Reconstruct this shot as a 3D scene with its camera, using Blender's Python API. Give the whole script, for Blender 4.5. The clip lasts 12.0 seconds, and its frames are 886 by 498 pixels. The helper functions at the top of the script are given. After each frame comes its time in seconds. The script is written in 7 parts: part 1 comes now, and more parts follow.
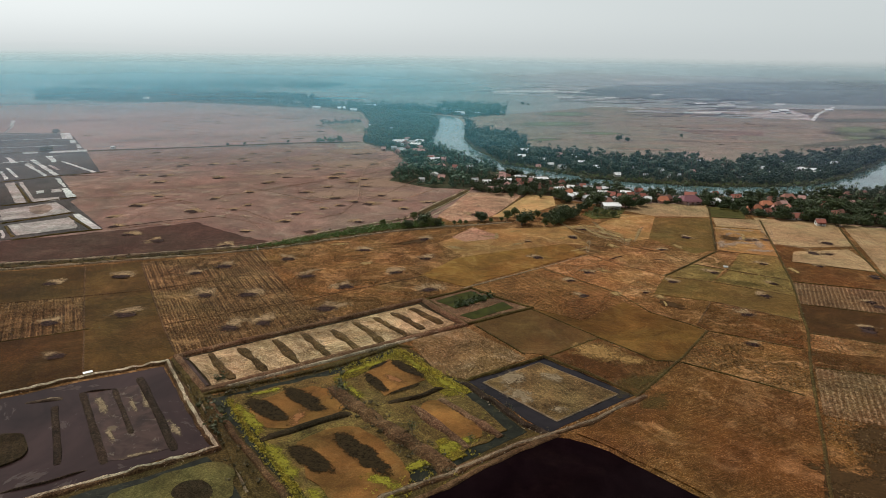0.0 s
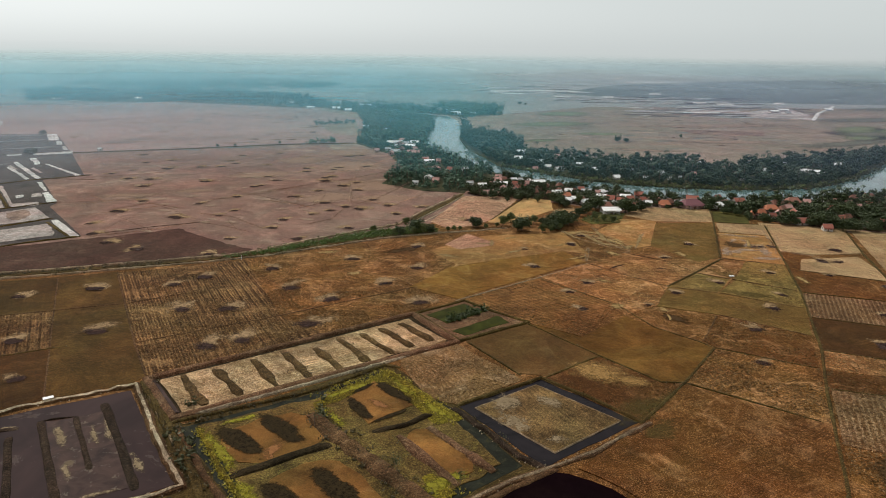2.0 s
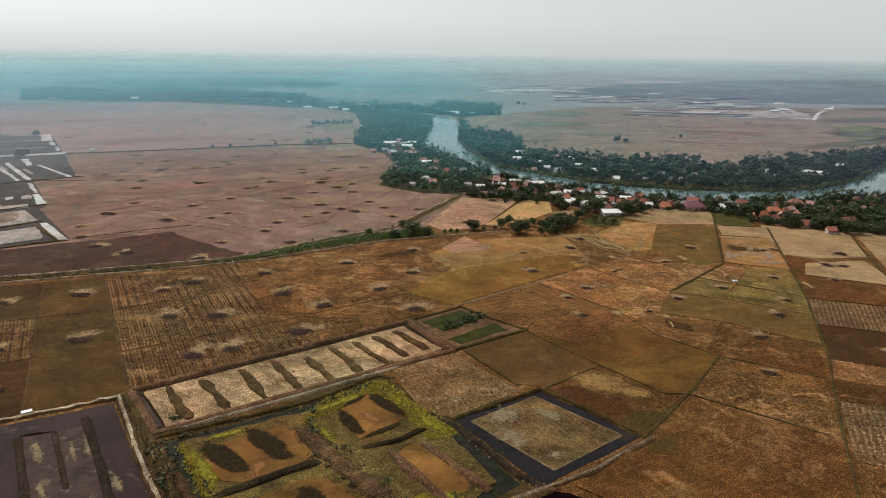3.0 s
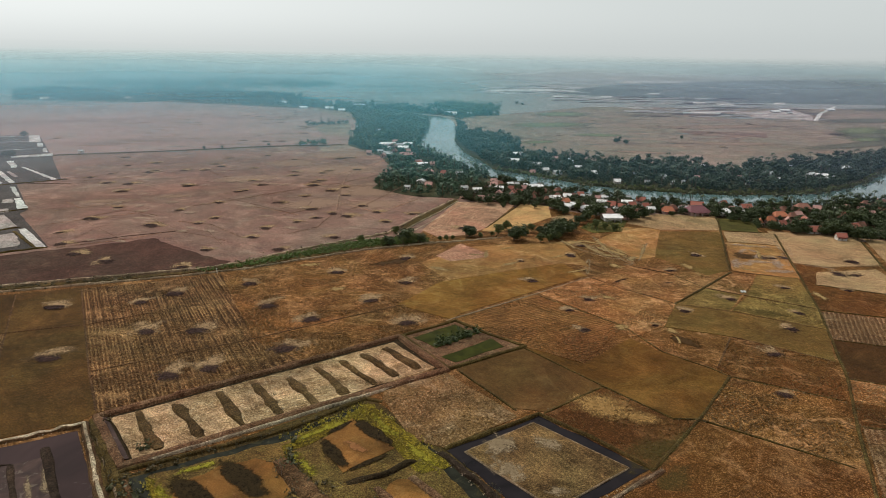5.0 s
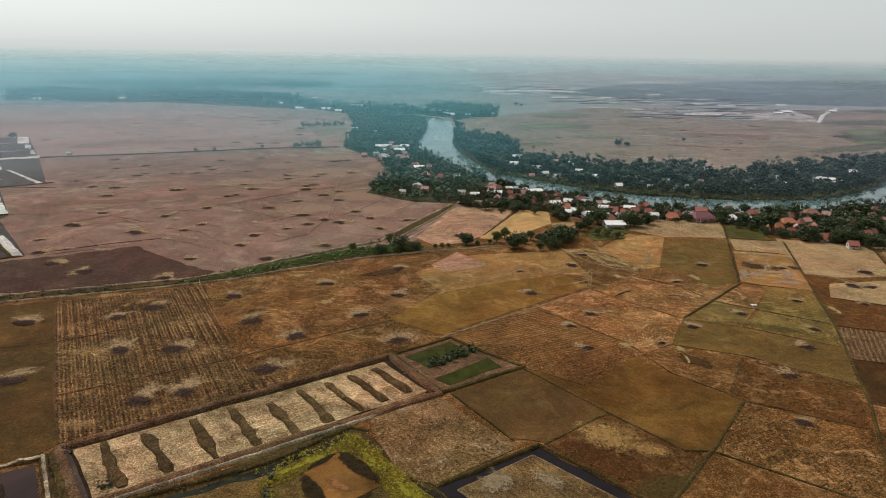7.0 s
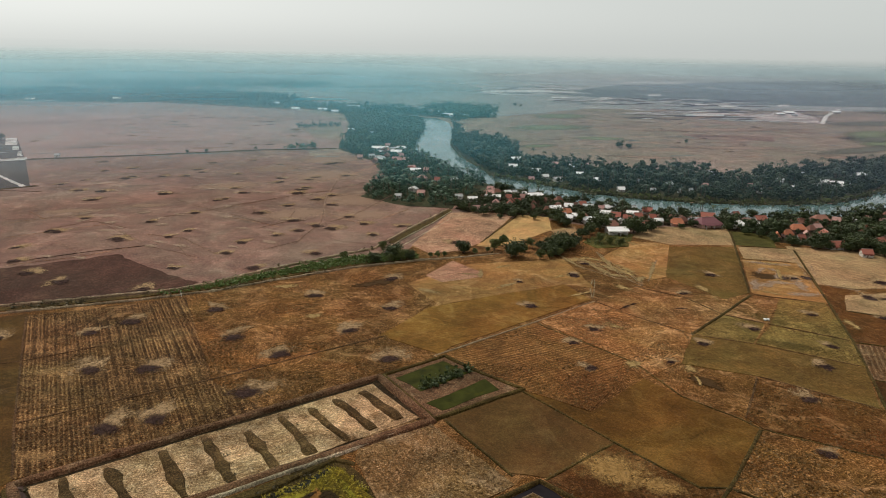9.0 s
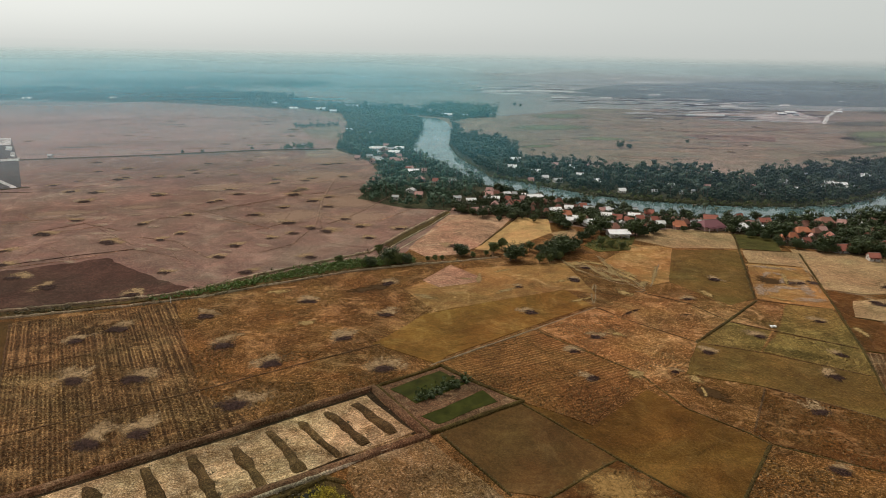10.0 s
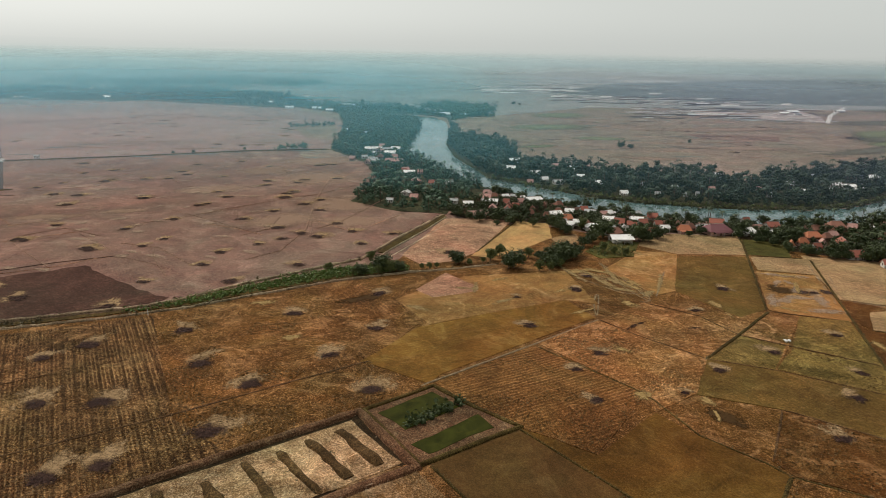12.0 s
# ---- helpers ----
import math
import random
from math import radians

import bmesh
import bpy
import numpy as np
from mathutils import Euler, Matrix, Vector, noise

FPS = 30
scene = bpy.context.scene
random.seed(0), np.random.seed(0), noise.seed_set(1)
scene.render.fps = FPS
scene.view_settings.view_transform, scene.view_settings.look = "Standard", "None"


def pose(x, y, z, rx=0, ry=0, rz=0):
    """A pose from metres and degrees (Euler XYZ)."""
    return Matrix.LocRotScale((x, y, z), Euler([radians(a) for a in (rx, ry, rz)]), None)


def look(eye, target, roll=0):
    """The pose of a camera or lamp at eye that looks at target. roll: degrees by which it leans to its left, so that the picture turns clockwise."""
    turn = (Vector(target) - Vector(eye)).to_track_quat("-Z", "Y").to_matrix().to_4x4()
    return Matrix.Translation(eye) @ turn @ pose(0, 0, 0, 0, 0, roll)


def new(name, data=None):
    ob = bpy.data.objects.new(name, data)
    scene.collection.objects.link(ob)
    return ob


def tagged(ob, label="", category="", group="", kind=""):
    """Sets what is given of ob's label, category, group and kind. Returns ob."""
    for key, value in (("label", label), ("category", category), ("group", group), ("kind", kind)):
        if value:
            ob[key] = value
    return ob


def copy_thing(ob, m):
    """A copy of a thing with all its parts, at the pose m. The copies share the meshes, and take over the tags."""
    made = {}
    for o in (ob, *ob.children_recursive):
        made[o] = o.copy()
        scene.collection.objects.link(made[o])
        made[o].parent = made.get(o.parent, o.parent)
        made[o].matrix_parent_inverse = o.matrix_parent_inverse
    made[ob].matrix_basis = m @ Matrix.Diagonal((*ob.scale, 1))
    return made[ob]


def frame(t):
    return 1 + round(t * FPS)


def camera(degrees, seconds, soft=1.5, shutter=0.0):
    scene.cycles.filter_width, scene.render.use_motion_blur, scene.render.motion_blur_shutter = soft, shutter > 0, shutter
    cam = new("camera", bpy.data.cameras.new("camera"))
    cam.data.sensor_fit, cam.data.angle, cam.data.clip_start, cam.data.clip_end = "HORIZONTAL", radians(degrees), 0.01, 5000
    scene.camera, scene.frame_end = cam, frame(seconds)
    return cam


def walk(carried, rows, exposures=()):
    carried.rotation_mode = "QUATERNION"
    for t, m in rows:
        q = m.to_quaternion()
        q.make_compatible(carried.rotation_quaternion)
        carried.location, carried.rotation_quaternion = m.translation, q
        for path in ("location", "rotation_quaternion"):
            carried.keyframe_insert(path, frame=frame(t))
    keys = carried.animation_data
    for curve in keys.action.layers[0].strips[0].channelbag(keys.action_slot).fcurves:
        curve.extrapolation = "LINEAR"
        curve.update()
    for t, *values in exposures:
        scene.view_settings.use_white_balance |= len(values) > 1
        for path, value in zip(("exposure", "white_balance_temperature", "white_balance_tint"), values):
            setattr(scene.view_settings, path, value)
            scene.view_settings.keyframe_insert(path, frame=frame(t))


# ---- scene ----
cam = camera(66.0, 12.0, soft=0.6)
# seconds, x, y, z, yaw, pitch, lean
ROWS = [
    (0, 0.00, 0.00, 100.00, 0.001, -16.171, 0.791),
    (0.5, 0.64, 4.10, 100.08, -0.051, -16.189, 0.783),
    (1, 1.28, 8.19, 100.13, -0.104, -16.207, 0.774),
    (1.5, 1.90, 12.27, 100.15, -0.155, -16.226, 0.767),
    (2, 2.51, 16.33, 100.13, -0.205, -16.245, 0.762),
    (2.5, 3.12, 20.36, 100.09, -0.253, -16.264, 0.759),
    (3, 3.72, 24.37, 100.03, -0.300, -16.281, 0.758),
    (5, 5.61, 39.91, 99.84, -0.439, -16.309, 0.809),
    (5.5, 6.10, 43.86, 99.83, -0.462, -16.305, 0.829),
    (6, 6.58, 47.83, 99.83, -0.484, -16.299, 0.850),
    (6.5, 7.04, 51.81, 99.82, -0.503, -16.293, 0.871),
    (7, 7.51, 55.80, 99.78, -0.522, -16.288, 0.891),
    (9, 9.36, 71.91, 99.47, -0.591, -16.290, 0.957),
    (9.5, 9.88, 75.94, 99.37, -0.609, -16.308, 0.966),
    (10, 10.41, 79.96, 99.26, -0.628, -16.329, 0.974),
    (10.5, 10.93, 83.96, 99.13, -0.647, -16.353, 0.981),
    (11, 11.46, 87.96, 98.97, -0.666, -16.380, 0.987),
    (11.5, 12.00, 91.94, 98.81, -0.684, -16.408, 0.992),
    (12, 12.53, 95.92, 98.63, -0.703, -16.437, 0.997),
]
walk(cam, [(t, pose(x, y, z, 0, 0, yaw) @ pose(0, 0, 0, 90 + pitch, 0, 0) @ pose(0, 0, 0, 0, 0, lean))
           for t, x, y, z, yaw, pitch, lean in ROWS],
     exposures=((0.0, 0.04, 6320, 9), (1.5, 0.06, 6400, 9), (3.0, 0.06, 6430, 9), (7.0, 0.02, 6500, 9), (9.0, -0.01, 6640, 9), (12.0, -0.03, 6740, 9)))

# ---- sky, sun and exposure ----
SUN_AZ, SUN_EL = radians(-38), radians(48)     # azimuth from +y towards +x
world = bpy.data.worlds.new("hazy_sky")
scene.world = world
world.use_nodes = True
wn, wl = world.node_tree.nodes, world.node_tree.links
wn.clear()
sky = wn.new("ShaderNodeTexSky")
sky.sky_type, sky.sun_disc = "NISHITA", False
sky.sun_elevation, sky.sun_rotation = SUN_EL, SUN_AZ
sky.dust_density, sky.air_density, sky.altitude = 3.0, 1.0, 0.0
hsv = wn.new("ShaderNodeHueSaturation")
hsv.inputs["Saturation"].default_value = 0.12
bg_sky = wn.new("ShaderNodeBackground")
bg_sky.inputs["Strength"].default_value = 0.05
bg_haze = wn.new("ShaderNodeBackground")
bg_haze.inputs["Strength"].default_value = 0.55
coord, sep, ramp = wn.new("ShaderNodeTexCoord"), wn.new("ShaderNodeSeparateXYZ"), wn.new("ShaderNodeValToRGB")
for e, (p, c) in zip((ramp.color_ramp.elements[0], ramp.color_ramp.elements[1], ramp.color_ramp.elements.new(0.11), ramp.color_ramp.elements.new(0.26)),
                     ((0.0, (0.90, 0.96, 0.95)), (1.0, (0.02, 0.02, 0.02)), (0.11, (0.73, 0.79, 0.775)), (0.26, (0.10, 0.095, 0.09)))):
    e.position, e.color = p, (*c, 1)
add_sky, world_out = wn.new("ShaderNodeAddShader"), wn.new("ShaderNodeOutputWorld")
wl.new(sky.outputs[0], hsv.inputs["Color"])
wl.new(hsv.outputs[0], bg_sky.inputs["Color"])
wl.new(coord.outputs["Generated"], sep.inputs[0])
wl.new(sep.outputs["Z"], ramp.inputs[0])
wl.new(ramp.outputs[0], bg_haze.inputs["Color"])
wl.new(bg_sky.outputs[0], add_sky.inputs[0])
wl.new(bg_haze.outputs[0], add_sky.inputs[1])
wl.new(add_sky.outputs[0], world_out.inputs["Surface"])
sun = new("sun", bpy.data.lights.new("sun", "SUN"))
sun.data.energy, sun.data.angle, sun.data.color = 2.0, radians(1.5), (1.0, 0.94, 0.84)
sun.matrix_world = look((0, 0, 400), (-math.sin(SUN_AZ) * math.cos(SUN_EL), -math.cos(SUN_AZ) * math.cos(SUN_EL), 400 - math.sin(SUN_EL)))


# ---- materials ----
def material(name):
    m = bpy.data.materials.new(name)
    m.use_nodes = True
    n, l = m.node_tree.nodes, m.node_tree.links
    return m, n, l, n["Principled BSDF"]


def noise_node(n, l, vec, scale, detail=4.0, rough=0.6, dist=0.0):
    t = n.new("ShaderNodeTexNoise")
    t.inputs["Scale"].default_value, t.inputs["Detail"].default_value = scale, detail
    t.inputs["Roughness"].default_value, t.inputs["Distortion"].default_value = rough, dist
    l.new(vec, t.inputs["Vector"])
    return t.outputs[0]


def stretch(n, l, value, lo, hi, a=0.0, b=1.0):
    r = n.new("ShaderNodeMapRange")
    for i, v in enumerate((lo, hi, a, b)):
        r.inputs[i + 1].default_value = v
    l.new(value, r.inputs[0])
    return r.outputs[0]


def math_node(n, l, op, a, b):
    k = n.new("ShaderNodeMath")
    k.operation = op
    for i, v in enumerate((a, b)):
        if isinstance(v, (int, float)):
            k.inputs[i].default_value = v
        else:
            l.new(v, k.inputs[i])
    return k.outputs[0]


def mix_node(n, l, f, a, b, blend="MIX"):
    k = n.new("ShaderNodeMix")
    k.data_type, k.blend_type = "RGBA", blend
    for i, v in ((0, f), (6, a), (7, b)):
        if isinstance(v, (int, float)):
            k.inputs[i].default_value = v
        elif isinstance(v, tuple):
            k.inputs[i].default_value = (*v, 1)
        else:
            l.new(v, k.inputs[i])
    return k.outputs[2]


def bump_node(n, l, b, height, strength, distance):
    k = n.new("ShaderNodeBump")
    k.inputs["Strength"].default_value, k.inputs["Distance"].default_value = strength, distance
    l.new(height, k.inputs["Height"])
    l.new(k.outputs[0], b.inputs["Normal"])


def soil(name, dark, light, straw, speck=0.5, patch=0.03, clump=0.45, rows=0.0, row_angle=0.0, row_gap=3.0, relief=0.6, vary=0.32, row_colour=None, rough=0.95, haze_sheen=0.0, grit=1.0, amp=1.0, spec=0.1, furrow=0.0, harrow=0.13, paths=0.0):
    """Bare or stubbled earth: broad patches, swaths of chaff, clumps, fine grain, and rows of cut straw."""
    m, n, l, b = material(name)
    pos = n.new("ShaderNodeNewGeometry").outputs["Position"]
    broad = stretch(n, l, noise_node(n, l, pos, patch, 5, 0.62, 0.4), 0.32, 0.68)
    mid = noise_node(n, l, pos, clump, 6, 0.75)
    fine = noise_node(n, l, pos, 2.3 * grit, 5, 0.85)
    swath = stretch(n, l, noise_node(n, l, pos, patch * 2.2, 6, 0.68, 1.2), 0.52, 0.74)
    col = mix_node(n, l, broad, dark, light)
    col = mix_node(n, l, math_node(n, l, "MULTIPLY", swath, 0.75 * speck), col, straw)
    grain = math_node(n, l, "MULTIPLY", stretch(n, l, mid, 0.42, 0.62, 0.15, 1.0), stretch(n, l, fine, 0.5, 0.66))
    amount = math_node(n, l, "MULTIPLY", grain, 0.95 * speck * amp)
    cell = n.new("ShaderNodeTexVoronoi")
    cell.inputs["Scale"].default_value = 1.6 * grit
    l.new(pos, cell.inputs["Vector"])
    here = stretch(n, l, noise_node(n, l, pos, 0.07, 4, 0.65, 0.5), 0.42, 0.62, 0.03, 1.0)
    stub = math_node(n, l, "MULTIPLY", stretch(n, l, cell.outputs[0], 0.08, 0.36, 1, 0), here)
    col = mix_node(n, l, math_node(n, l, "MULTIPLY", stub, 0.9 * speck * amp), col, straw)
    if rows:
        mp = n.new("ShaderNodeMapping")
        mp.inputs["Rotation"].default_value = (0, 0, -row_angle)
        l.new(pos, mp.inputs[0])
        w = n.new("ShaderNodeTexWave")
        w.bands_direction = "Y"
        w.inputs["Scale"].default_value = 0.314 / row_gap
        w.inputs["Distortion"].default_value, w.inputs["Detail"].default_value = 1.6, 3.0
        w.inputs["Detail Scale"].default_value = 1.5
        l.new(mp.outputs[0], w.inputs["Vector"])
        line = stretch(n, l, w.outputs[1], 0.4, 0.9)
        here = stretch(n, l, noise_node(n, l, pos, 0.03, 3, 0.6), 0.36, 0.6, 0.25, 1.0)
        line = math_node(n, l, "MULTIPLY", math_node(n, l, "MULTIPLY", line, here), stretch(n, l, fine, 0.4, 0.6, 0.1, 1.0))
        col = mix_node(n, l, math_node(n, l, "MULTIPLY", line, rows), col, row_colour or straw)
    col = mix_node(n, l, amount, col, straw)
    if furrow:
        w2 = n.new("ShaderNodeTexWave")
        w2.bands_direction = "Y"
        w2.inputs["Scale"].default_value = 0.314 / 3.3
        w2.inputs["Distortion"].default_value, w2.inputs["Detail"].default_value, w2.inputs["Detail Scale"].default_value = 1.3, 2.0, 0.25
        l.new(mp.outputs[0], w2.inputs["Vector"])
        cut = math_node(n, l, "MULTIPLY", stretch(n, l, w2.outputs[1], 0.70, 0.93), stretch(n, l, noise_node(n, l, pos, 0.04, 3, 0.6), 0.38, 0.58, 0.25, 1.0))
        cut = math_node(n, l, "MULTIPLY", cut, stretch(n, l, mid, 0.3, 0.5, 0.4, 1.0))
        col = mix_node(n, l, math_node(n, l, "MULTIPLY", cut, furrow), col, tuple(0.55 * c for c in dark))
    wear = stretch(n, l, noise_node(n, l, pos, 0.055, 7, 0.72, 0.9), 0.34, 0.66, 1 - 1.0 * vary, 1 + 1.0 * vary)
    one = n.new("ShaderNodeObjectInfo").outputs["Random"]
    tone = math_node(n, l, "MULTIPLY", wear, stretch(n, l, one, 0, 1, 0.88, 1.12))
    tone = math_node(n, l, "MULTIPLY", tone, stretch(n, l, fine, 0.41, 0.59, 1 - 0.56 * amp, 1 + 0.56 * amp))
    tone = math_node(n, l, "MULTIPLY", tone, stretch(n, l, mid, 0.38, 0.62, 1 - 0.13 * amp, 1 + 0.13 * amp))
    mottle = noise_node(n, l, pos, clump * 0.42, 4, 0.7, 0.5)
    tone = math_node(n, l, "MULTIPLY", tone, stretch(n, l, mottle, 0.36, 0.64, 1 - 0.08 * amp, 1 + 0.08 * amp))
    # harrow lines, running along or across each plot
    comb_amount = harrow * amp if grit == 1.0 else 0.0
    turn = n.new("ShaderNodeCombineXYZ")
    l.new(stretch(n, l, math_node(n, l, "GREATER_THAN", one, 0.55), 0, 1, 1.10, 2.62), turn.inputs[2])
    lay = n.new("ShaderNodeMapping")
    l.new(pos, lay.inputs[0])
    l.new(turn.outputs[0], lay.inputs["Rotation"])
    comb = n.new("ShaderNodeTexWave")
    comb.bands_direction = "Y"
    comb.inputs["Scale"].default_value, comb.inputs["Distortion"].default_value = 0.314 / (1.7 / grit), 2.2
    comb.inputs["Detail"].default_value, comb.inputs["Detail Scale"].default_value = 3.0, 0.6
    l.new(lay.outputs[0], comb.inputs["Vector"])
    kept = stretch(n, l, noise_node(n, l, pos, 0.045, 3, 0.6), 0.4, 0.62)
    line = math_node(n, l, "MULTIPLY", math_node(n, l, "SUBTRACT", comb.outputs[1], 0.5), kept)
    tone = math_node(n, l, "MULTIPLY", tone, stretch(n, l, line, -0.5, 0.5, 1 - comb_amount, 1 + comb_amount))
    cmb = n.new("ShaderNodeCombineXYZ")
    for i in range(3):
        l.new(tone, cmb.inputs[i])
    col = mix_node(n, l, 1.0, col, cmb.outputs[0], "MULTIPLY")
    hue = stretch(n, l, noise_node(n, l, pos, 0.024, 5, 0.65, 0.8), 0.36, 0.64)
    col = mix_node(n, l, 1.0, col, mix_node(n, l, hue, (1.07, 0.97, 0.94), (0.91, 1.03, 0.97)), "MULTIPLY")
    if paths:
        # meandering lines trodden into the straw
        bend = noise_node(n, l, pos, 0.021, 3, 0.55, 0.6)
        near = math_node(n, l, "ABSOLUTE", math_node(n, l, "SUBTRACT", bend, 0.5), 0.0)
        worn = math_node(n, l, "MULTIPLY", stretch(n, l, near, 0.003, 0.012, 1, 0), stretch(n, l, mid, 0.42, 0.6, 0.0, 1.0))
        worn = math_node(n, l, "MULTIPLY", worn, stretch(n, l, noise_node(n, l, pos, 0.011, 2, 0.5), 0.45, 0.6))
        col = mix_node(n, l, math_node(n, l, "MULTIPLY", worn, paths), col, straw)
    l.new(col, b.inputs["Base Color"])
    b.inputs["Roughness"].default_value = rough
    b.inputs["Specular IOR Level"].default_value = spec
    # pale sheen at grazing angles stands in for haze over the plain
    if haze_sheen:
        b.inputs["Sheen Weight"].default_value, b.inputs["Sheen Roughness"].default_value = haze_sheen, 0.4
        b.inputs["Sheen Tint"].default_value = (0.80, 0.82, 0.84, 1)
    bump_node(n, l, b, math_node(n, l, "ADD", mid, fine), relief, 0.5)
    return m


def water(name, colour, rough=0.06, ripple=0.05, scum=None, scum_at=0.6, scale=0.12, gloss=0.5):
    m, n, l, b = material(name)
    pos = n.new("ShaderNodeNewGeometry").outputs["Position"]
    deep = noise_node(n, l, pos, scale, 4, 0.6, 0.8)
    col = mix_node(n, l, stretch(n, l, deep, 0.3, 0.7), tuple(c * 0.5 for c in colour), tuple(c * 1.4 for c in colour))
    r = rough
    if scum:
        f = stretch(n, l, noise_node(n, l, pos, scale * 1.6, 7, 0.72, 0.5), scum_at, scum_at + 0.1)
        col = mix_node(n, l, f, col, scum)
        r = stretch(n, l, f, 0, 1, rough, 0.85)
        l.new(r, b.inputs["Roughness"])
    else:
        b.inputs["Roughness"].default_value = rough
    l.new(col, b.inputs["Base Color"])
    b.inputs["IOR"].default_value, b.inputs["Specular IOR Level"].default_value = 1.33, gloss
    bump_node(n, l, b, noise_node(n, l, pos, 0.8, 3, 0.6), ripple, 0.3)
    return m


def leaf(name, dark, light, scale=0.35):
    m, n, l, b = material(name)
    pos = n.new("ShaderNodeNewGeometry")
    v = stretch(n, l, noise_node(n, l, pos.outputs["Position"], scale, 4, 0.7), 0.3, 0.7)
    isl = pos.outputs["Random Per Island"]
    one = n.new("ShaderNodeObjectInfo").outputs["Random"]
    f = math_node(n, l, "ADD", math_node(n, l, "MULTIPLY", v, 0.45), math_node(n, l, "MULTIPLY", isl, 0.35))
    f = math_node(n, l, "ADD", f, math_node(n, l, "MULTIPLY", one, 0.3))
    l.new(mix_node(n, l, f, dark, light), b.inputs["Base Color"])
    b.inputs["Roughness"].default_value = 0.55
    b.inputs["Specular IOR Level"].default_value = 0.3
    return m


def plain(name, colour, rough=0.8, vary=0.2, scale=0.6, metal=0.0, stain=None):
    m, n, l, b = material(name)
    pos = n.new("ShaderNodeNewGeometry").outputs["Position"]
    v = stretch(n, l, noise_node(n, l, pos, scale, 5, 0.7), 0.25, 0.75)
    one = n.new("ShaderNodeObjectInfo").outputs["Random"]
    f = math_node(n, l, "ADD", math_node(n, l, "MULTIPLY", v, 0.6), math_node(n, l, "MULTIPLY", one, 0.4))
    col = mix_node(n, l, f, tuple(c * (1 - vary) for c in colour), tuple(min(1, c * (1 + vary)) for c in colour))
    if stain:
        col = mix_node(n, l, stretch(n, l, noise_node(n, l, pos, scale * 0.7, 6, 0.75), 0.5, 0.75), col, stain)
    l.new(col, b.inputs["Base Color"])
    b.inputs["Roughness"].default_value, b.inputs["Metallic"].default_value = rough, metal
    bump_node(n, l, b, noise_node(n, l, pos, 3.0, 3), 0.1, 0.1)
    return m


def scatter(name, colour, other, cover=0.5, most=0.92, rag=1.0, edge=0.62):
    """Loose ash or straw that thins out towards its rim; x and y run from -1 to 1 over the patch."""
    m, n, l, b = material(name)
    tc = n.new("ShaderNodeTexCoord").outputs["Object"]
    pos = n.new("ShaderNodeNewGeometry").outputs["Position"]
    g = n.new("ShaderNodeTexGradient")
    g.gradient_type = "SPHERICAL"
    warp, shift = n.new("ShaderNodeTexNoise"), n.new("ShaderNodeVectorMath")
    warp.inputs["Scale"].default_value, warp.inputs["Detail"].default_value, warp.inputs["Roughness"].default_value = 0.3, 5, 0.7
    l.new(pos, warp.inputs["Vector"])
    shift.operation = "MULTIPLY_ADD"
    shift.inputs[1].default_value, shift.inputs[2].default_value = (1.5 * rag, 1.5 * rag, 0), (-0.75 * rag, -0.75 * rag, 0)
    l.new(warp.outputs["Color"], shift.inputs[0])
    bent = n.new("ShaderNodeVectorMath")
    l.new(tc, bent.inputs[0])
    l.new(shift.outputs[0], bent.inputs[1])
    l.new(bent.outputs[0], g.inputs[0])
    rim = n.new("ShaderNodeTexGradient")
    rim.gradient_type = "SPHERICAL"
    l.new(tc, rim.inputs[0])
    fine = noise_node(n, l, pos, 1.1, 7, 0.85, 0.5)
    lobes = noise_node(n, l, pos, 0.22, 4, 0.65, 0.6)
    uneven = math_node(n, l, "ADD", math_node(n, l, "MULTIPLY", fine, 2.6 * rag), math_node(n, l, "MULTIPLY", lobes, 1.8 * rag))
    a = math_node(n, l, "ADD", math_node(n, l, "MULTIPLY", g.outputs[1], 1.9), math_node(n, l, "SUBTRACT", uneven, 2.2 * rag))
    a = stretch(n, l, a, 1.03 - 0.45 * cover - edge / 2, 1.03 - 0.45 * cover + edge / 2, 0.0, most)
    a = math_node(n, l, "MULTIPLY", a, stretch(n, l, rim.outputs[1], 0.0, 0.14))
    l.new(a, b.inputs["Alpha"])
    l.new(mix_node(n, l, stretch(n, l, fine, 0.4, 0.6), colour, other), b.inputs["Base Color"])
    b.inputs["Roughness"].default_value = 0.95
    b.inputs["Specular IOR Level"].default_value = 0.1
    return m


# ---- building helpers ----
def tidy(me, mat, smooth=False):
    if mat:
        me.materials.append(mat)
    if smooth:
        me.polygons.foreach_set("use_smooth", [True] * len(me.polygons))
    return me


def from_bm(name, bm, mat, smooth=False):
    me = bpy.data.meshes.new(name)
    bm.to_mesh(me)
    bm.free()
    return tidy(me, mat, smooth)


def part(name, bm, mat, parent, label=""):
    """A bmesh, or a mesh that is shared, as one object under a thing or a part."""
    me = from_bm(name, bm, mat) if isinstance(bm, bmesh.types.BMesh) else bm
    ob = new(name, me)
    ob.parent = parent
    return tagged(ob, label)


def densify(pts, step, closed=False):
    out = []
    ring = list(pts) + ([pts[0]] if closed else [])
    for (x0, y0), (x1, y1) in zip(ring, ring[1:]):
        k = max(1, int(math.hypot(x1 - x0, y1 - y0) / step))
        out += [(x0 + (x1 - x0) * i / k, y0 + (y1 - y0) * i / k) for i in range(k)]
    return out if closed else out + [ring[-1]]


def wobble(x, y, size, amount):
    v = noise.noise_vector(Vector((x / size, y / size, 3.7)))
    return x + amount * v.x, y + amount * v.y


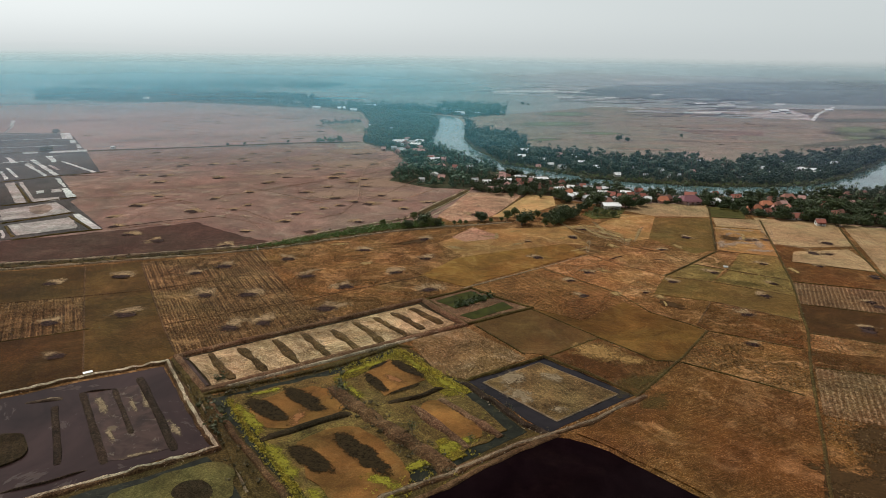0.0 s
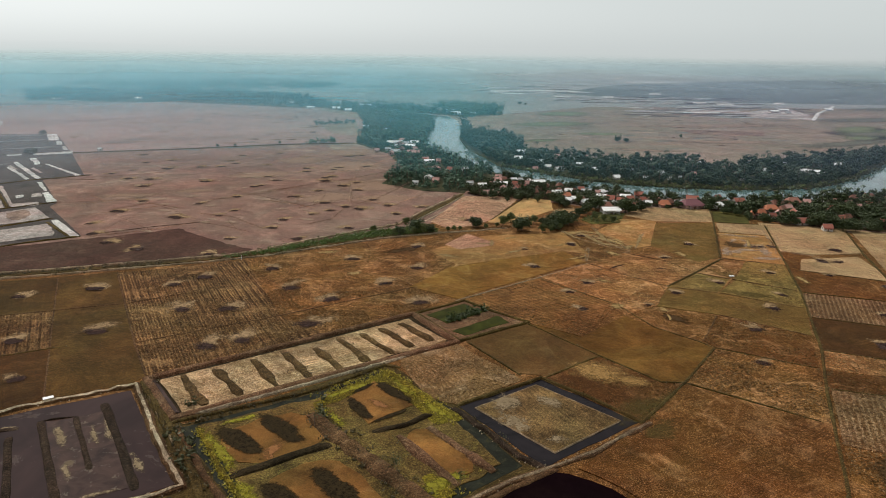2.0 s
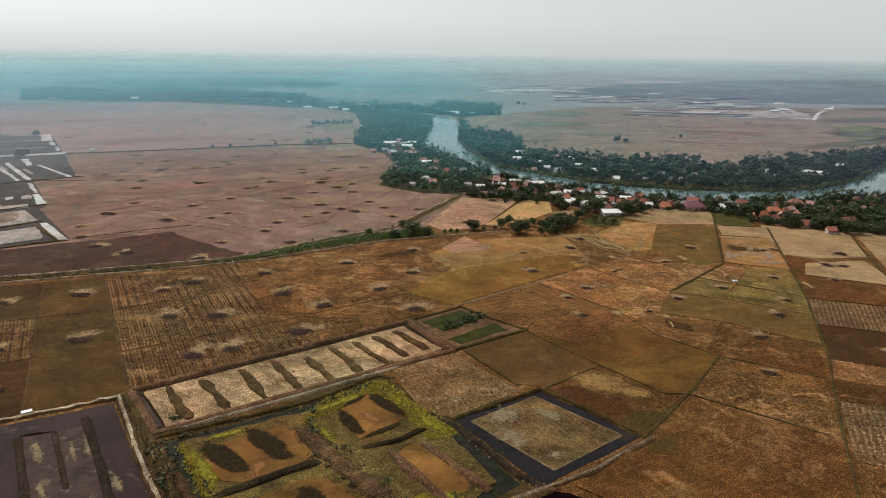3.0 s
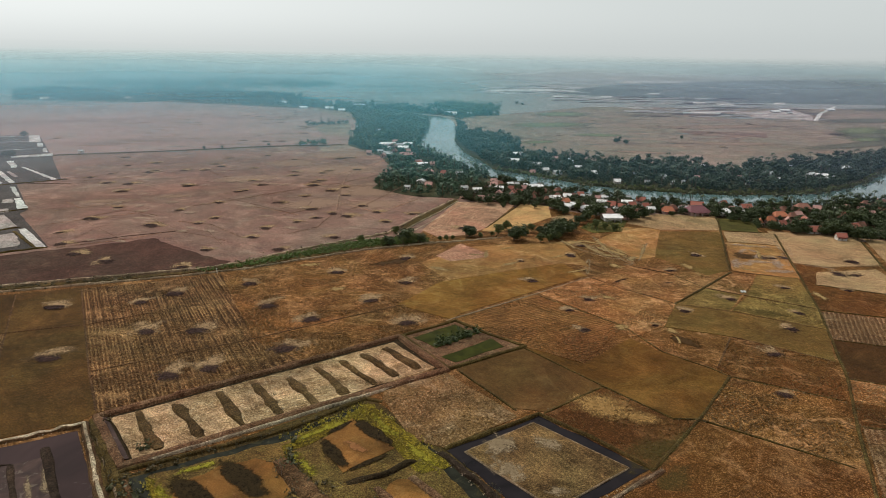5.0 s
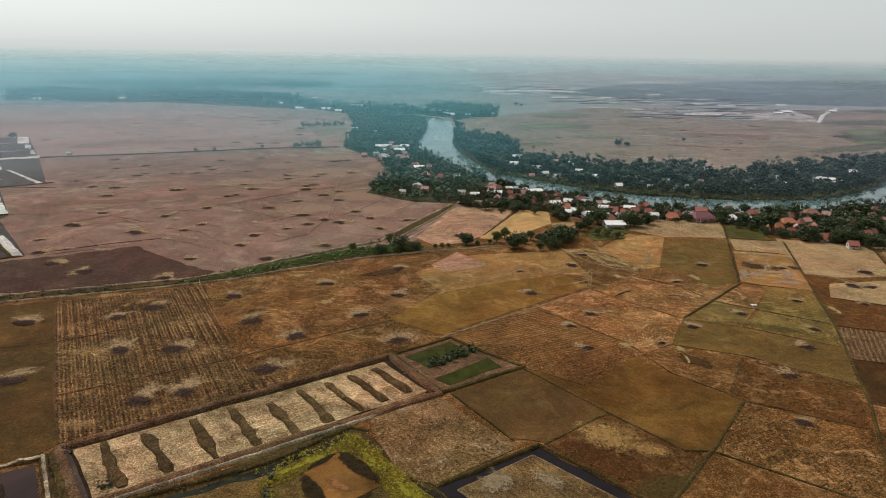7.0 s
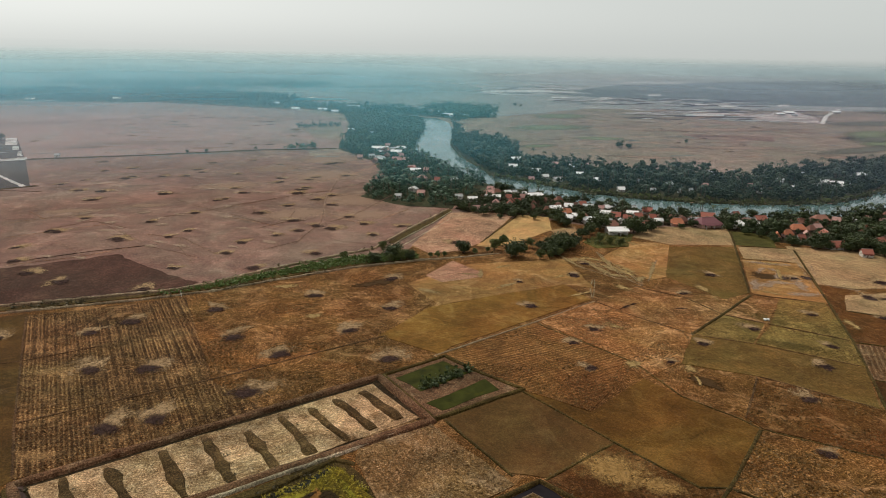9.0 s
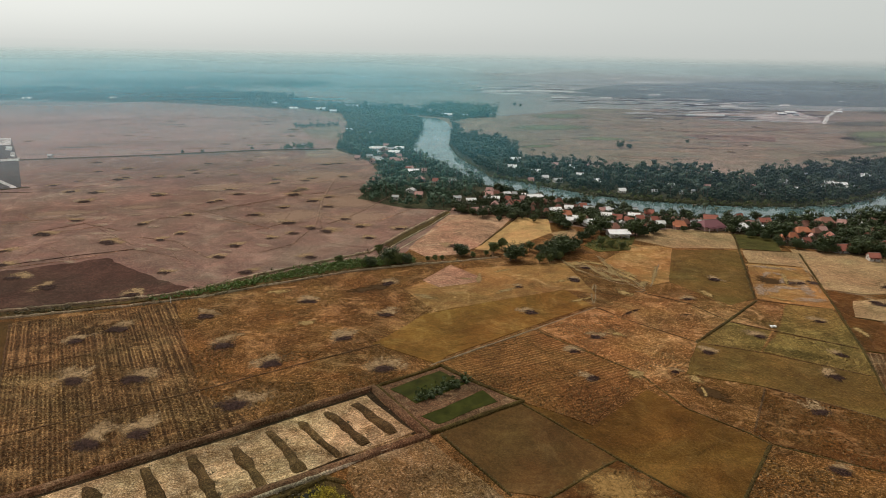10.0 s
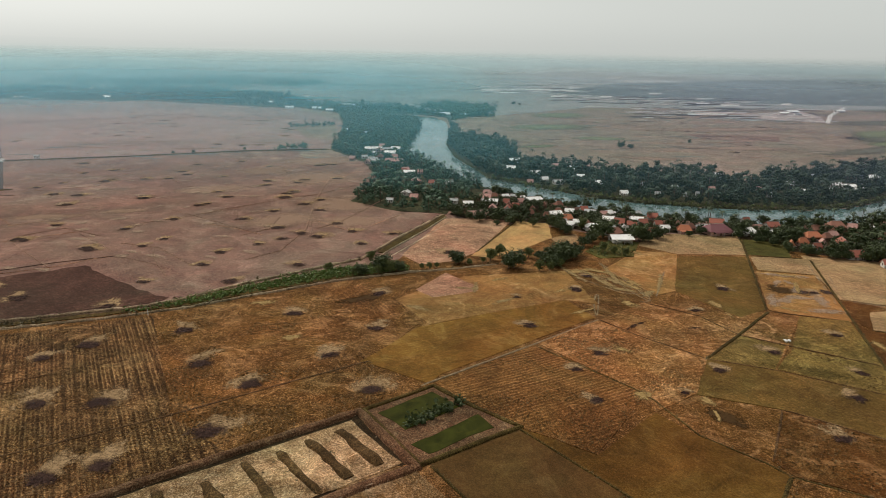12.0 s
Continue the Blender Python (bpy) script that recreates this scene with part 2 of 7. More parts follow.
def soften(pts, times=2):
    """Rounds the corners of a closed outline."""
    for _ in range(times):
        pts = [q for (x0, y0), (x1, y1) in zip(pts, pts[1:] + pts[:1]) for q in ((0.75 * x0 + 0.25 * x1, 0.75 * y0 + 0.25 * y1), (0.25 * x0 + 0.75 * x1, 0.25 * y0 + 0.75 * y1))]
    return pts


def slab(name, pts, top, mat, bottom=-0.3, wob=0.5, step=4.0, rounded=False):
    """A flat piece of land or water with an uneven outline and a real edge."""
    bm = bmesh.new()
    pts = soften(list(pts)) if rounded else pts
    ring = [wobble(x, y, 6.0, wob) for x, y in densify(pts, step, True)] if wob else list(pts)
    up = [bm.verts.new((x, y, top)) for x, y in ring]
    dn = [bm.verts.new((x, y, bottom)) for x, y in ring]
    face = bm.faces.new(up)
    for i in range(len(up)):
        j = (i + 1) % len(up)
        bm.faces.new((up[j], up[i], dn[i], dn[j]))
    face.normal_update()
    if face.normal.z < 0:
        bmesh.ops.reverse_faces(bm, faces=bm.faces[:])
    bmesh.ops.triangulate(bm, faces=[face])
    return from_bm(name, bm, mat)


LAYER = [0]
PLOTS = []


def field(pts, mat, label, name="paddy_field", top=0.12, wob=0.5):
    LAYER[0] += 1
    PLOTS.append((pts, mat.name, top + 0.004 * (LAYER[0] % 40)))
    ob = new(name, slab(name, pts, top + 0.004 * (LAYER[0] % 40), mat, wob=wob))
    return tagged(ob, label, "field", kind="structure")


def ridge_mesh(name, pts, width, height, mat, closed=False, step=2.5, rough=0.25, base=0.0):
    """A heaped bank of earth along a line, uneven in width, height and course."""
    line = densify(pts, step, closed)
    if not closed and math.dist(line[-1], line[-2]) < 0.3:
        line.pop(-2)
    k, prof = len(line), ((-0.5, 0.0), (-0.3, 0.75), (-0.1, 1.0), (0.12, 0.96), (0.32, 0.7), (0.5, 0.0))
    bm, rows = bmesh.new(), []
    for i, (x, y) in enumerate(line):
        a, b = line[(i - 1) % k if closed else max(i - 1, 0)], line[(i + 1) % k if closed else min(i + 1, k - 1)]
        d = Vector((b[0] - a[0], b[1] - a[1])).normalized()
        x, y = wobble(x, y, 7.0, rough * min(1.0, width * 0.4))
        w = width * (1 + rough * noise.noise((x / 5, y / 5, 1.0)))
        h = height * (1 + 1.2 * rough * noise.noise((x / 3, y / 3, 8.0)))
        if not closed and i in (0, k - 1):
            h *= 0.35
        rows.append([bm.verts.new((x - d.y * w * s, y + d.x * w * s, base - 0.25 if q == 0 else base + h * q * (1 + rough * 0.6 * noise.noise((x * 1.3 + s, y * 1.3, 2.0))))) for s, q in prof])
    for i in range(k if closed else k - 1):
        r0, r1 = rows[i], rows[(i + 1) % k]
        for j in range(5):
            bm.faces.new((r0[j + 1], r0[j], r1[j], r1[j + 1]))
    if not closed:
        bm.faces.new(rows[0])
        bm.faces.new(rows[-1][::-1])
    return from_bm(name, bm, mat)


WEEDY_LINES = []


def bund(pts, width, height, mat, label, closed=False, name="field_bund", rough=0.25, base=0.0):
    if mat.name == "weedy_bund" and name == "field_bund":
        WEEDY_LINES.append(pts)
    return tagged(new(name, ridge_mesh(name, pts, width, height, mat, closed, rough=rough, base=base)), label, "bund", kind="structure")


def pool(pts, mat, label, name="pond_water", top=0.18, wob=0.6, bottom=-0.3, rounded=False):
    LAYER[0] += 1
    return tagged(new(name, slab(name, pts, top + 0.003 * (LAYER[0] % 30), mat, wob=wob, bottom=bottom, step=2.0, rounded=rounded)), label, "water", kind="structure")


def crest_bank(pts, width, height, label, name="pond_bank", closed=False, crest=None, foot=None, share=0.55):
    """A dark earth bank with a pale trodden crest."""
    bund(pts, width, height, foot or EARTH, label, closed, name, 0.6)
    bund(pts, width * share, height + 0.14, crest or BANK, "pale dried crest of a pond bank", closed, "bank_crest", 0.5)


# ---- land materials ----
PLAIN = soil("dry_plain", (0.1384, 0.0740, 0.0542), (0.2064, 0.1153, 0.0873), (0.3984, 0.2672, 0.2031), 0.85, 0.014, 0.4, vary=0.28, haze_sheen=0.1, grit=0.5, amp=0.6, paths=0.6)
PLAIN_PALE = soil("pale_plain", (0.1365, 0.0743, 0.0507), (0.2035, 0.1157, 0.0815), (0.5411, 0.3787, 0.2677), 0.9, 0.014, 0.4, vary=0.28, haze_sheen=0.1, grit=0.5, amp=0.6, paths=0.6)
PLAIN_DARK = soil("dark_plain", (0.0477, 0.0229, 0.0159), (0.0709, 0.0356, 0.0257), (0.1596, 0.1009, 0.0693), 0.5, 0.02, 0.4, vary=0.24, grit=0.5, amp=0.6)
# the two far plains have haze's paleness and grey mixed into their colours
FAR_PLAIN = soil("far_haze_plain", (0.2376, 0.1417, 0.1202), (0.3148, 0.1935, 0.1652), (0.4514, 0.3281, 0.2511), 0.4, 0.006, 0.12, vary=0.15, haze_sheen=0.15, grit=0.2, amp=0.45)
PALE_PLAIN = soil("horizon_haze_plain", (0.2171, 0.2171, 0.2072), (0.2869, 0.2869, 0.2731), (0.4480, 0.4340, 0.4060), 0.4, 0.003, 0.05, vary=0.12, haze_sheen=0.1, grit=0.1, amp=0.3)
BROWN = soil("brown_stubble", (0.0747, 0.0306, 0.0057), (0.1298, 0.0571, 0.0122), (0.6430, 0.3529, 0.1618), 0.6, paths=0.6)
REDDISH = soil("reddish_stubble", (0.0638, 0.0237, 0.0050), (0.1086, 0.0429, 0.0094), (0.4836, 0.2545, 0.1086), 0.5, paths=0.6, amp=0.75)
OLIVE = soil("olive_stubble", (0.0921, 0.0423, 0.0080), (0.1573, 0.0749, 0.0154), (0.3786, 0.2157, 0.0643), 0.4, amp=0.5)
OLIVE_DEEP = soil("deep_olive_stubble", (0.0924, 0.0528, 0.0134), (0.1510, 0.0856, 0.0223), (0.3371, 0.2250, 0.0838), 0.5, amp=0.7)
DARK = soil("dark_damp_soil", (0.0393, 0.0170, 0.0048), (0.0669, 0.0301, 0.0085), (0.1984, 0.1006, 0.0352), 0.35, amp=0.6)
OLIVE_GOLD = soil("golden_olive_stubble", (0.1259, 0.0580, 0.0117), (0.2082, 0.0993, 0.0207), (0.5158, 0.3281, 0.1119), 0.5, amp=0.45)
PALE_GOLD = soil("bright_stubble", (0.1083, 0.0562, 0.0187), (0.1866, 0.1031, 0.0371), (0.4283, 0.3125, 0.1970), 0.75, paths=0.6)
PLAIN_RED = soil("reddish_plain", (0.2312, 0.1168, 0.0738), (0.3222, 0.1697, 0.1101), (0.6031, 0.4088, 0.2581), 0.65, 0.02, 0.4, paths=0.6)
WEEDMUD = soil("weedy_mud", (0.0556, 0.0341, 0.0119), (0.1392, 0.0835, 0.0264), (0.2097, 0.1750, 0.0432), 0.6, 0.10, 0.5, vary=0.45)
BURNT = soil("burnt_black_soil", (0.0045, 0.002, 0.003), (0.010, 0.005, 0.006), (0.035, 0.018, 0.014), 0.25, spec=0.0, amp=0.2, relief=0.1, harrow=0.0)
SMOOTH = soil("smooth_brown_soil", (0.0844, 0.0412, 0.0123), (0.1288, 0.0660, 0.0206), (0.3091, 0.1958, 0.0824), 0.4, amp=0.4)
OLIVEWEED = soil("olive_water_weed", (0.055, 0.042, 0.014), (0.125, 0.098, 0.032), (0.26, 0.21, 0.075), 0.5, 0.12, vary=0.4, amp=0.6, harrow=0.0)
PALE = soil("pale_stubble", (0.1134, 0.0467, 0.0118), (0.1979, 0.0856, 0.0238), (0.7460, 0.4246, 0.2092), 0.7, paths=0.6)
STRAW = soil("cut_straw", (0.2548, 0.1571, 0.0788), (0.3492, 0.2258, 0.1183), (0.4104, 0.2988, 0.1714), 0.5)
STRAW_GOLD = soil("golden_cut_straw", (0.3795, 0.2242, 0.0920), (0.5060, 0.3105, 0.1323), (0.5980, 0.4140, 0.2070), 0.4, amp=0.4)
TAN = soil("tan_fallow_soil", (0.1803, 0.0878, 0.0274), (0.2901, 0.1458, 0.0486), (0.7840, 0.5018, 0.2430), 0.55, amp=0.55, paths=0.6)
RUSSET = soil("russet_stubble", (0.0687, 0.0261, 0.0054), (0.1164, 0.0477, 0.0105), (0.5247, 0.2790, 0.1222), 0.55, paths=0.6, amp=0.85)
MOSSY = soil("mossy_fallow_soil", (0.0497, 0.0256, 0.0069), (0.0821, 0.0437, 0.0115), (0.2268, 0.1187, 0.0414), 0.4, amp=0.6)
GREENISH = soil("grassy_stubble", (0.1040, 0.0639, 0.0170), (0.1600, 0.0978, 0.0280), (0.4400, 0.3000, 0.1100), 0.6)
FOREST = soil("litter_with_tree_shade", (0.026, 0.030, 0.015), (0.055, 0.052, 0.026), (0.08, 0.08, 0.05), 0.4, 0.02, 0.1, grit=0.3)
GREEN = soil("young_grass", (0.056, 0.050, 0.013), (0.092, 0.080, 0.021), (0.20, 0.16, 0.05), 0.4, amp=0.6)
EARTH = soil("bund_earth", (0.0598, 0.0299, 0.0138), (0.1092, 0.0575, 0.0264), (0.2691, 0.1713, 0.0885), 0.45, 0.08)
BANK = soil("pale_dried_mud", (0.2760, 0.2000, 0.1310), (0.4968, 0.3932, 0.2690), (0.7392, 0.6336, 0.4752), 0.7, 0.09, vary=0.4)
BANKWEED = soil("river_bank_weeds", (0.026, 0.030, 0.014), (0.055, 0.058, 0.027), (0.12, 0.11, 0.055), 0.5, 0.08)
GRASSY = soil("weedy_bund", (0.0456, 0.0300, 0.0084), (0.0864, 0.0552, 0.0168), (0.1944, 0.1392, 0.0552), 0.45, 0.08)
SILT = soil("cracked_silt", (0.0557, 0.0314, 0.0122), (0.2183, 0.1338, 0.0534), (0.3901, 0.2599, 0.1118), 0.5, 0.11, 0.5, vary=0.5)
PONDBED = soil("pale_pond_bed", (0.1444, 0.0775, 0.0295), (0.4146, 0.2771, 0.1530), (0.6017, 0.4773, 0.3110), 0.7, 0.11, 0.5, vary=0.5)
OCHRE = soil("ochre_mud", (0.1148, 0.0531, 0.0141), (0.2448, 0.1151, 0.0310), (0.3659, 0.2168, 0.0813), 0.45, 0.09, vary=0.4, amp=0.35, harrow=0.0)
ALGAE = soil("yellow_green_weed", (0.0360, 0.0239, 0.0060), (0.1584, 0.1164, 0.0121), (0.3592, 0.2815, 0.0237), 0.75, 0.2, 0.7, vary=0.5)
REDBANK = soil("red_brown_bank", (0.0855, 0.0405, 0.0196), (0.1465, 0.0750, 0.0399), (0.3213, 0.2321, 0.1428), 0.5, 0.08)
BAR = soil("grey_brown_earth", (0.022, 0.014, 0.009), (0.048, 0.029, 0.019), (0.1190, 0.0840, 0.0560), 0.5, 0.1)
MOUND = soil("mound_earth", (0.0432, 0.0264, 0.0104), (0.1020, 0.0616, 0.0256), (0.2040, 0.1320, 0.0570), 0.5, 0.12, vary=0.4)
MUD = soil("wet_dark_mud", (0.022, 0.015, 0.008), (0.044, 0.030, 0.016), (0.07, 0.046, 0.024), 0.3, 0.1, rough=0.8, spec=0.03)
TRACK = soil("trodden_track", (0.16, 0.108, 0.066), (0.25, 0.18, 0.115), (0.42, 0.33, 0.22), 0.6, 0.09, vary=0.4)
SALT = soil("salt_crust", (0.40, 0.37, 0.36), (0.62, 0.59, 0.57), (0.74, 0.71, 0.69), 0.4, 0.06, grit=0.4, amp=0.6)
RUST = soil("rusty_pan_mud", (0.1980, 0.1380, 0.1125), (0.3060, 0.2185, 0.1750), (0.4140, 0.3910, 0.3500), 0.4, 0.05, grit=0.4, amp=0.5)
PAN = soil("pinkish_evaporation_pan", (0.24, 0.19, 0.175), (0.44, 0.37, 0.35), (0.58, 0.52, 0.50), 0.4, 0.05, grit=0.4, amp=0.6)
BRINE = soil("wet_grey_brine_mud", (0.0397, 0.0323, 0.0316), (0.0690, 0.0551, 0.0500), (0.1466, 0.1181, 0.1029), 0.35, 0.02, rough=0.6, spec=0.03)
# the haze's blue grey is part of the marsh colour
MARSH = soil("far_marsh", (0.0810, 0.1053, 0.1053), (0.1350, 0.1553, 0.1512), (0.2970, 0.2835, 0.2565), 0.4, 0.006, 0.04, haze_sheen=0.1, grit=0.1, amp=0.5)
MEADOW = soil("dry_meadow", (0.1804, 0.1422, 0.0916), (0.2701, 0.1800, 0.1396), (0.4086, 0.3125, 0.2419), 0.5, 0.005, 0.10, haze_sheen=0.12, grit=0.2, amp=0.8)
DARKPOND = water("dark_pond_water", (0.036, 0.020, 0.018), 0.10, 0.04, (0.060, 0.036, 0.026), 0.55, 0.03, 0.09)
SHALLOW = water("shallow_pond_water", (0.050, 0.027, 0.020), 0.16, 0.05, (0.12, 0.088, 0.054), 0.58, 0.20, 0.12)
RINGWATER = water("dark_ring_water", (0.014, 0.011, 0.012), 0.16, 0.05, gloss=0.14)
DITCH = water("ditch_water", (0.020, 0.021, 0.014), 0.18, 0.06, (0.040, 0.036, 0.014), 0.56, 0.2, gloss=0.06)
GREENPOND = water("green_pond_water", (0.034, 0.037, 0.006), 0.5, 0.06, (0.06, 0.058, 0.012), 0.58, 0.15, 0.05)
RIVER = water("river_water", (0.105, 0.172, 0.172), 0.04, 0.015, scale=0.02, gloss=1.0)

# ---- ground ----
bm = bmesh.new()
bmesh.ops.create_circle(bm, cap_ends=True, segments=96, radius=4700)
ground = new("ground", from_bm("ground", bm, PLAIN))
ground.location = (0, 300, 0)
tagged(ground, "flat dry brown farmland plain reaching a hazy horizon", "ground", kind="structure")

V2 = ((-145.3, 314.4), (-89.7, 211.9))
ROW = math.atan2(V2[1][1] - V2[0][1], V2[1][0] - V2[0][0])
EAST = ((149.7, 269), (102.4, 160.6))
ROW_EAST = math.atan2(EAST[1][1] - EAST[0][1], EAST[1][0] - EAST[0][0])
STRIPED = soil("rowed_stubble", (0.0411, 0.0164, 0.0037), (0.0691, 0.0282, 0.0064), (0.4791, 0.2760, 0.1270), 0.8, rows=0.55, row_angle=ROW, row_gap=1.15, furrow=0.78, row_colour=(0.430, 0.262, 0.118))
FINE_ROWS = soil("fine_rowed_stubble", (0.0946, 0.0384, 0.0090), (0.1586, 0.0666, 0.0163), (0.4502, 0.2401, 0.1031), 0.45, rows=0.5, row_angle=ROW + 1.57, row_gap=1.5, furrow=0.3)
WHITE_ROWS = soil("raked_straw_rows", (0.0739, 0.0331, 0.0110), (0.1232, 0.0582, 0.0200), (0.5023, 0.3367, 0.1999), 0.5, rows=0.5, row_angle=ROW_EAST, row_gap=1.7, furrow=0.15)

# ---- plots of the plain behind the canal ----
field([(-211.4, 663.3), (-144.2, 706.9), (-132.2, 656.8), (-87.4, 528.2), (-106.9, 526.7), (-138, 495), (-155.7, 482.1)], PLAIN, "reddish brown stubble plain", top=0.02, wob=2.0)
field([(-266.2, 541), (-190.6, 591.7), (-156.2, 480.3), (-187.1, 460.9), (-210.1, 469.5), (-226.2, 558.3)], PLAIN, "brown stubble plot on the plain", top=0.028, wob=2.0)
for line in ([(-59.4, 487.2), (-30, 458.2)], [(-85.9, 587.6), (-63.3, 618.2), (-40.8, 691.1)]):
    bund(line, 0.6, 0.2, PLAIN_RED, "thin low earth bund across the plain")
for line in ([(-148.9, 433.1), (-126.5, 426.6), (-99.3, 397.3)], [(-192.2, 613), (-168, 580.8), (-159.5, 579.4)], [(-69.6, 605.9), (-67.2, 538.8), (-59.9, 466.6), (-65, 421.4)], [(-207, 440.4), (-191.1, 460.6), (-165.3, 446.1)], [(-22.1, 546.9), (-43.7, 482.2), (-54.1, 467)], [(-80.5, 495), (-80.3, 465.3), (-92.1, 450.8)]):
    bund(line, 1.5, 0.32, PLAIN_PALE, "pale trodden trail across the plain", name="trail", rough=0.6)

for line in ([(-237.3, 452.3), (-208.7, 476)], [(-218.8, 422), (-203.2, 435.5), (-180.9, 452.9)], [(-189.9, 375), (-162.3, 391.3), (-142.8, 412)], [(-268.1, 552.9), (-226.9, 577.5)], [(-241.4, 482.9), (-223.6, 465.2)], [(-24.3, 475.7), (-8.5, 503.9)], [(-116.3, 474.4), (-100.4, 465.6), (-80.5, 452.2)]):
    bund(line, 0.7, 0.2, PLAIN_RED, "thin earth bund across the plain", rough=0.8)
for line in ([(-202.5, 430.9), (-162.3, 391.3)], [(-208.8, 477.5), (-175.8, 448.1), (-145.5, 418.2)], [(-156.5, 472), (-140.9, 486.2), (-114.6, 511.8), (-101.9, 528.4)], [(-149.3, 506.2), (-130.9, 492.9), (-101.8, 469.7), (-84.9, 455.8)], [(-128.7, 426.8), (-123.4, 410.8), (-105.9, 382.2)], [(-125.2, 504.5), (-93, 538.3), (-70.8, 557.5), (-43.9, 596.6)], [(-78.5, 406.9), (-61.8, 426.9)], [(-67.3, 530.8), (-58.6, 473.7), (-51.4, 445.1)], [(-110.8, 508.7), (-104, 485.5)], [(-142.8, 412), (-122.6, 401.8), (-106.4, 391.1)]):
    bund(line, 1.1, 0.22, PLAIN_PALE, "pale trodden trail across the plain", name="trail", rough=0.7)

# ---- far plains ----
field([(-111.8, 724.7), (-287.9, 1323.7), (-71.7, 1306.7), (123.5, 1237.2), (101.4, 860.8), (23.3, 712.4), (-52.3, 730.8)], MEADOW, "dry plain along the upper river", name="plain", top=0.006, wob=2.0)
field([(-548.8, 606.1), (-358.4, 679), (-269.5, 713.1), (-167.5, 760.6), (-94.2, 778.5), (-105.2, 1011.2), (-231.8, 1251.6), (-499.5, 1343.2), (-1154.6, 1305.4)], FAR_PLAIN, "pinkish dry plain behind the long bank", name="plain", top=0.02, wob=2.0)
field([(-1400.3, 1154.3), (-494.4, 1329), (-234.1, 1264.3), (-49.6, 1283.6), (101.4, 1154.7), (286.4, 1342.5), (1027.7, 1386.6), (2014.5, 1645.4), (3100, 3250), (1800, 4100), (0, 4500), (-1800, 4100), (-3000, 3300), (-2700, 2130)], PALE_PLAIN, "plain towards the horizon, haze paled into its colour", name="plain", top=0.02, wob=2.0)
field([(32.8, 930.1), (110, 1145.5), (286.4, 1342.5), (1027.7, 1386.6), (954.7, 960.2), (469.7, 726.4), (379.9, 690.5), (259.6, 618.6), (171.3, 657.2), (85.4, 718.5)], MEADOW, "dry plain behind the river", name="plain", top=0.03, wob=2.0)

field([(-307.9, 537.7), (-266.2, 541), (-226.2, 558.3), (-210.1, 469.5), (-251.6, 458.6)], PLAIN, "dull brown fallow field beside the salt pans", top=0.05, wob=2.0)
field([(-250.6, 456.6), (-209.5, 468.2), (-184.7, 451.2), (-190.5, 379.9), (-194.5, 377.8), (-249.3, 445.7)], PLAIN, "dull brown stubble field beside the salt pans", top=0.05, wob=2.0)

# ---- farmland between the canal, the village and the ponds ----
tagged(new("farmland", slab("farmland", [(-262.8, 290.7), (-206, 301.6), (-146.5, 322.5), (-85.2, 348.2), (-46.8, 378.6), (-8.4, 399.5), (18.3, 487.4), (80.5, 477.7), (123.2, 447.6), (178.2, 452.8), (240.2, 405.1), (301.3, 384.6), (380, 60), (380, -320), (-380, -320), (-380, 60)], 0.08, BROWN)),
       "brown stubbled farmland between canal, village and ponds", "farmland", kind="structure")

# ---- fields of the plain behind the canal ----
field([(-245.5, 301.5), (-246.3, 337.9), (-234.7, 347.2), (-191, 368.3), (-148.1, 394.3), (-115.3, 368.7), (-93.1, 353.3), (-100, 347.4), (-149.3, 329.3)], PLAIN_DARK, "dark brown fallow paddy field along the canal", wob=3.5)
field([(-3.6, 418.4), (17.4, 493.7), (36.3, 497.7), (57.9, 490.6), (33.4, 425), (20.8, 409.3), (6, 403.3)], PLAIN_RED, "bare reddish earth field beside the village")
field([(60.8, 491.2), (79, 485.5), (76.2, 454.2), (67.6, 444.4), (52.5, 424.6), (37.7, 416.4), (30.3, 418.7)], STRAW_GOLD, "straw yellow cut paddy field beside the village")
field([(75.7, 454.2), (91.3, 462.8), (90.7, 449.3), (84.5, 438.1), (77.1, 441.3)], STRAW, "orange straw patch beside the tree clump")

field([(89, 428.7), (105.6, 449.7), (121.7, 447.2), (112, 420.9), (94.2, 417.3)], GREEN, "small green garden plot beside the white house", name="garden", top=0.25)

# ---- fields between the canal and the fish ponds ----
field([(-216.2, 292.6), (-169, 306.6), (-148.8, 266.3), (-189.2, 252.7)], MOSSY, "dark olive harvested paddy field")
field([(-189.2, 252.7), (-148.8, 266.3), (-131, 231.2), (-163.8, 215.2)], STRIPED, "brown paddy field with rows of pale straw")
field([(-163.8, 215.2), (-131, 231.2), (-113.6, 196.4), (-137.6, 176.4)], DARK, "reddish brown harvested paddy field by the dark pond")
field([(-169, 306.6), (-145.8, 315.5), (-124.1, 275.1), (-148.8, 266.3)], MOSSY, "olive brown paddy field with a burnt straw spot")
field([(-148.8, 266.3), (-124.1, 275.1), (-89.9, 211.9), (-92.5, 207), (-113.4, 196.1)], MOSSY, "dark olive brown paddy field by the pond corner")
field([(-145.4, 313.2), (-92.9, 335.5), (-59.7, 264.3), (-104.7, 237.2)], STRIPED, "brown paddy field with straight rows of straw")
field([(-104.4, 236.8), (-59.6, 263.6), (-37.6, 245.2), (-90.1, 211.9)], STRIPED, "brown rowed paddy field above the long pond")
field([(-92.9, 335.5), (-66.1, 351.9), (-41.3, 365.5), (-22.1, 306.3), (-31.2, 284.3), (-59.7, 264.3)], BROWN, "brown stubble paddy field with burnt straw spots")
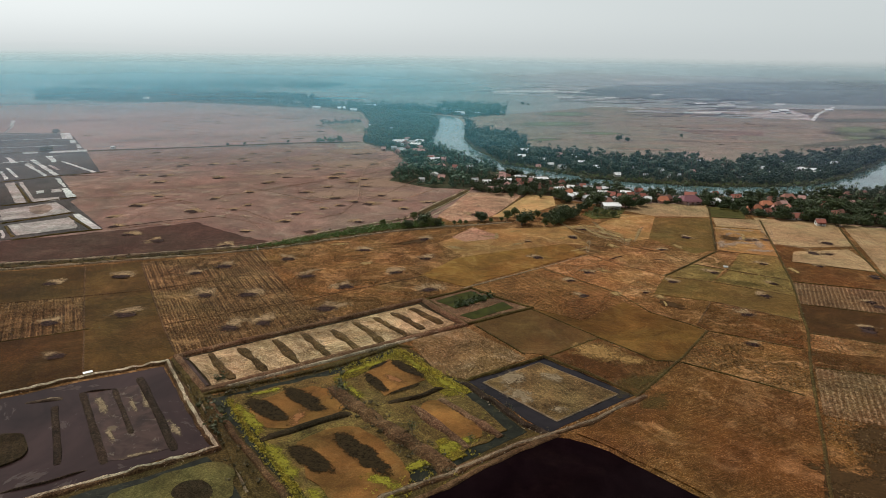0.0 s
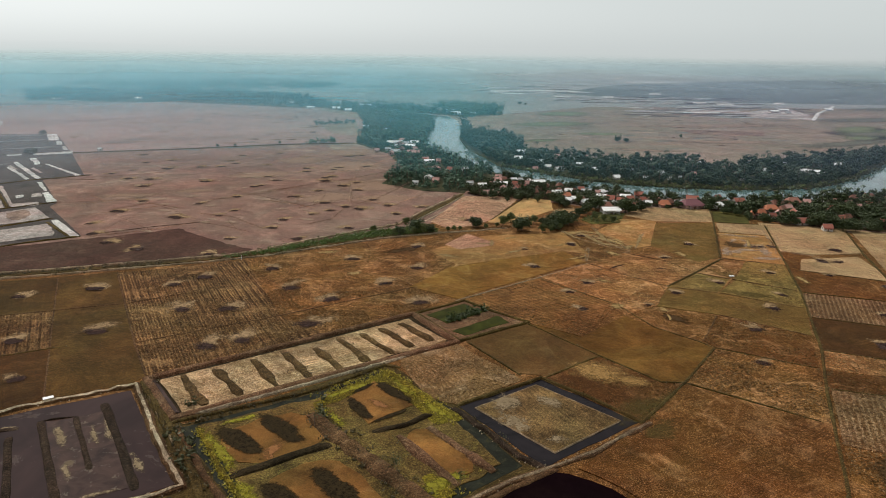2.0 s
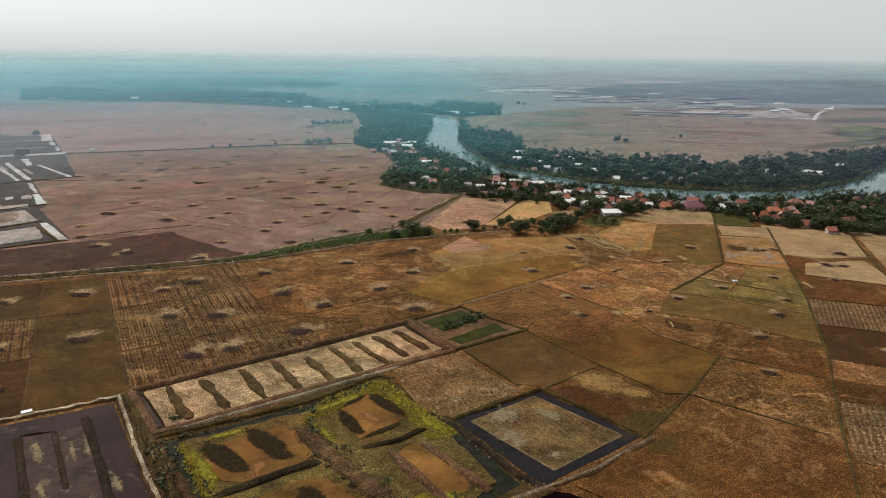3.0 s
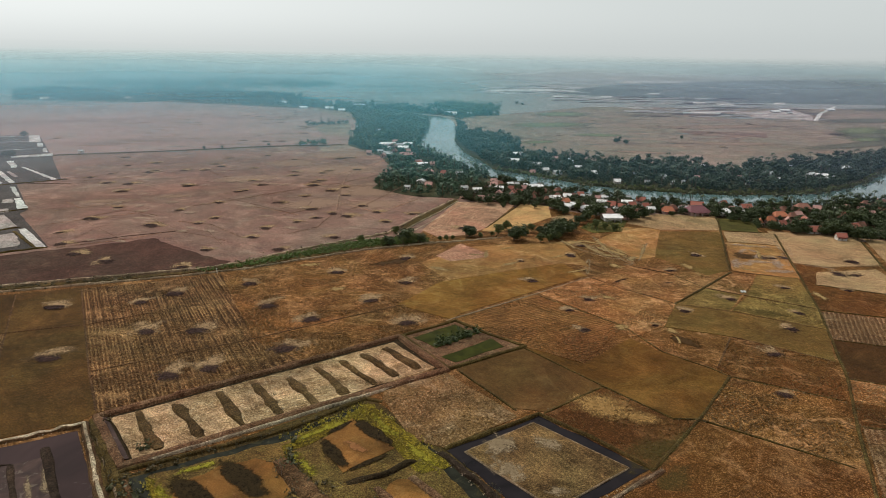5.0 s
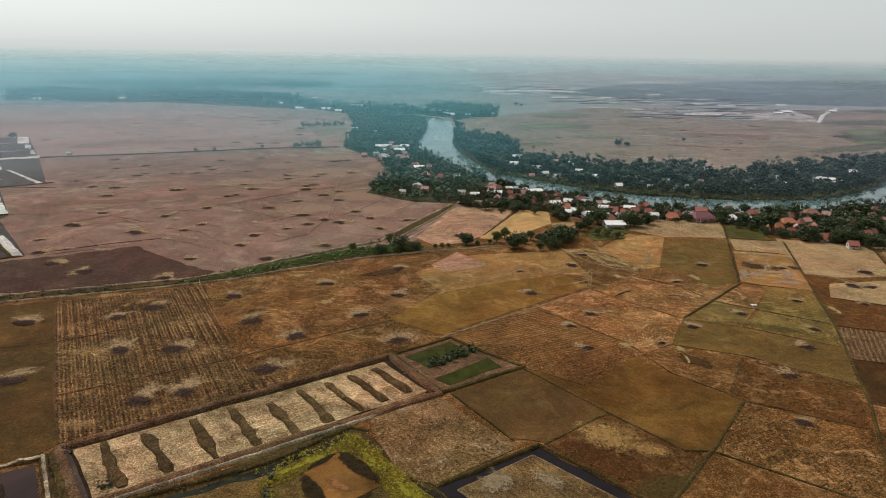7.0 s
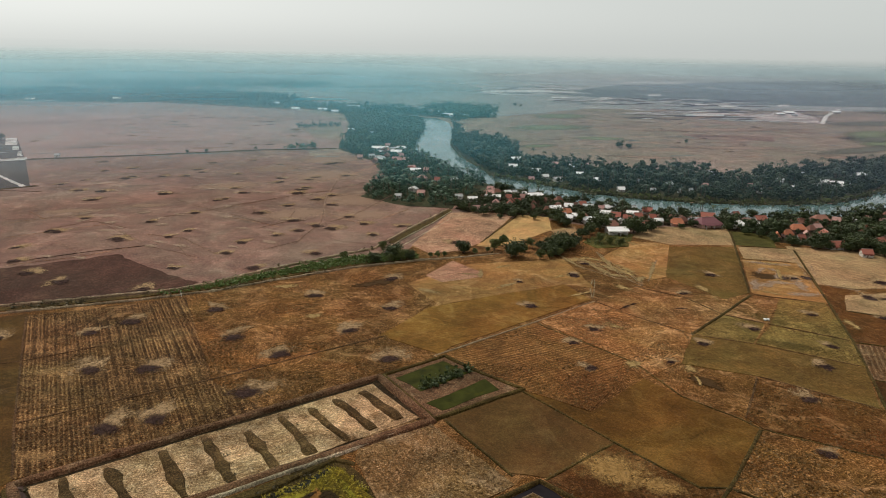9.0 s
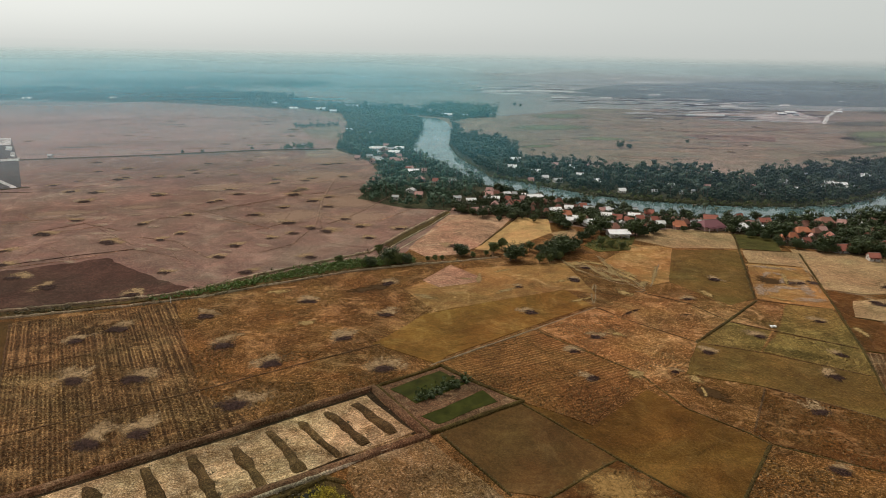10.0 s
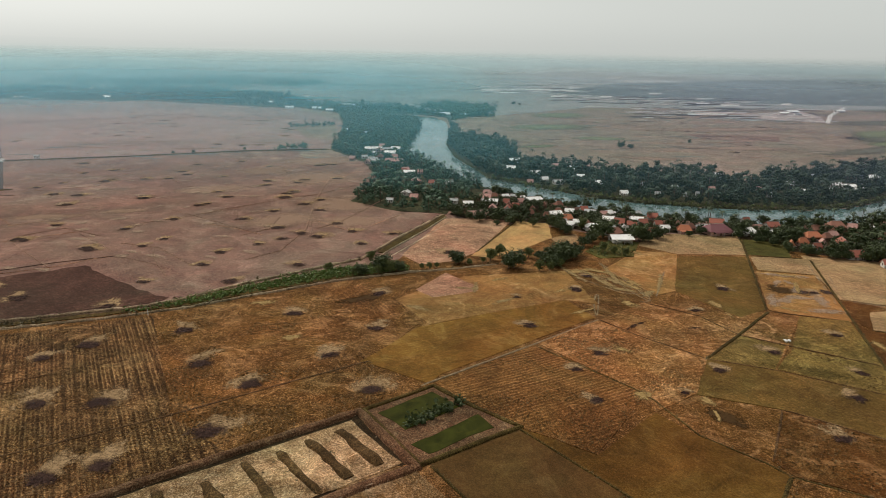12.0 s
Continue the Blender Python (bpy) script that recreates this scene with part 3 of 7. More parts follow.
field([(-59.6, 263.6), (-31.1, 283.6), (-7.9, 299.3), (0.3, 278.1), (-8.2, 268.5), (-37.6, 245.2)], BROWN, "brown stubble paddy field by the long pond")
field([(-41.3, 365.5), (9.5, 388.9), (39.3, 414.4), (48, 378.2), (9.2, 335.6), (-7.9, 300.5), (-22.1, 306.3)], BROWN, "reddish brown stubble field below the canal track")
field([(-10.9, 299.2), (6.8, 327.9), (32.6, 342.1), (66.4, 359.4), (74.2, 339.4), (46.9, 317), (14.9, 290.3), (11.4, 284.2)], OLIVE_GOLD, "smooth olive golden paddy field")
field([(25.5, 386.6), (73.1, 396.8), (79.1, 353.4), (66.2, 358.1), (32.6, 342.1), (10.9, 330.7), (-3.3, 356.8)], TAN, "dull brown paddy field below the tree clump")
field([(4.7, 368.1), (17.5, 391.4), (31.5, 373), (30.9, 367.2), (12.1, 358.8)], PLAIN_RED, "pale smooth fallow field")

# ---- fields of the grid beyond the ponds ----
field([(13.3, 283.8), (47.1, 313.4), (76.1, 278.9), (54.5, 246.9), (34.9, 260.9)], FINE_ROWS, "orange brown stubble field with faint rows")
field([(12.4, 241.2), (34.8, 259.7), (57.3, 231.3), (36.9, 214.8), (27.8, 216.6)], SMOOTH, "smooth dark brown paddy field")
field([(37, 213.8), (57.1, 230.1), (73.2, 211.6), (80.2, 211.3), (59.5, 187.8), (47.5, 199.5)], REDDISH, "brown paddy field with a straw coloured patch")
field([(35.1, 260.3), (54.4, 246.6), (75.9, 267.9), (84.2, 256), (99.9, 238.4), (80.4, 211.7), (73.4, 212), (57.5, 230.8)], OLIVE, "olive brown paddy field")
field([(48.9, 314.8), (75.2, 337), (85.9, 322.5), (104.1, 303.6), (91.8, 279.7), (76.1, 268.5), (76.2, 279.2)], PALE, "reddish stubble field with trampled straw")
field([(-8.4, 244.9), (8.3, 239.9), (29, 212.2), (7.8, 196.2), (-0.7, 199.9), (-10.3, 221.8)], PALE_GOLD, "coarse stubble field between the ponds")
field([(113.2, 270.2), (140.4, 250.1), (128.9, 223.2), (100.6, 238.7), (98.4, 244.5)], REDDISH, "pinkish stubble field with a burnt straw spot")
field([(100.3, 238), (128.5, 222.5), (112.4, 187.6), (94.9, 200.8), (80.5, 211.5)], BROWN, "pinkish brown stubble field with trampled trails")
field([(79.5, 210.3), (114.9, 186.2), (103.4, 160.6), (89.4, 129.7), (70.0, 129.3), (63.0, 138.6), (46.0, 157.2), (37.5, 164.8), (60.7, 186.5)], RUSSET, "olive brown rough paddy field beside the square pond")
field([(38.0, 164.4), (46.0, 157.2), (53.0, 149.8), (63.0, 138.6), (70.0, 129.3), (85.9, 129.6), (95.1, 146.8), (83.5, 163.8), (71.6, 177.7), (53.2, 179.4)], RUSSET, "rough brown weedy field beside the burnt ground", top=0.3)
field([(91.6, 279), (104, 303.2), (123.9, 295.8), (152.9, 277.9), (140.7, 250.6), (113.4, 270.8)], OLIVE_DEEP, "dark olive brown damp paddy field")
field([(124.5, 296.6), (137.6, 313.3), (161.6, 298.9), (153.1, 278.3)], GREENISH, "light green grassy paddy field")
field([(138.3, 314.2), (155.3, 343.1), (172.3, 339), (161.8, 299.3)], GREENISH, "pale green grey stubble field")
field([(145.8, 348.2), (155.1, 343.1), (136.9, 315.5), (123.8, 324.3)], PALE, "small pale stubble plot beside the lane")
field([(123.6, 323.8), (136.8, 315.1), (124, 296.2), (104.4, 303.7)], GREENISH, "small olive grey plot beside the lane")
field([(75.7, 337.6), (98.3, 356.6), (122, 346.2), (145, 347.1), (104.4, 304.5), (86, 323)], PALE, "pale grey brown stubble field with dark ash marks")
field([(130.7, 422.2), (169.2, 423.7), (145.6, 350.2), (131.8, 341.9), (116.1, 371.1)], OLIVE_DEEP, "smooth dark olive paddy field")
field([(116.9, 432.6), (135.3, 426.2), (116.1, 371.1), (107.1, 366.1), (91.3, 398.9)], TAN, "brown stubble field with trodden trails")
field([(120, 441), (126, 456), (145.7, 466), (182.1, 463), (171.1, 426.8), (136, 426.6)], STRAW, "pale straw field behind the village houses")
field([(180.2, 458), (203, 450), (191.5, 422.4), (172, 427.9)], GREEN, "green grass field behind the village houses")
field([(171.9, 423.9), (197.5, 421), (190.1, 395.9), (165.5, 402.4)], STRAW, "straw coloured cut paddy field")
field([(163.6, 399.7), (189.5, 394.6), (180.5, 361.5), (174, 338), (155.6, 344.6), (146.6, 350.2)], TAN, "mottled grey brown field with pale trails")
field([(191, 400), (199, 427), (247, 413), (240.9, 405.3), (224.7, 361), (196.4, 357.4), (182.5, 363.8)], STRAW, "straw yellow cut field with burnt patches")
field([(247, 412), (280, 396), (217.1, 304.9), (209.2, 304.6)], STRAW, "pale straw field beside the village trees")
field([(181.8, 361), (195.3, 355.3), (186.1, 348.6), (176.6, 330.6), (174.2, 337.1)], REDDISH, "reddish brown stubble plot")
field([(186.4, 348.6), (218.2, 354.3), (215.8, 332.9), (210.4, 314.9), (176.8, 330.6)], STRAW, "orange straw field with a burnt streak")
field([(173.3, 335.1), (176, 329.2), (209.6, 313.6), (217.1, 304.9), (204.2, 284.9), (160.9, 299)], REDDISH, "reddish brown harvested field")
field([(160.6, 297.4), (203.3, 283.5), (185.5, 256), (150, 269.6)], WHITE_ROWS, "brown field with raked rows of white straw")
field([(149.5, 268.3), (185.5, 256), (165, 224.2), (137.8, 238.1)], DARK, "dark brown damp field")
field([(137.5, 237.4), (166.2, 226.1), (159.1, 215.1), (129.9, 221.9)], PALE, "pale straw coloured stubble field")
field([(129.8, 221.7), (159, 214.9), (148.6, 198.8), (122.4, 205.7)], REDDISH, "brown stubble field")
field([(124.9, 208.8), (152, 200.5), (131.3, 168.9), (111, 176.6)], WHITE_ROWS, "brown field with white straw rows")
field([(110.7, 175.6), (130.6, 167.9), (108.3, 130.1), (89.4, 129.7)], BROWN, "brown weedy field")
field([(27.6, 163.4), (35.1, 162.4), (44.3, 156.2), (51.1, 148.8), (61.2, 137.6), (72.7, 121), (16.7, 118.6), (-11, 118.1), (-12, 130.1), (8.3, 146.4), (25.1, 160.5)], BURNT, "black burnt and flooded field", top=0.2)


# ---- bunds between the fields ----
weedy = "low weedy earth bund between paddy fields"
bund([(-189.2, 252.7), (-149, 266.6), (-124.2, 275.4), (-104, 288.3)], 1.2, 0.4, EARTH, weedy)
bund([(-163.8, 215.2), (-131.1, 231.4), (-126.8, 232.9)], 0.9, 0.4, GRASSY, weedy)
bund([(-104.6, 237), (-83, 250.1), (-59.7, 264), (-31.2, 284), (-7.9, 299.7)], 1.2, 0.4, EARTH, weedy)
bund([(-169, 306.6), (-149, 266.6), (-113.6, 196.4)], 0.9, 0.3, EARTH, weedy)
bund([(-145.4, 313.2), (-104.6, 237), (-90.1, 211.7)], 1.0, 0.35, EARTH, weedy)
bund([(9, 283), (47.2, 313.9), (75.4, 337.6)], 1.1, 0.35, TRACK, "pale trodden bund between paddy fields")
bund([(47.5, 313), (76.2, 279.2), (84.3, 256.3), (96.2, 244.2), (99.9, 238.4)], 0.9, 0.35, GRASSY, weedy)
bund([(34.8, 260.3), (57.3, 231), (73, 211.6), (80.4, 211.7)], 1.0, 0.5, GRASSY, weedy)
bund([(36.5, 214.2), (57.2, 230.6)], 1.1, 0.5, GRASSY, weedy)
bund([(12.4, 241.2), (28.8, 215.6)], 1.0, 0.5, GRASSY, weedy)
bund([(99.9, 238.4), (80.4, 211.7), (59.1, 186.4)], 1.4, 0.5, GRASSY, "grassy dark bund between paddy fields")
bund([(99.8, 238.2), (128.6, 222.8)], 1.0, 0.45, GRASSY, weedy)
bund([(80.4, 211.5), (95, 201), (112.4, 187.6)], 1.0, 0.45, GRASSY, weedy)
bund([(113.4, 270.8), (140.6, 250.3)], 1.2, 0.4, EARTH, weedy)
bund([(113.3, 270.5), (98.4, 244.5)], 1.0, 0.35, EARTH, weedy)
bund([(199.6, 418.9), (173.5, 337.1), (160.8, 298.6), (149.7, 269), (137.7, 237.9), (122.7, 206.7), (109.3, 176.6), (102.4, 160.6), (88.5, 129.7)], 1.4, 0.5, GRASSY, "long grassy bund running through the fields")
bund([(241.8, 405.4), (225, 361), (210.1, 314.4), (202.3, 282)], 1.5, 0.5, GRASSY, "grassy bund between straw fields")
bund([(182.1, 459.4), (145.6, 350.2)], 1.4, 0.5, GRASSY, "grassy bund beside the olive field")
bund([(145.2, 347.7), (123.4, 324.3), (104.2, 304.1)], 1.6, 0.5, GRASSY, "grassy lane bank between small plots")
bund([(155.3, 343.1), (136.9, 315.5), (124, 296.2)], 1.4, 0.3, PALE, "pale earth lane between small plots")
bund([(104.3, 303.7), (124, 295.8), (152.9, 277.9)], 1.0, 0.4, EARTH, weedy)
bund([(123.8, 324.3), (136.9, 315.5), (161.8, 299.3)], 1.0, 0.4, EARTH, weedy)
bund([(145.8, 348.2), (172.3, 339)], 0.9, 0.35, EARTH, weedy)
bund([(75.4, 337.6), (86, 323), (104.2, 304.1)], 1.0, 0.35, EARTH, weedy)
bund([(98.3, 356.6), (115.6, 342.7), (123.8, 324.3)], 0.9, 0.35, EARTH, weedy)
bund([(182.2, 363.2), (196.1, 356.9), (224.4, 359.9)], 1.0, 0.4, STRAW, "straw covered bund between fields")
bund([(176.3, 330.1), (209.9, 314)], 0.9, 0.4, GRASSY, weedy)
bund([(160.7, 298.6), (203.7, 284.2)], 0.9, 0.4, GRASSY, weedy)
bund([(149.7, 269), (185.5, 256)], 0.9, 0.4, GRASSY, weedy)
bund([(137.7, 237.9), (165.9, 225.6)], 0.9, 0.4, GRASSY, weedy)
bund([(123.6, 208.8), (152, 200.5)], 0.9, 0.4, GRASSY, weedy)
bund([(172.4, 425.4), (197.5, 421)], 0.9, 0.4, GRASSY, weedy)
bund([(-190.5, 379.9), (-164.2, 398.4), (-135.4, 413.1)], 0.9, 0.25, PLAIN_DARK, weedy)
bund([(-310.3, 542.1), (-266.2, 541)], 1.4, 0.4, EARTH, weedy)
bund([(-356.5, 675.2), (-268, 708.9), (-166.5, 755.9), (-93.6, 773.5)], 4.0, 0.9, GRASSY, "long weedy bank across the plain")
bund([(60.6, 489.8), (33.5, 425.3)], 1.1, 0.4, GRASSY, weedy)

bund([(47, 1010), (44, 960), (41, 915), (36, 880)], 3.0, 1.2, BANK, "pale sandy path down to the upper river", name="trail", rough=0.6)

# ---- trodden trails, low and pale ----
for trail in ([(70.6, 404.7), (75.1, 391.3), (83.2, 379.1), (93.6, 365.7), (105.9, 368.4)], [(90.7, 420.3), (92.9, 404), (92.7, 392.1), (95.2, 371.8), (104.1, 350.6)], [(83, 371.3), (78.5, 360), (76.2, 349.6), (75.1, 338)], [(33.5, 382.8), (31.4, 373), (30, 361.7), (26.3, 351.1)],
              [(102.6, 357.4), (109.6, 372.4), (115.7, 388.8), (122.1, 402.4)], [(95.3, 357.1), (103.8, 369.8), (101.4, 357.4)], [(198.7, 425.6), (188.6, 392), (181.4, 366.2), (171.9, 339)], [(203.3, 415.7), (191.7, 383.7), (182.8, 361.9)], [(182.8, 361.9), (194.5, 356.7), (201.3, 352.9)],
              [(110.3, 260.2), (115.5, 248.9), (120.3, 243.7), (113, 226.8), (101.3, 214)], [(85, 215.7), (103, 222.2), (117.4, 218.4)], [(73.9, 335.7), (61.5, 302.2)]):
    bund(soften(trail), 0.7, 0.16, TRACK, "narrow pale trodden trail across stubble", name="trail", rough=0.6)


# ---- canal with its two tracks ----
UPPER = [(-243, 298.2), (-209.8, 307.5), (-179.5, 316.2), (-148.5, 327.3), (-99.5, 345.3), (-86.8, 354.8), (-71.4, 371), (-48.2, 390.4), (-22.8, 411.1), (-17.2, 424.8), (-8.6, 447.5), (5.9, 478.9), (17.5, 504.9)]
LOWER = [(-237, 290.2), (-204.5, 299.1), (-175.8, 309.1), (-145.3, 319.7), (-110.3, 332.2), (-84.3, 343.9), (-62.9, 358.3), (-30.6, 378.2), (1.8, 391.8), (22.2, 397.1), (41.6, 405.2)]
bund(UPPER, 2.6, 0.8, TRACK, "pale earth track on the canal bank", name="track")
bund(LOWER, 2.2, 0.7, TRACK, "narrow pale track along the canal", name="track")
bund(UPPER, 1.2, 0.95, BANK, "pale trodden crest of the canal track", name="track_crest", rough=0.5)
bund(LOWER, 0.8, 0.8, BANK, "pale trodden crest of the canal track", name="track_crest", rough=0.6)
bund([(-10, 414), (-3, 430), (9, 457), (21.5, 488)], 0.8, 0.25, BANK, "thin pale footpath beside the canal", name="trail", rough=0.7)
pool([(-241.8, 296.6), (-208.7, 305.8), (-147.7, 325.4), (-98.9, 343.1), (-70.7, 367.4), (-47.6, 385.1), (-32.1, 396.8), (-8.5, 403.8), (1.8, 393.2), (-30.8, 380.8), (-63.3, 360.6), (-84.7, 346), (-146.1, 321.6), (-238.2, 291.8)], GRASSY, "weedy canal bed", name="canal_bed", top=0.3)
pool([(-16.2, 423.2), (-7.9, 445.6), (6.6, 476.6), (17.9, 503.6), (19.2, 498.5), (6.8, 465.7), (-6.7, 435.2), (-12.6, 420.7)], GRASSY, "narrow weedy canal between pale edges", name="canal_water", top=0.35)
bund([(-18.2, 405.5), (-12.6, 420.7), (-6.7, 435.2), (6.8, 465.7), (19.2, 498.5)], 0.9, 0.7, BANK, "pale concrete canal edge", name="canal_edge")

# ---- dark weedy land that the ponds are dug into ----
tagged(new("pond_land", slab("pond_land", [(-92.1, 206.6), (-68, 183.4), (-14.8, 223.6), (8.8, 194.9), (28.9, 163.9), (3, 142.1), (-20.6, 117.8), (-87.6, 101.7), (-113, 116.1), (-92.2, 134.1), (-58.7, 154.8)], 0.09, GRASSY)), "dark weedy earth between fish ponds", "ground", kind="structure")

# ---- dark pond with earth bars ----
pool([(-150.4, 163.6), (-129.3, 179.3), (-111.8, 190.9), (-90.5, 202.1), (-80.9, 187.3), (-59.7, 156.6), (-69, 150.8), (-82.4, 140.9), (-93.6, 133.5), (-114.7, 118.3)], DARKPOND, "still dark water of a fish pond")
crest_bank([(-152.3, 165.9), (-130.7, 181.6), (-114.1, 193.1), (-90.4, 205.5), (-72.4, 176.4), (-57.9, 155.4), (-67.5, 149.5), (-78.8, 142.8), (-92.4, 134.5), (-113.8, 117.2)], 3.2, 0.9, "pale dried mud bank of the dark pond", share=0.65)
pool([(-106.6, 184.4), (-99.2, 187.2), (-92.5, 190.6), (-69.5, 156.0), (-79.0, 149.5), (-84.0, 149.2)], SHALLOW, "brown shallow water over pond mud", name="pond_water", top=0.24, wob=1.2)
for bar, w in (([(-120.9, 177.3), (-111.4, 180.3)], 2.4), ([(-111.3, 176), (-94.8, 147.2)], 2.6), ([(-107.7, 184.1), (-83.5, 147.9)], 2.8), ([(-99.3, 186.8), (-82.7, 161.5)], 2.0),
               ([(-107.4, 184.1), (-99.3, 186.8)], 1.0), ([(-94.7, 194.4), (-68.3, 154.2)], 3.0), ([(-101.9, 135.7), (-93.6, 139.8), (-86.5, 145.3)], 0.8)):
    bund(bar, w, 0.7, BAR, "brown earth bar rising from pond water", name="earth_bar", rough=0.35)
pool([(-120.6, 155.9), (-118.3, 160.2), (-110.6, 161.2), (-105.9, 153.6), (-104.8, 147.8), (-112.4, 143.6)], MUD, "dark round mud mound in the pond", name="mud_mound", top=0.7, wob=1.0, rounded=True)

# ---- long pale pond with nine mounds ----
field([(-87.6, 210), (-8.9, 265), (6.1, 242.1), (-70.6, 187.6)], MUD, "shallow muddy ditch round the pond bed", name="ditch", top=0.05)
pool([(-84.6, 209), (-9.9, 261.9), (4.9, 242.3), (-69.6, 188.8)], PONDBED, "pale dry bed of a drained fish pond", name="pond_bed", top=0.3)
bund([(-88.9, 209.5), (-53.8, 234.3), (-8, 266.9), (8.5, 240.6), (-38.5, 209.5), (-71.7, 186.1)], 3.4, 1.3, REDBANK, "raised brown bank round the long pond", closed=True, name="pond_bank")
bund([(-69, 187), (-38.1, 207.6), (7.3, 239.3)], 1.2, 0.9, BANK, "pale inner edge of the pond bank", name="pond_bank")
for a, b in (((-78.8, 212.5), (-65.4, 193.5)), ((-69.8, 217.1), (-56.6, 200.2)), ((-59.7, 224.3), (-47.1, 205.6)), ((-50.2, 229.6), (-37.5, 211.4)), ((-40.5, 233.8), (-28.8, 217.5)),
             ((-33.2, 241.4), (-21.2, 224)), ((-26.9, 246.8), (-13.6, 229.7)), ((-19.5, 251.7), (-6.6, 235.8)), ((-12.5, 257), (0.1, 241.4))):
    bund([a, b], 3.1, 0.9, MOUND, "dark earth mound on a drained pond bed", name="earth_mound", rough=0.8, base=0.25)

pool([(-88.2, 208.6), (-86.0, 209.4), (-71.3, 189.7), (-74.0, 189.0)], SHALLOW, "strip of still water at the end of a pond bed", name="ditch_water", top=0.34, wob=0.3)

# ---- small green ponds ----
field([(-6.1, 267.7), (12.6, 281.5), (35.5, 259.6), (9.4, 242.2)], REDBANK, "pale trodden bank between green ponds", name="pond_bank", top=0.22)
pool([(-2.7, 266.5), (12, 278.5), (20.1, 270.1), (5.7, 257.5)], GREENPOND, "green water of a small pond", top=0.4)
pool([(7.2, 250), (25.1, 265.9), (29.2, 259.4), (11.4, 246.2)], GREENPOND, "green water of a small pond", top=0.4)
bund([(-6.8, 267.7), (12.7, 282.4), (24.5, 270), (36.5, 259.7), (9.4, 241.5)], 2.0, 1.0, GRASSY, "weedy bank round two green ponds", closed=True, name="pond_bank")

# ---- yellow-green ponds ----
pool([(-68.1, 181.7), (-34.5, 202.2), (-14.5, 218.8), (9.5, 190.5), (23.6, 165.5), (0.8, 146.9), (-21.9, 126.5), (-19.8, 117.9), (-32.9, 135.1), (-52.4, 160.4)], DITCH, "dark teal water of a ring ditch", name="ditch_water", top=0.1)
pool([(-63.5, 182.6), (-34, 198.9), (-14.3, 215.1), (-3.8, 200.1), (7.1, 186.1), (18.7, 166.5), (15.3, 162.7), (-2, 150), (-18.2, 136.5), (-25.2, 126), (-36.9, 145.4), (-47.4, 160.5)], WEEDMUD, "yellow green water weed over mud", name="weed_bed", top=0.3, wob=1.2)
pool([(-58.2, 180.9), (-35.4, 192.4), (-23.7, 175.2), (-47.4, 160.9)], OCHRE, "ochre mud bed", name="mud_bed", top=0.42, wob=1.4, rounded=True)
pool([(-41.5, 157), (-24.3, 170.9), (-9.2, 150.9), (-5.9, 141.5), (-21.8, 131.2), (-28.1, 138)], OCHRE, "ochre mud bed", name="mud_bed", top=0.42, wob=1.4, rounded=True)
pool([(-34.2, 196.4), (-24.7, 207.3), (-14, 217), (-2.9, 201.7), (5.7, 186), (2.8, 183.9), (-6.4, 196.8), (-14.5, 207.6), (-23.1, 201.1), (-32, 191.5)], ALGAE, "bright yellow green water weed along a pond's edge", name="weed_bed", top=0.36, wob=1.6)
pool([(-1.7, 159.2), (1.6, 162.1), (6.9, 154.2), (3, 151.1), (-0.4, 152.2)], ALGAE, "bright yellow green water weed at a pond's corner", name="weed_bed", top=0.36, wob=1.6)
pool([(-24.4, 198.6), (-18.1, 209.6), (-5.1, 194.9), (-16.9, 184.3)], OCHRE, "orange brown mud bed", name="mud_bed", top=0.42, wob=0.8)
pool([(-8.2, 177.5), (-0.9, 184.8), (14, 165.5), (5.3, 158.3)], OCHRE, "orange ochre mud bed", name="mud_bed", top=0.45, wob=0.8, rounded=True)
bund([(-47.5, 159.2), (-37.4, 166.5), (-25.6, 174.2)], 3.6, 1.2, MUD, "thick dark mud bank between ponds", name="mud_bank")
bund([(-34.4, 189.9), (-25.3, 178.4), (-12, 163.3), (0.8, 149.5), (3.3, 146.3)], 6.0, 1.5, EARTH, "thick weedy bank between ponds", name="weedy_bank", rough=0.5)
bund([(-15.4, 180.2), (-7.7, 183.4), (0.9, 190.2)], 2.8, 1.1, MUD, "dark mud bank between ponds", name="mud_bank", rough=0.7)
bund([(-8.6, 178.5), (-0.6, 167.5), (7.2, 157.1)], 3.2, 1.3, REDBANK, "brown mud bank beside ochre mud", name="mud_bank", rough=0.7)
bund([(-0.7, 183.1), (8, 172.8), (16.5, 162.5)], 3.0, 1.3, REDBANK, "brown mud bank beside ochre mud", name="mud_bank", rough=0.7)
bund([(-14.8, 217.9), (-3.9, 202.9), (8.5, 187.2)], 4.2, 0.7, ALGAE, "bright yellow green grassy bank", name="grass_bank", rough=0.4)
bund([(-63.3, 181.9), (-50.9, 162.3), (-38.8, 145.3), (-27.1, 127.2)], 2.0, 0.6, ALGAE, "bright yellow green grassy bank", name="grass_bank", rough=0.45)
bund([(-71.7, 184), (-34.8, 203.8), (-15.5, 221.6), (-10.2, 219.9)], 2.0, 0.8, GRASSY, "weedy bank beside the long pond", name="weedy_bank")
bund([(-89.6, 208.4), (-64.3, 171.9), (-51.3, 149.9), (-38.9, 130.9)], 3.0, 1.0, GRASSY, "dark weedy bank between ponds", name="weedy_bank", rough=0.5)
bund([(-69.2, 181.7), (-54.4, 160.3), (-37, 137.8), (-29.3, 125.9)], 2.2, 0.8, EARTH, "earth bank beside the ring ditch", name="pond_bank", rough=0.4)
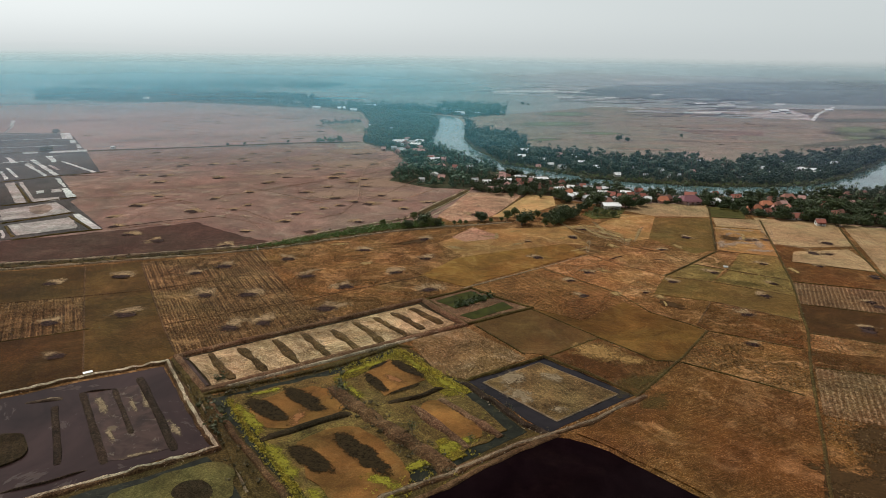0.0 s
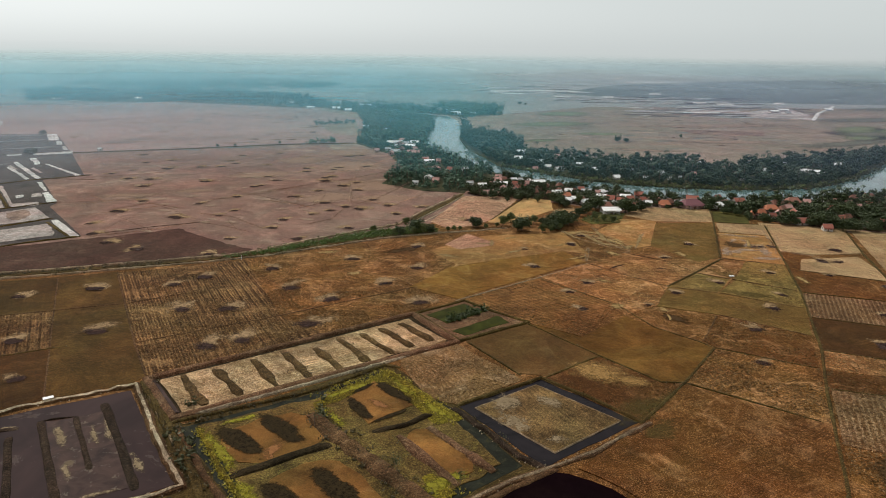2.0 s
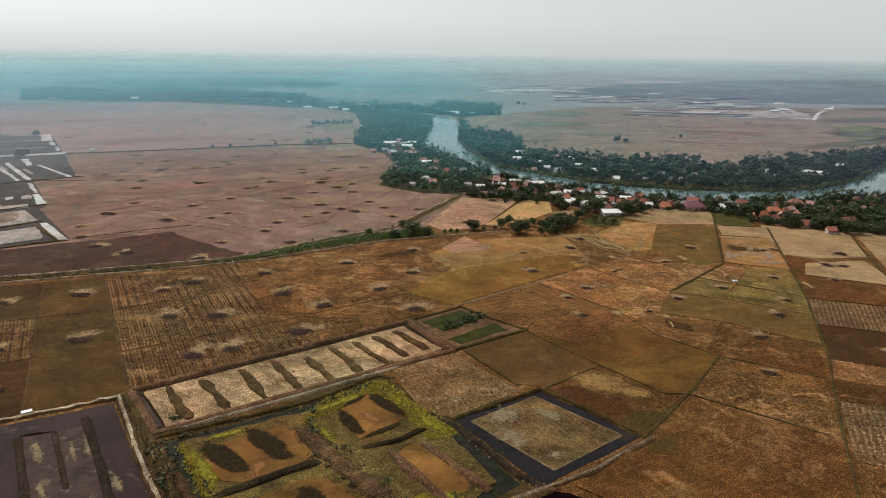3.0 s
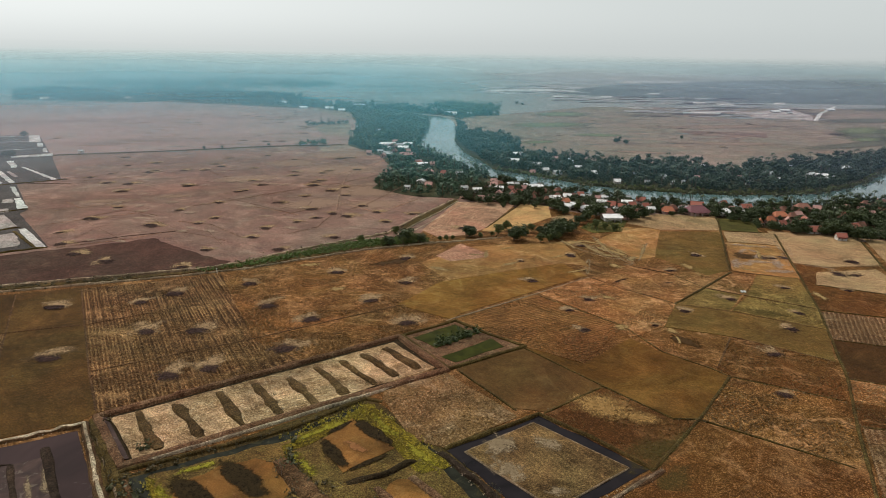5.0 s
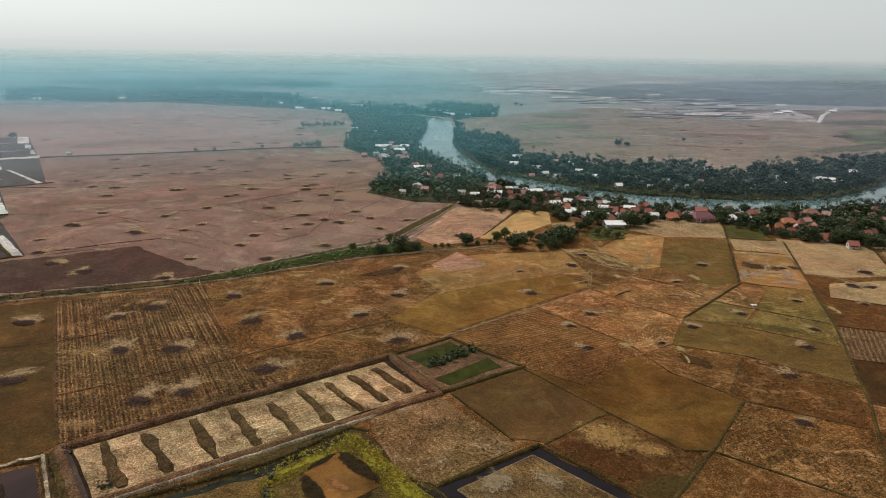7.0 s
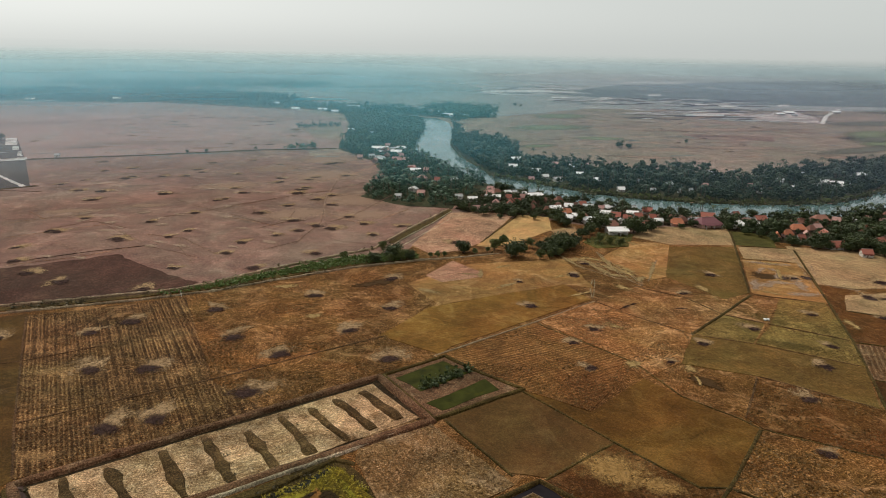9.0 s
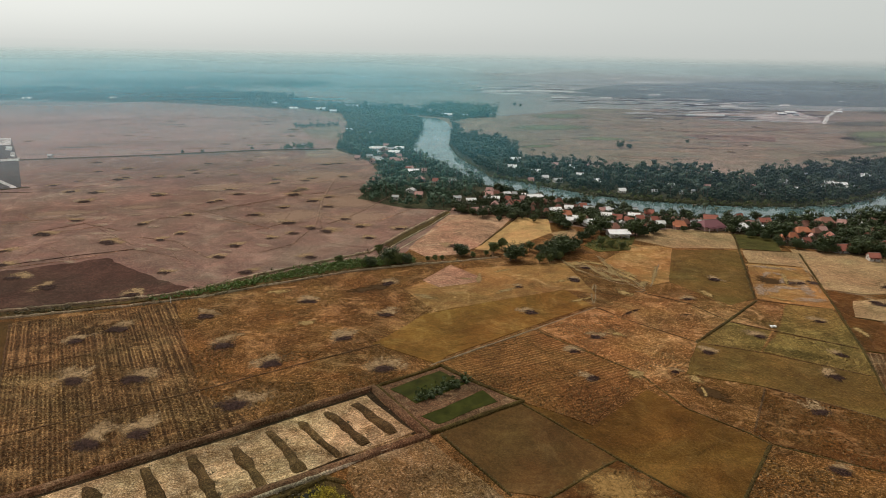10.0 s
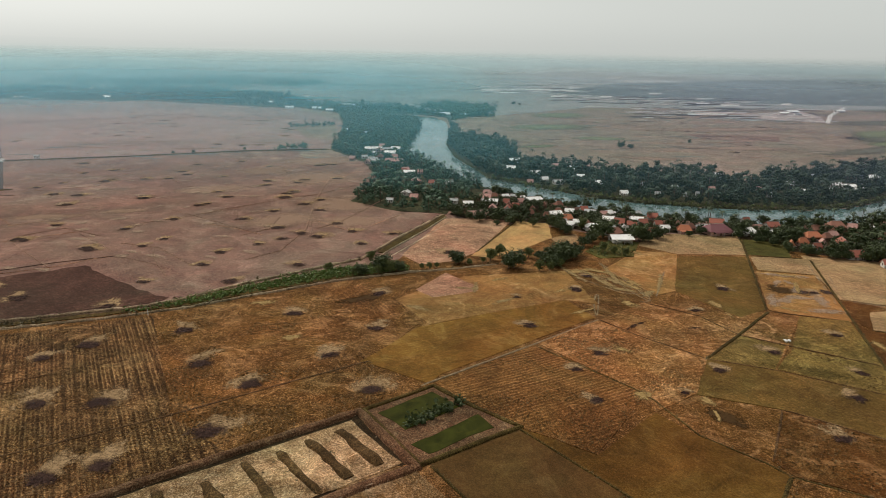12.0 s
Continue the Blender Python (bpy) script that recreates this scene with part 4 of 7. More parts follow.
bund([(-90, 208.4), (-76.8, 188.6), (-61.3, 165.9), (-54.8, 154.9), (-45, 137.6)], 1.4, 0.5, TRACK, "pale narrow path between ponds", name="trail")

# ---- square pond ----
pool([(8.5, 194.8), (34.9, 212.6), (59.2, 187.4), (29.3, 165.2)], RINGWATER, "dark water round a silt island", name="ditch_water", top=0.1)
pool([(13.3, 194.1), (32.8, 208.9), (53.9, 187.7), (32.8, 171.4)], SILT, "pale grey cracked silt island", name="silt_island", top=0.3, wob=0.8)
bund([(13.3, 194.1), (32.8, 208.9), (53.9, 187.7), (32.8, 171.4)], 0.8, 0.45, TRACK, "thin pale rim of a silt island", closed=True, name="silt_rim")
bund([(7.8, 195.5), (35.1, 213.5), (47.4, 201.6), (59.6, 187.6)], 2.0, 0.9, GRASSY, "weedy bank round the square pond", name="pond_bank")
crest_bank([(62.3, 187.2), (43.6, 172.4), (31.9, 165.3), (19.7, 158.7), (3.5, 146.4), (-12.9, 136.4), (-22.4, 127.2)], 3.0, 0.6, "pale earth track along the ponds", "track", crest=TRACK)
bund([(6.3, 193.9), (16.4, 180.9), (23.4, 169.3), (29.3, 164.9)], 2.6, 1.0, BAR, "rough pale bank between pond and ditch", name="pond_bank", rough=0.7)
bund([(32.4, 164.5), (19.4, 155.4), (3.5, 142.1), (-7.3, 133.9)], 2.4, 0.8, EARTH, "brown bank below the pond track", name="pond_bank", rough=0.4)

# ---- pond at the path's start ----
pool([(-102.3, 123.2), (-87.5, 133.6), (-68.4, 144.6), (-59.1, 151.7), (-51.3, 143.5), (-41.9, 129.5), (-44, 119.7), (-97.6, 116.4)], DITCH, "dark pond water", top=0.1)
pool([(-78.7, 133.9), (-73.1, 138.7), (-65.9, 144.2), (-59, 148.2), (-54.4, 150.7), (-51.1, 145.2), (-46.8, 134.6), (-60.4, 130.1)], OLIVEWEED, "dull olive weed on pond water", name="weed_bed", top=0.24, wob=1.5, rounded=True)
pool([(-63, 136.7), (-60.6, 141.1), (-56.8, 142.6), (-53.2, 139.1), (-53, 134.4), (-59, 133.1)], MUD, "dark mud in olive pond weed", name="mud_bed", top=0.34, wob=1.0, rounded=True)

# ---- salt pans ----
SALTS = [[(-250.2, 338.9), (-321, 442.3), (-568.7, 804.4), (-447, 818.9), (-355, 675.1), (-285.7, 561.2), (-306.3, 537.9), (-251.6, 458.6), (-250.3, 446.9), (-194.1, 376.5), (-235.3, 348.2)]]
field(SALTS[0], BRINE, "dark brine ponds of a salt works", name="salt_pond", top=0.1)
for p in ([(-457.4, 815.7), (-446.1, 817.1), (-415.8, 765.9), (-427.2, 764.6)],
            [(-414.9, 755.9), (-408.5, 756.6), (-393, 729.3), (-401.1, 733.2)],
            [(-389.1, 720.6), (-385.1, 721), (-370, 696.2), (-374.4, 695.8)],
            [(-387.7, 666), (-361.6, 688.7), (-352.7, 673.4), (-382.6, 658.8)],
            [(-374.5, 613.2), (-374.8, 619.9), (-311.1, 544.6), (-311.4, 539.4)],
            [(-364.9, 588.5), (-366.1, 594.6), (-318.4, 541.4), (-317.8, 536.3)],
            [(-373.8, 637.4), (-370.2, 641.3), (-347.7, 609), (-350.3, 605.5)],
            [(-344.3, 609.3), (-341.4, 609.6), (-286.3, 557.4), (-288.1, 554.5)],
            [(-304.3, 527.3), (-300.9, 527.6), (-278.3, 494.4), (-280.7, 494.3)],
            [(-277.8, 488), (-274.9, 490.4), (-253.7, 461.5), (-257.8, 457.4)],
            [(-228.7, 408.7), (-226.1, 411.9), (-194.6, 375.8), (-198.4, 373)],
            [(-290.6, 476.7), (-287.4, 481), (-282.5, 473.2), (-285.3, 469)],
            [(-510.6, 786.8), (-530.9, 836.7), (-595.7, 947.2), (-589.9, 948), (-545.2, 866.9), (-514.6, 797.5)],
            [(-409, 660), (-399.8, 668.7), (-392.9, 657.8), (-401.6, 649.4)],
            [(-365.9, 556.4), (-362, 553.9), (-337.9, 522.3), (-339.4, 519.7)],
            [(-369.8, 570.2), (-367.1, 570.4), (-336.1, 532.3), (-336.8, 529.8)],
            [(-405.3, 627.4), (-402.3, 627.7), (-377.2, 599.9), (-381.1, 596.4)],
            [(-248.3, 369), (-246.8, 369.1), (-236.1, 353.9), (-237.2, 352.7)]):
    pool(p, SALT, "white salt crust at a pan's edge", name="salt_crust", top=0.34, wob=0.8)
for p in ([(-329.7, 504), (-325.4, 508.9), (-276.3, 441.7), (-278.8, 434.6)],
            [(-321.8, 509.2), (-320.6, 511.6), (-277.7, 452.4), (-264.3, 458.9), (-259.1, 449.9), (-272.3, 441.9)],
            [(-283.4, 483.4), (-278.9, 487.9), (-271.3, 476), (-277.2, 473.6)],
            [(-279.1, 418), (-257.1, 442.9), (-233.6, 416.1), (-239.4, 408.1), (-261.9, 390.7)],
            [(-251.6, 380.4), (-226.2, 401.4), (-210.4, 380.1), (-209.6, 376.2), (-233.3, 358.8)],
            [(-369.7, 597.4), (-368.7, 600.7), (-352.7, 583.4), (-353.8, 580.3)],
            [(-343.6, 587.2), (-342.9, 590.4), (-323, 568.3), (-324.3, 565.4)]):
    pool(p, PAN, "pale pinkish drying salt pan", name="salt_pan", top=0.3, wob=0.8)
for p in ([(-290.6, 470.6), (-281.4, 485.6), (-261.4, 459.1), (-272.9, 445.4)],
            [(-299.7, 450.9), (-301.2, 458.3), (-284.1, 434.2), (-287, 430.6)]):
    pool(p, BRINE, "dark wet mud of a salt pan", name="salt_pond", top=0.26, wob=0.8)
pool([(-266.3, 425.3), (-260.1, 437.5), (-248.7, 424.8), (-245.1, 410.8), (-252.2, 407.3)], RUST, "rusty red mud in a salt pan", name="salt_pan", top=0.36, wob=2.0, rounded=True)
for p in ([(-483.3, 743.4), (-431, 769.4)],
            [(-517, 797.2), (-454.5, 810.3)],
            [(-448.7, 688.2), (-394.7, 715.5)],
            [(-390.5, 595.6), (-374.1, 609.9)]):
    bund(p, 1.4, 0.4, SALT, "thin white salt dike", name="salt_dike", rough=0.5)
for p in ([(-335.7, 508.2), (-313.8, 534.1), (-279.5, 560.7)],
            [(-286, 429), (-266.3, 445.9), (-252.7, 459.7)],
            [(-257.8, 384.1), (-245.8, 397.4), (-231.1, 414.7)],
            [(-230.2, 349.7), (-214.5, 362.2), (-194, 375.8)],
            [(-229.1, 405.7), (-200.9, 375.4)],
            [(-252, 379.1), (-233.7, 356.4)],
            [(-321.5, 504.6), (-274.5, 441.8)],
            [(-425.2, 650.9), (-358.5, 684.9)]):
    bund(p, 2.2, 0.7, GRASSY, "dark weedy bank between salt pans", name="pan_bank", rough=0.5)

# ---- pale pans and slivers far behind the river ----
for p in ([(534.3, 1256.2), (660.2, 1325.9), (638.3, 1215.7), (592, 1118.1), (536.1, 1168.6)], [(455.5, 1279.6), (550.5, 1295.2), (534.3, 1256.2), (442.3, 1241.5)], [(519.8, 1197.6), (423.1, 1172.4), (415.5, 1150.7)]):
    pool(p, PAN, "pale water of far salt pans", name="salt_pan", top=0.4)
for p in ([(124, 1852.1), (183.1, 1893.2), (175.5, 1812.6), (119, 1774.9)],
          [(187.7, 1894.3), (309.7, 1923.8), (299.6, 1859.4), (180.9, 1824)],
          [(307.8, 1882.4), (362.2, 1882), (352, 1828.1), (299.1, 1828.6)],
          [(148.1, 1745.7), (208.7, 1759.2), (204.5, 1723.6), (145.2, 1710.6)],
          [(266.5, 1650.2), (303.9, 1658), (296.3, 1616), (260, 1608.6)],
          [(-15.8, 1988.9), (51.5, 1994), (50.6, 1957.4), (-15.4, 1946.5)],
          [(662.1, 2540.7), (859.6, 2509.6), (831, 2436.9), (636, 2439.4)],
          [(674.7, 2827.5), (731.7, 2846.8), (708.5, 2755.4), (653.4, 2737.3)],
          [(531.5, 1807.3), (565.8, 1814.9), (550.4, 1764.7), (517.1, 1757.5)],
          [(382.4, 1674.4), (405.5, 1658.5), (392.7, 1615.8), (372.8, 1631.5)],
          [(537, 1499.7), (565.5, 1505), (552.7, 1470.2), (524.8, 1465.2)],
          [(575.7, 1474.3), (609.8, 1464.6), (593, 1423.5), (559.1, 1425.1)],
          [(429.5, 1245.6), (499.3, 1256.4), (489.7, 1231.9), (421.4, 1221.5)],
          [(716.5, 1515.9), (740.6, 1520.3), (715.4, 1467.6), (692.2, 1463.5)]):
    pool(p, SALT, "thin white salt pan far across the plain", name="salt_pan", top=0.6, wob=0)
for p in ([(519.9, 1192.6), (621.7, 1196.9), (586.5, 1136.8), (556.8, 1142.3), (513.9, 1160.9)], [(521.3, 1248.1), (564.7, 1254.8), (546.6, 1218.1), (506.6, 1212.2)]):
    pool(p, PAN, "pale water of a far salt pan", name="salt_pan", top=0.5, wob=0)
bund([(594, 1118.4), (674.8, 1255), (799.2, 1432.4)], 8.0, 0.8, SALT, "white gravel road far across the plain", name="track")
bund([(122.7, 1897.2), (134.8, 1987.9), (344.3, 2012), (369.7, 1930.9)], 7.0, 1.0, SALT, "white far road bank", name="track")


def slivers(name, label, mat, regions, seed, z=0.5):
    """Thin level strips lying across four-cornered stretches of the far plain."""
    rng, bm = random.Random(seed), bmesh.new()
    for quad, count, length, width in regions:
        for i in range(count):
            u, v = rng.random(), rng.random()
            p = [(1 - u) * (1 - v) * quad[0][k] + u * (1 - v) * quad[1][k] + u * v * quad[2][k] + (1 - u) * v * quad[3][k] for k in (0, 1)]
            a, b, t = rng.uniform(*length), rng.uniform(*width), rng.gauss(0.0, 0.06)
            bm.faces.new([bm.verts.new((p[0] + x * a * math.cos(t) - y * b * math.sin(t), p[1] + x * a * math.sin(t) + y * b * math.cos(t), z)) for x, y in ((-1, -0.8), (0.2, -1), (1, -0.6), (0.9, 0.8), (-0.3, 1), (-1, 0.6))])
    tagged(new(name, from_bm(name, bm, mat)), label, "salt pans", kind="stuff")


FARTHEST = ((105.5, 2109.7), (436.5, 2238.9), (351.6, 1796.1), (85, 1688.7))
MIDDLE = ((262, 1684.1), (698.6, 1652.4), (616.8, 1400.4), (250.9, 1456.2))
EASTERN = ((366.5, 1356.5), (725.7, 1390.8), (596, 1118.6), (323.4, 1157.3))
slivers("far_salt_pans", "many thin white salt pans far across the plain", SALT,
        ((FARTHEST, 46, (6, 34), (6, 14)), (MIDDLE, 60, (8, 40), (3.5, 7)), (EASTERN, 60, (8, 40), (2, 4.5)), (((658.2, 2758.6), (962.8, 2806.6), (836.2, 2433.2), (573, 2396.9)), 10, (18, 60), (16, 30)), (((-147.2, 2072.9), (1615.1, 2574.1), (827, 1302.8), (-95.7, 1344.8)), 30, (5, 20), (5, 10))), 5)
slivers("far_ponds", "thin dark ponds and dikes far across the plain", BRINE,
        ((MIDDLE, 60, (8, 40), (5, 11)), (EASTERN, 60, (8, 40), (3, 7)), (FARTHEST, 26, (8, 40), (8, 20)), (((138.7, 1193.2), (552, 1103.2), (426.7, 779.4), (95, 804.2)), 40, (4, 18), (0.6, 1.5))), 6, 0.42)

# ---- plains behind the river ----
field([(324.9, 959.8), (433.4, 938.4), (413.7, 891), (327.4, 899.6)], PLAIN, "brown olive strip across the plain")
field([(-176.5, 993), (-122.5, 1017.3), (-94.4, 838), (-131.8, 857.5)], MEADOW, "dull green garden plots beside the wood")

field([(276.3, 1778.7), (572.4, 2277.5), (1110.7, 2698.7), (2681.3, 3588.4), (1571.5, 1747.1), (1101, 1455.3), (931, 1486), (816.3, 1497), (627.8, 1511.2), (500.3, 1574.2), (390, 1648.6)], MARSH, "dull marsh and ponds far across the plain, haze blue in their colour", name="marsh")

def strips(name, label, regions, count, mat, length, width, seed):
    """Many thin lengths of weed, water or straw lying across the far plain."""
    rng, heap = np.random.default_rng(seed), []
    bm = bmesh.new()
    for (x0, x1, y0, y1) in regions:
        for i in range(count):
            y = rng.uniform(y0, y1)
            x, a, b, t = rng.uniform(x0, x1) * y, rng.uniform(*length), rng.uniform(*width), rng.normal() * 0.08
            bm.faces.new([bm.verts.new((x + u * a * math.cos(t) - v * b * math.sin(t), y + u * a * math.sin(t) + v * b * math.cos(t), 0.16)) for u, v in ((-1, -0.7), (0.2, -1), (1, -0.4), (0.9, 0.6), (-0.3, 1), (-1, 0.5))])
    tagged(new(name, from_bm(name, bm, mat)), label, "strips", kind="stuff")


strips("weed_strips", "thin dark lines of weeds across the far plain", ((0.12, 0.62, 760, 1250), (-0.52, -0.1, 700, 1250)), 70, MARSH, (4, 22), (0.8, 2.2), 3)
strips("straw_strips", "thin pale lines of straw across the far plain", ((0.12, 0.62, 760, 1250), (-0.52, -0.1, 700, 1250)), 90, PLAIN_PALE, (5, 30), (1.2, 4.0), 4)

# ---- river ----
pool([(-80.3, 1126.5), (-39.5, 1143.3), (7, 1109.6), (24, 1055.6), (30.2, 943.9), (23.8, 817.7), (31.1, 730.4), (47.3, 663.9), (54.2, 626.6), (73.5, 612.3), (93.1, 589.9), (123.7, 559.4), (156.3, 541.7), (206.9, 531.1), (250.9, 529.7),
      (286.8, 539.3), (327.9, 564.6), (375.8, 612.9), (449, 693), (649.3, 864.7), (671.8, 804.3), (439.8, 575.7), (346.3, 527.3), (280.3, 501.1), (234, 491.9), (193, 493.2), (154.3, 503), (119.9, 520.3), (97, 539.8), (72.7, 563.4), (50.7, 583.6), (33.2, 624.8),
      (18.5, 661.3), (2.1, 702.1), (-13.4, 753), (-17.9, 813), (-10.5, 917.7), (-9.3, 1016.2), (-18.8, 1086.3), (-77.5, 1087.1)], RIVER, "wide calm grey green river", name="river_water", top=0.25, wob=3.0)
bund([(54.5, 629.9), (73.8, 615.5), (93.5, 592.9), (124.2, 562.1), (157, 544.2), (207.8, 533.5), (251.9, 532.1), (288, 541.8), (329.3, 567.3), (377.7, 616), (451.5, 697)], 3.0, 1.4, BANKWEED, "grassy river bank with reeds", name="river_bank", rough=0.5)
bund([(30.2, 943.9), (23.9, 823.2), (31.3, 734.8), (47.5, 667.6), (54.5, 629.9)], 3.0, 1.3, BANKWEED, "grassy river bank", name="river_bank", rough=0.5)
bund([(50.5, 580.8), (33.1, 621.5), (18.4, 657.7), (2.1, 698), (-13.3, 748.4), (-17.9, 813)], 4.0, 1.2, BANKWEED, "wooded river bank", name="river_bank", rough=0.5)

# ---- hazy distance: glowing backdrop, haze colours painted in by height ----
m, n, l, b = material("painted_haze_glow")
n.remove(b)
tc = n.new("ShaderNodeNewGeometry").outputs["Position"]
sp = n.new("ShaderNodeSeparateXYZ")
l.new(tc, sp.inputs[0])
mp = n.new("ShaderNodeMapping")
mp.inputs["Scale"].default_value = (1, 1, 14)
l.new(tc, mp.inputs[0])
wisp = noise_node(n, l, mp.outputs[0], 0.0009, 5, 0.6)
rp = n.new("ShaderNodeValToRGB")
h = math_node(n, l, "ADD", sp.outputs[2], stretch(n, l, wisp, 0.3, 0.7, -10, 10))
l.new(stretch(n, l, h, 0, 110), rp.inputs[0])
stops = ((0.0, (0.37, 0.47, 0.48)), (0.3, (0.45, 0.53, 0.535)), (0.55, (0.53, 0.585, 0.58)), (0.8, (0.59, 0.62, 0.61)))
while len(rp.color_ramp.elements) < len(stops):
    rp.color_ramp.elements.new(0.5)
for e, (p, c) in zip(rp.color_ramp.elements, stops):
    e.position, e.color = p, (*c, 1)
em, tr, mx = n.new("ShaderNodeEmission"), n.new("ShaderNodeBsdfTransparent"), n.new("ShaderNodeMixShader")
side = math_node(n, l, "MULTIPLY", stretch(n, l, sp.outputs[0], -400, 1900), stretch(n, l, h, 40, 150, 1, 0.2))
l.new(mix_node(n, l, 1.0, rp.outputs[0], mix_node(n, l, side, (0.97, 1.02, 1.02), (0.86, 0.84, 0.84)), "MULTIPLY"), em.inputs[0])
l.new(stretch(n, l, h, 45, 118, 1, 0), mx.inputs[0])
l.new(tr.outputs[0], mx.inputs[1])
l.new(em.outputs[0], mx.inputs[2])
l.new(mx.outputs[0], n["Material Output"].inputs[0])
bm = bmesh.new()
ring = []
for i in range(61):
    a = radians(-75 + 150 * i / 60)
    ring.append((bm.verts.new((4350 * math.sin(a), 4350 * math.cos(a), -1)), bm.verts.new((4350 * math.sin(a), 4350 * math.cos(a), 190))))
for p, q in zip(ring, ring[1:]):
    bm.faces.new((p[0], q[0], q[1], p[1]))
tagged(new("backdrop", from_bm("backdrop", bm, m)), "glowing backdrop of painted blue grey haze along the horizon", "distance", kind="structure")

# ---- haze: upright see-through sheets in place of air, tint painted by distance and side ----
m, n, l, b = material("tinted_haze_sheet")
n.remove(b)
pos = n.new("ShaderNodeNewGeometry").outputs["Position"]
sp = n.new("ShaderNodeSeparateXYZ")
l.new(pos, sp.inputs[0])
sc, fw = n.new("ShaderNodeBsdfDiffuse"), n.new("ShaderNodeBsdfTranslucent")
both, air, mx = n.new("ShaderNodeMixShader"), n.new("ShaderNodeBsdfTransparent"), n.new("ShaderNodeMixShader")
l.new(sc.outputs[0], both.inputs[1])
l.new(fw.outputs[0], both.inputs[2])
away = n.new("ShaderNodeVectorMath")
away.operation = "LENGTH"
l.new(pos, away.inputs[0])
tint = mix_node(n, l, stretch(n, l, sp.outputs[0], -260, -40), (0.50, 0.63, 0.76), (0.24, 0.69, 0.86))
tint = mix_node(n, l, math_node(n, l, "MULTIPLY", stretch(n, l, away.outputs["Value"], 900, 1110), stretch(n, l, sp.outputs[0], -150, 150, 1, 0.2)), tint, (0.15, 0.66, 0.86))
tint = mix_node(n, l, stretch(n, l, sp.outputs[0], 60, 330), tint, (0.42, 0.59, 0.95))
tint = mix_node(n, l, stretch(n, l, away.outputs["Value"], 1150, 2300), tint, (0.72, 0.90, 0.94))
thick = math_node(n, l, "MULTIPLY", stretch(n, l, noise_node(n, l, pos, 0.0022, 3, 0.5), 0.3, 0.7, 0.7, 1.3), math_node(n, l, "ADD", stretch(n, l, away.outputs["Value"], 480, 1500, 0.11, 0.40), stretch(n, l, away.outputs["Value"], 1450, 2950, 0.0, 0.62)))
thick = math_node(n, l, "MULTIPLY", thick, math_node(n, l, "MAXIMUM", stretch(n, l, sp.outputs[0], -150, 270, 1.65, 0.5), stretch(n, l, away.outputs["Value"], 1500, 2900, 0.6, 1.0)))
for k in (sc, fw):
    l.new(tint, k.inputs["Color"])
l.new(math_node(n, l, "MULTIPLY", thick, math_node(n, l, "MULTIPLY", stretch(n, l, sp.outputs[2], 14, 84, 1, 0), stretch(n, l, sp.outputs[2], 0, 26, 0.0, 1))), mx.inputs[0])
l.new(air.outputs[0], mx.inputs[1])
l.new(both.outputs[0], mx.inputs[2])
l.new(mx.outputs[0], n["Material Output"].inputs[0])
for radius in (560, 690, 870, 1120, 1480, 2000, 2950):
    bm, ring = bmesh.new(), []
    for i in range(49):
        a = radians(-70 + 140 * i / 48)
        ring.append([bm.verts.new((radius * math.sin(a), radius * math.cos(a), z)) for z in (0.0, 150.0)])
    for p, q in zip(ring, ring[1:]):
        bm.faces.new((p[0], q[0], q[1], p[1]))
    tagged(new("haze_sheet", from_bm("haze_sheet", bm, m)), "upright see-through sheet standing in for haze over the plain", "haze", kind="structure")


# ---- plants ----
TRUNK = plain("bark", (0.16, 0.12, 0.085), 0.9)
LEAF_NEAR = leaf("broad_leaves", (0.013, 0.026, 0.009), (0.080, 0.105, 0.034))
LEAF_LIGHT = leaf("bright_leaves", (0.04, 0.06, 0.015), (0.15, 0.17, 0.05))
LEAF_PALM = leaf("palm_fronds", (0.012, 0.026, 0.010), (0.058, 0.080, 0.030))
# LEAF_FAR and LEAF_TOWN: part of the haze's blue green is in the colour
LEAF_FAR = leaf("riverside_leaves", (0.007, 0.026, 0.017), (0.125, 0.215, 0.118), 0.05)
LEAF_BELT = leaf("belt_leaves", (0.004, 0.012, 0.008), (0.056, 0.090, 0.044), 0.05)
LEAF_TOWN = leaf("haze_teal_leaves", (0.010, 0.052, 0.046), (0.038, 0.115, 0.098), 0.02)
LEAF_SHRUB = leaf("shrub_leaves", (0.030, 0.040, 0.018), (0.13, 0.125, 0.055), 0.1)
REED = leaf("canal_reeds", (0.028, 0.054, 0.010), (0.14, 0.205, 0.042), 0.1)
STALK = leaf("straw_stalks", (0.10, 0.052, 0.018), (0.62, 0.42, 0.21), 0.2)
STALK_DULL = leaf("dull_stalks", (0.05, 0.028, 0.010), (0.30, 0.19, 0.075), 0.2)
CLOD = plain("dried_clods", (0.40, 0.31, 0.21), 0.95, 0.4, 0.8, stain=(0.16, 0.11, 0.065))
YELLOW = leaf("yellow_weed", (0.085, 0.066, 0.008), (0.52, 0.42, 0.035), 0.4)
WEED = leaf("dry_weeds", (0.035, 0.03, 0.012), (0.12, 0.09, 0.035), 0.3)

ICO_V, ICO_F = [], []
bm = bmesh.new()
bmesh.ops.create_icosphere(bm, subdivisions=1, radius=1)
bm.verts.ensure_lookup_table()
ICO_V = np.array([v.co[:] for v in bm.verts])
ICO_F = np.array([[v.index for v in f.verts] for f in bm.faces])
bm.free()


